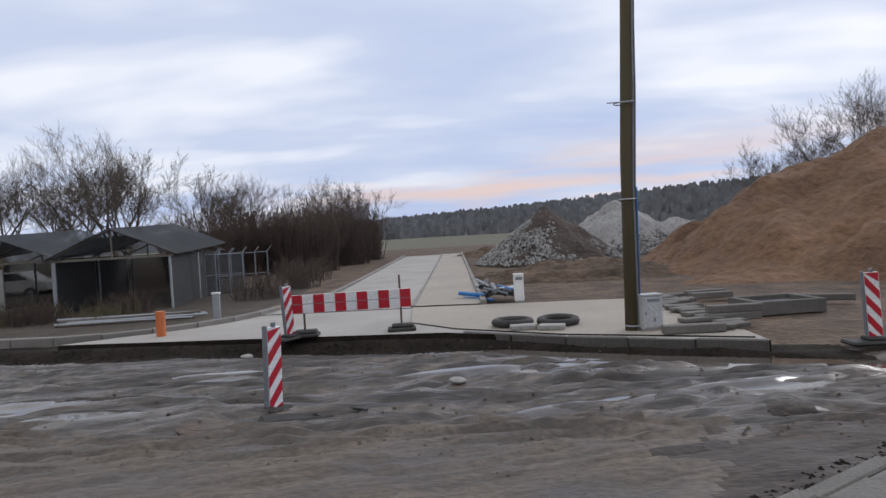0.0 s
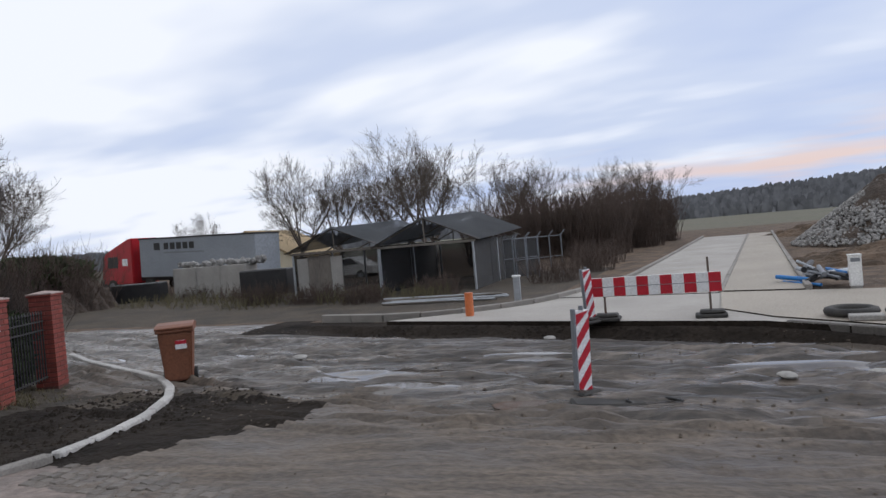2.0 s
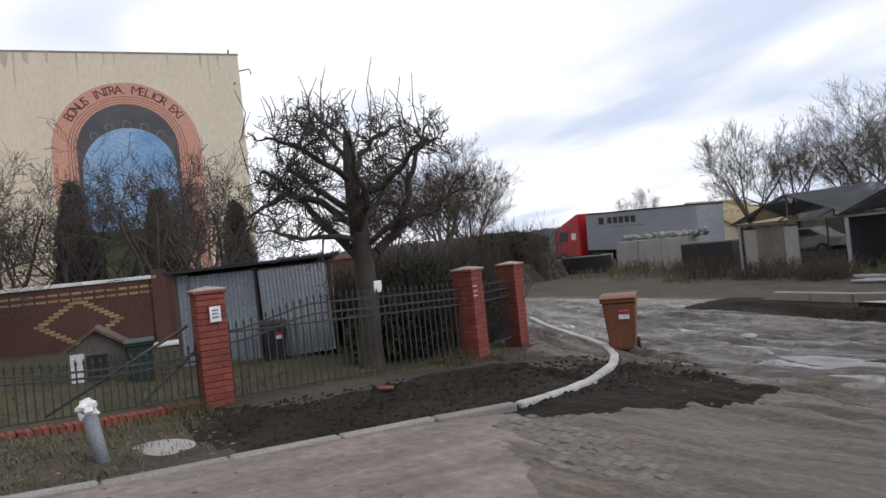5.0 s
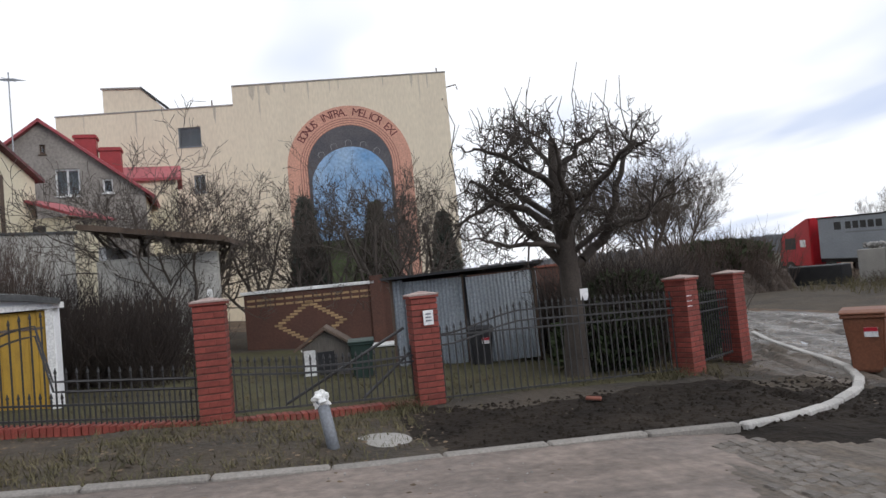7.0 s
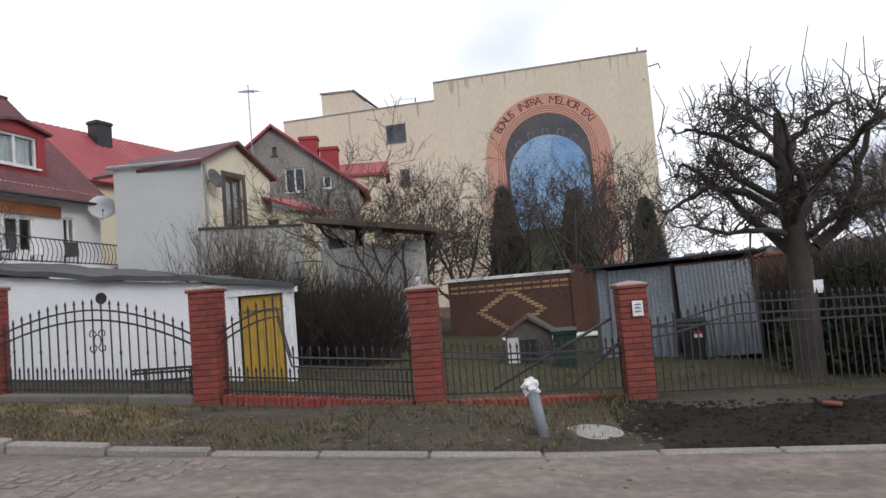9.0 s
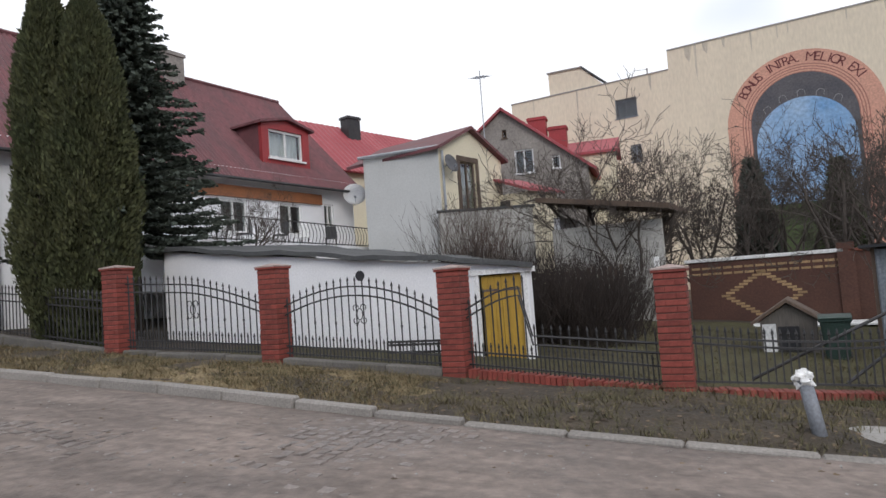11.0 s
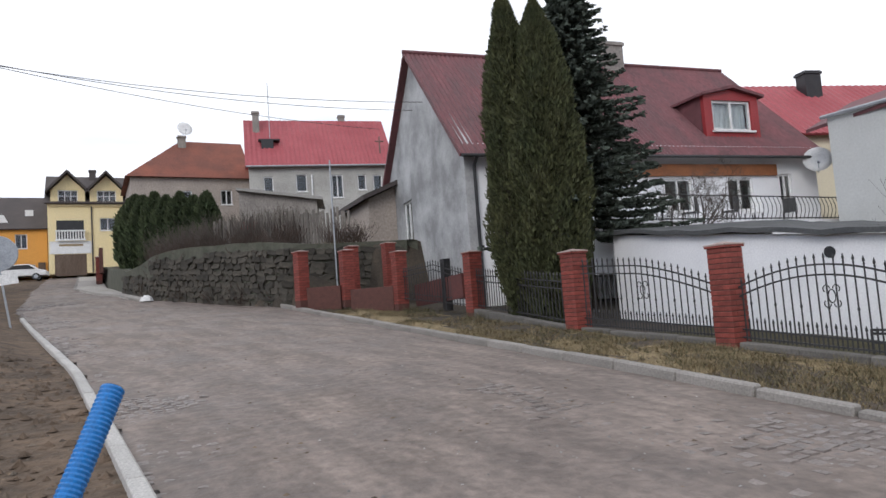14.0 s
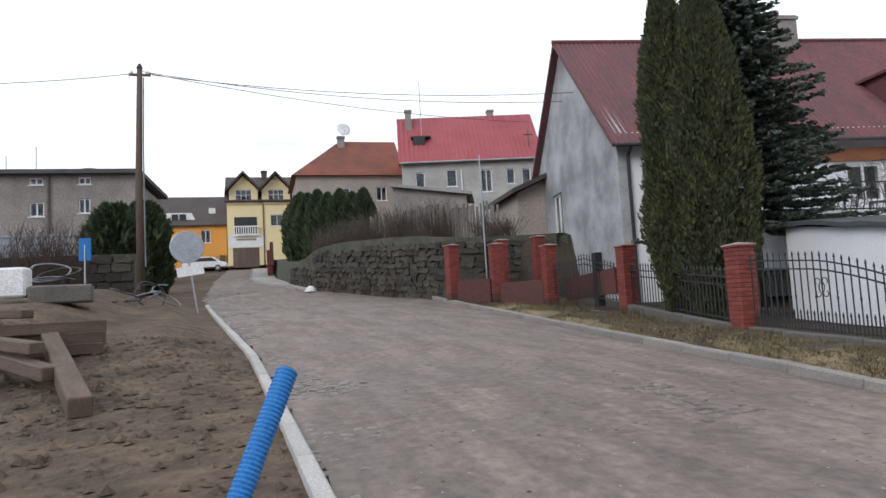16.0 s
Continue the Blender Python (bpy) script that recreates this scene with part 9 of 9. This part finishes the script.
def road_z(x, y):
    return float(road_h(np.array([x]), np.array([y]))[0])


def on_road(r):
    y = 2.0 - 24 * r.random() ** 1.4
    x = r.uniform(-6.2, float(np.interp(y, LX_Y, LX_X)) - 0.1)
    return x, y, road_z(x, y) - 0.002


def near_bed(x, y, r):
    return bed_edge(x) - y > 0.1 and abs(float(rut_across(np.array([x]), np.array([y]))[0])) < 3.5


bits("mud_clod", 3600, 1, on_land(-16, 11, 4.5, 14, near_bed), 0.019, M_CLOD, "small clods of churned mud", 0.8)
bits("mud_clod", 500, 2, on_land(-9, 8, 2.5, 8), 0.014, M_CLOD, "small clods of mud on trodden earth", 0.6)
bits("soil_clod", 1800, 3, on_land(-9, -6.3, 1.4, 7.6), 0.03, M_DARKSOIL, "dark lumps of soil", 0.8)
bits("soil_clod", 1500, 4, on_land(-9, 4.5, 10, 14, lambda x, y, r: 0.05 < bed_edge(x) - y < 1.3), 0.032, M_DARKSOIL, "dark lumps of soil in the trench", 0.8)
bits("dead_leaf", 1700, 5, on_land(-8.9, -6.5, -9, 1.4), 0.028, M_LEAF, "dead brown leaves on the verge", 0.35)
bits("dead_leaf", 420, 6, on_road, 0.02, M_LEAF, "dead leaves and crumbs of soil on the street", 0.4)
bits("gravel", 1500, 7, on_road, 0.011, M_RUBBLE, "fine gravel on the street", 0.7)
bits("gravel", 1400, 8, on_land(-0.9, 4.5, -16, -2, lambda x, y, r: x > float(np.interp(y, LX_Y, LX_X)) + 0.1), 0.03, M_CLOD, "lumps of bare soil on the site", 0.7)
bits("soil_clod", 1500, 12, on_land(-0.9, 4.5, -14, -1.5, lambda x, y, r: x > float(np.interp(y, LX_Y, LX_X)) + 0.12), 0.05, M_EARTH, "broken clods of brown earth on the site", 0.8)
bits("dead_leaf", 900, 13, on_land(-0.9, 4.0, -10, -1.5, lambda x, y, r: x > float(np.interp(y, LX_Y, LX_X)) + 0.12), 0.02, M_LEAF, "straw and dead leaves on the bare soil", 0.3)
bits("soil_clod", 900, 14, on_land(0.6, 4.2, 3.1, 5.6, lambda x, y, r: abs((y - 3.75) - 0.6 * (x - 1.9)) < 0.30 * r.random() + 0.05 and y > 3.2), 0.022, M_DARKSOIL, "dark gravelly soil along the corner paving", 0.6)
bits("gravel", 700, 9, on_land(-8, 4, 12.6, 16, lambda x, y, r: bed_edge(x) - y < -0.2), 0.03, M_RUBBLE, "grit spread on the new paving", 0.6)

# setts of the old street: worn blocks that show through the sand
r = random.Random(21)
vs, fs = [], []
near_setts = []
y = 1.2
row = 0
while y > -34:
    step = 0.135 if y > -16 else 0.2
    x = -6.22 + (row % 2) * 0.07
    right = float(np.interp(y, LX_Y, LX_X)) - 0.08
    while x < right:
        w = step * r.uniform(0.85, 1.25)
        yy = y + 0.13 * abs(sin(x * 1.15)) + r.uniform(-0.018, 0.018)
        cover = float(fbm(np.array([x * 0.45]), np.array([yy * 0.3]), 71, 3)[0])
        edge = max(0.0, 1.4 - (right - x)) * 0.5
        if cover + 1.5 * edge > 0.30 + 0.3 * smooth(-5, 0, yy) + r.uniform(-0.25, 0.25):
            top = float(street(yy)) + 0.035 + 0.02 * float(smooth(0, 2.4, min(x + 6.3, right + 0.08 - x))) + 0.008 * min(1.0, cover + edge + 0.3) + r.uniform(-0.010, 0.006)
            a, b_ = w * 0.43, step * 0.43
            t1, t2 = r.uniform(-.006, .006), r.uniform(-.006, .006)
            k = len(vs)
            cx, cy = x + w / 2, yy
            for sx, sy in ((-1, -1), (1, -1), (1, 1), (-1, 1)):
                vs.append((cx + sx * a, cy + sy * b_, top - 0.045))
            for sx, sy in ((-1, -1), (1, -1), (1, 1), (-1, 1)):
                vs.append((cx + sx * a * 0.86, cy + sy * b_ * 0.86, top - 0.006 + sx * t1 + sy * t2))
            vs.append((cx, cy, top + 0.004))
            for i in range(4):
                j = (i + 1) % 4
                fs.append((k + i, k + j, k + 4 + j, k + 4 + i))
                fs.append((k + 4 + i, k + 4 + j, k + 8))
        x += w
    y -= step
    row += 1
me = bpy.data.meshes.new("setts")
me.from_pydata(vs, [], fs)
me.materials.append(M_SETT)
st = new("sett_paving", me)
tagged(st, "worn granite setts showing through sand", "setts", "", "stuff")
# the torn-up patch of setts at the lower end of the street
patch = thing("sett_patch", I4, "torn-up patch of old granite setts at the road end", "paving", "", "structure")
variants = []
for k in range(4):
    q = box(-0.062, 0.062, -0.055, 0.055, -0.09, 0.02, 0.014)
    for v in q.verts:
        v.co += Vector((r.uniform(-.005, .005), r.uniform(-.005, .005), r.uniform(-.004, .006)))
    variants.append(to_mesh("sett", q, M_OLDSETT))
n = 0
for i in range(24):
    for j in range(26):
        x, y = -6.2 + i * 0.138 + (j % 2) * 0.06, 1.9 + j * 0.122
        q = fbm(np.array([x * 1.1]), np.array([y * 1.1]), 81, 3)[0] * 0.6 + max(0.9 - 1.3 * hypot((x + 5.4) * 0.8, y - 3.95), 0.7 - 1.3 * hypot((x + 4.0) * 0.7, (y - 3.55) * 1.4))
        if q < 0.25 or n >= 290 or r.random() < 0.15:
            continue
        n += 1
        part("sett", r.choice(variants), None, patch, m=pose(x + r.uniform(-.01, .01), y + r.uniform(-.01, .01), max(lz(x, y), road_z(x, y)) - 0.008 + r.uniform(-.009, .007), r.uniform(-4, 4), r.uniform(-4, 4), r.uniform(-12, 12)))
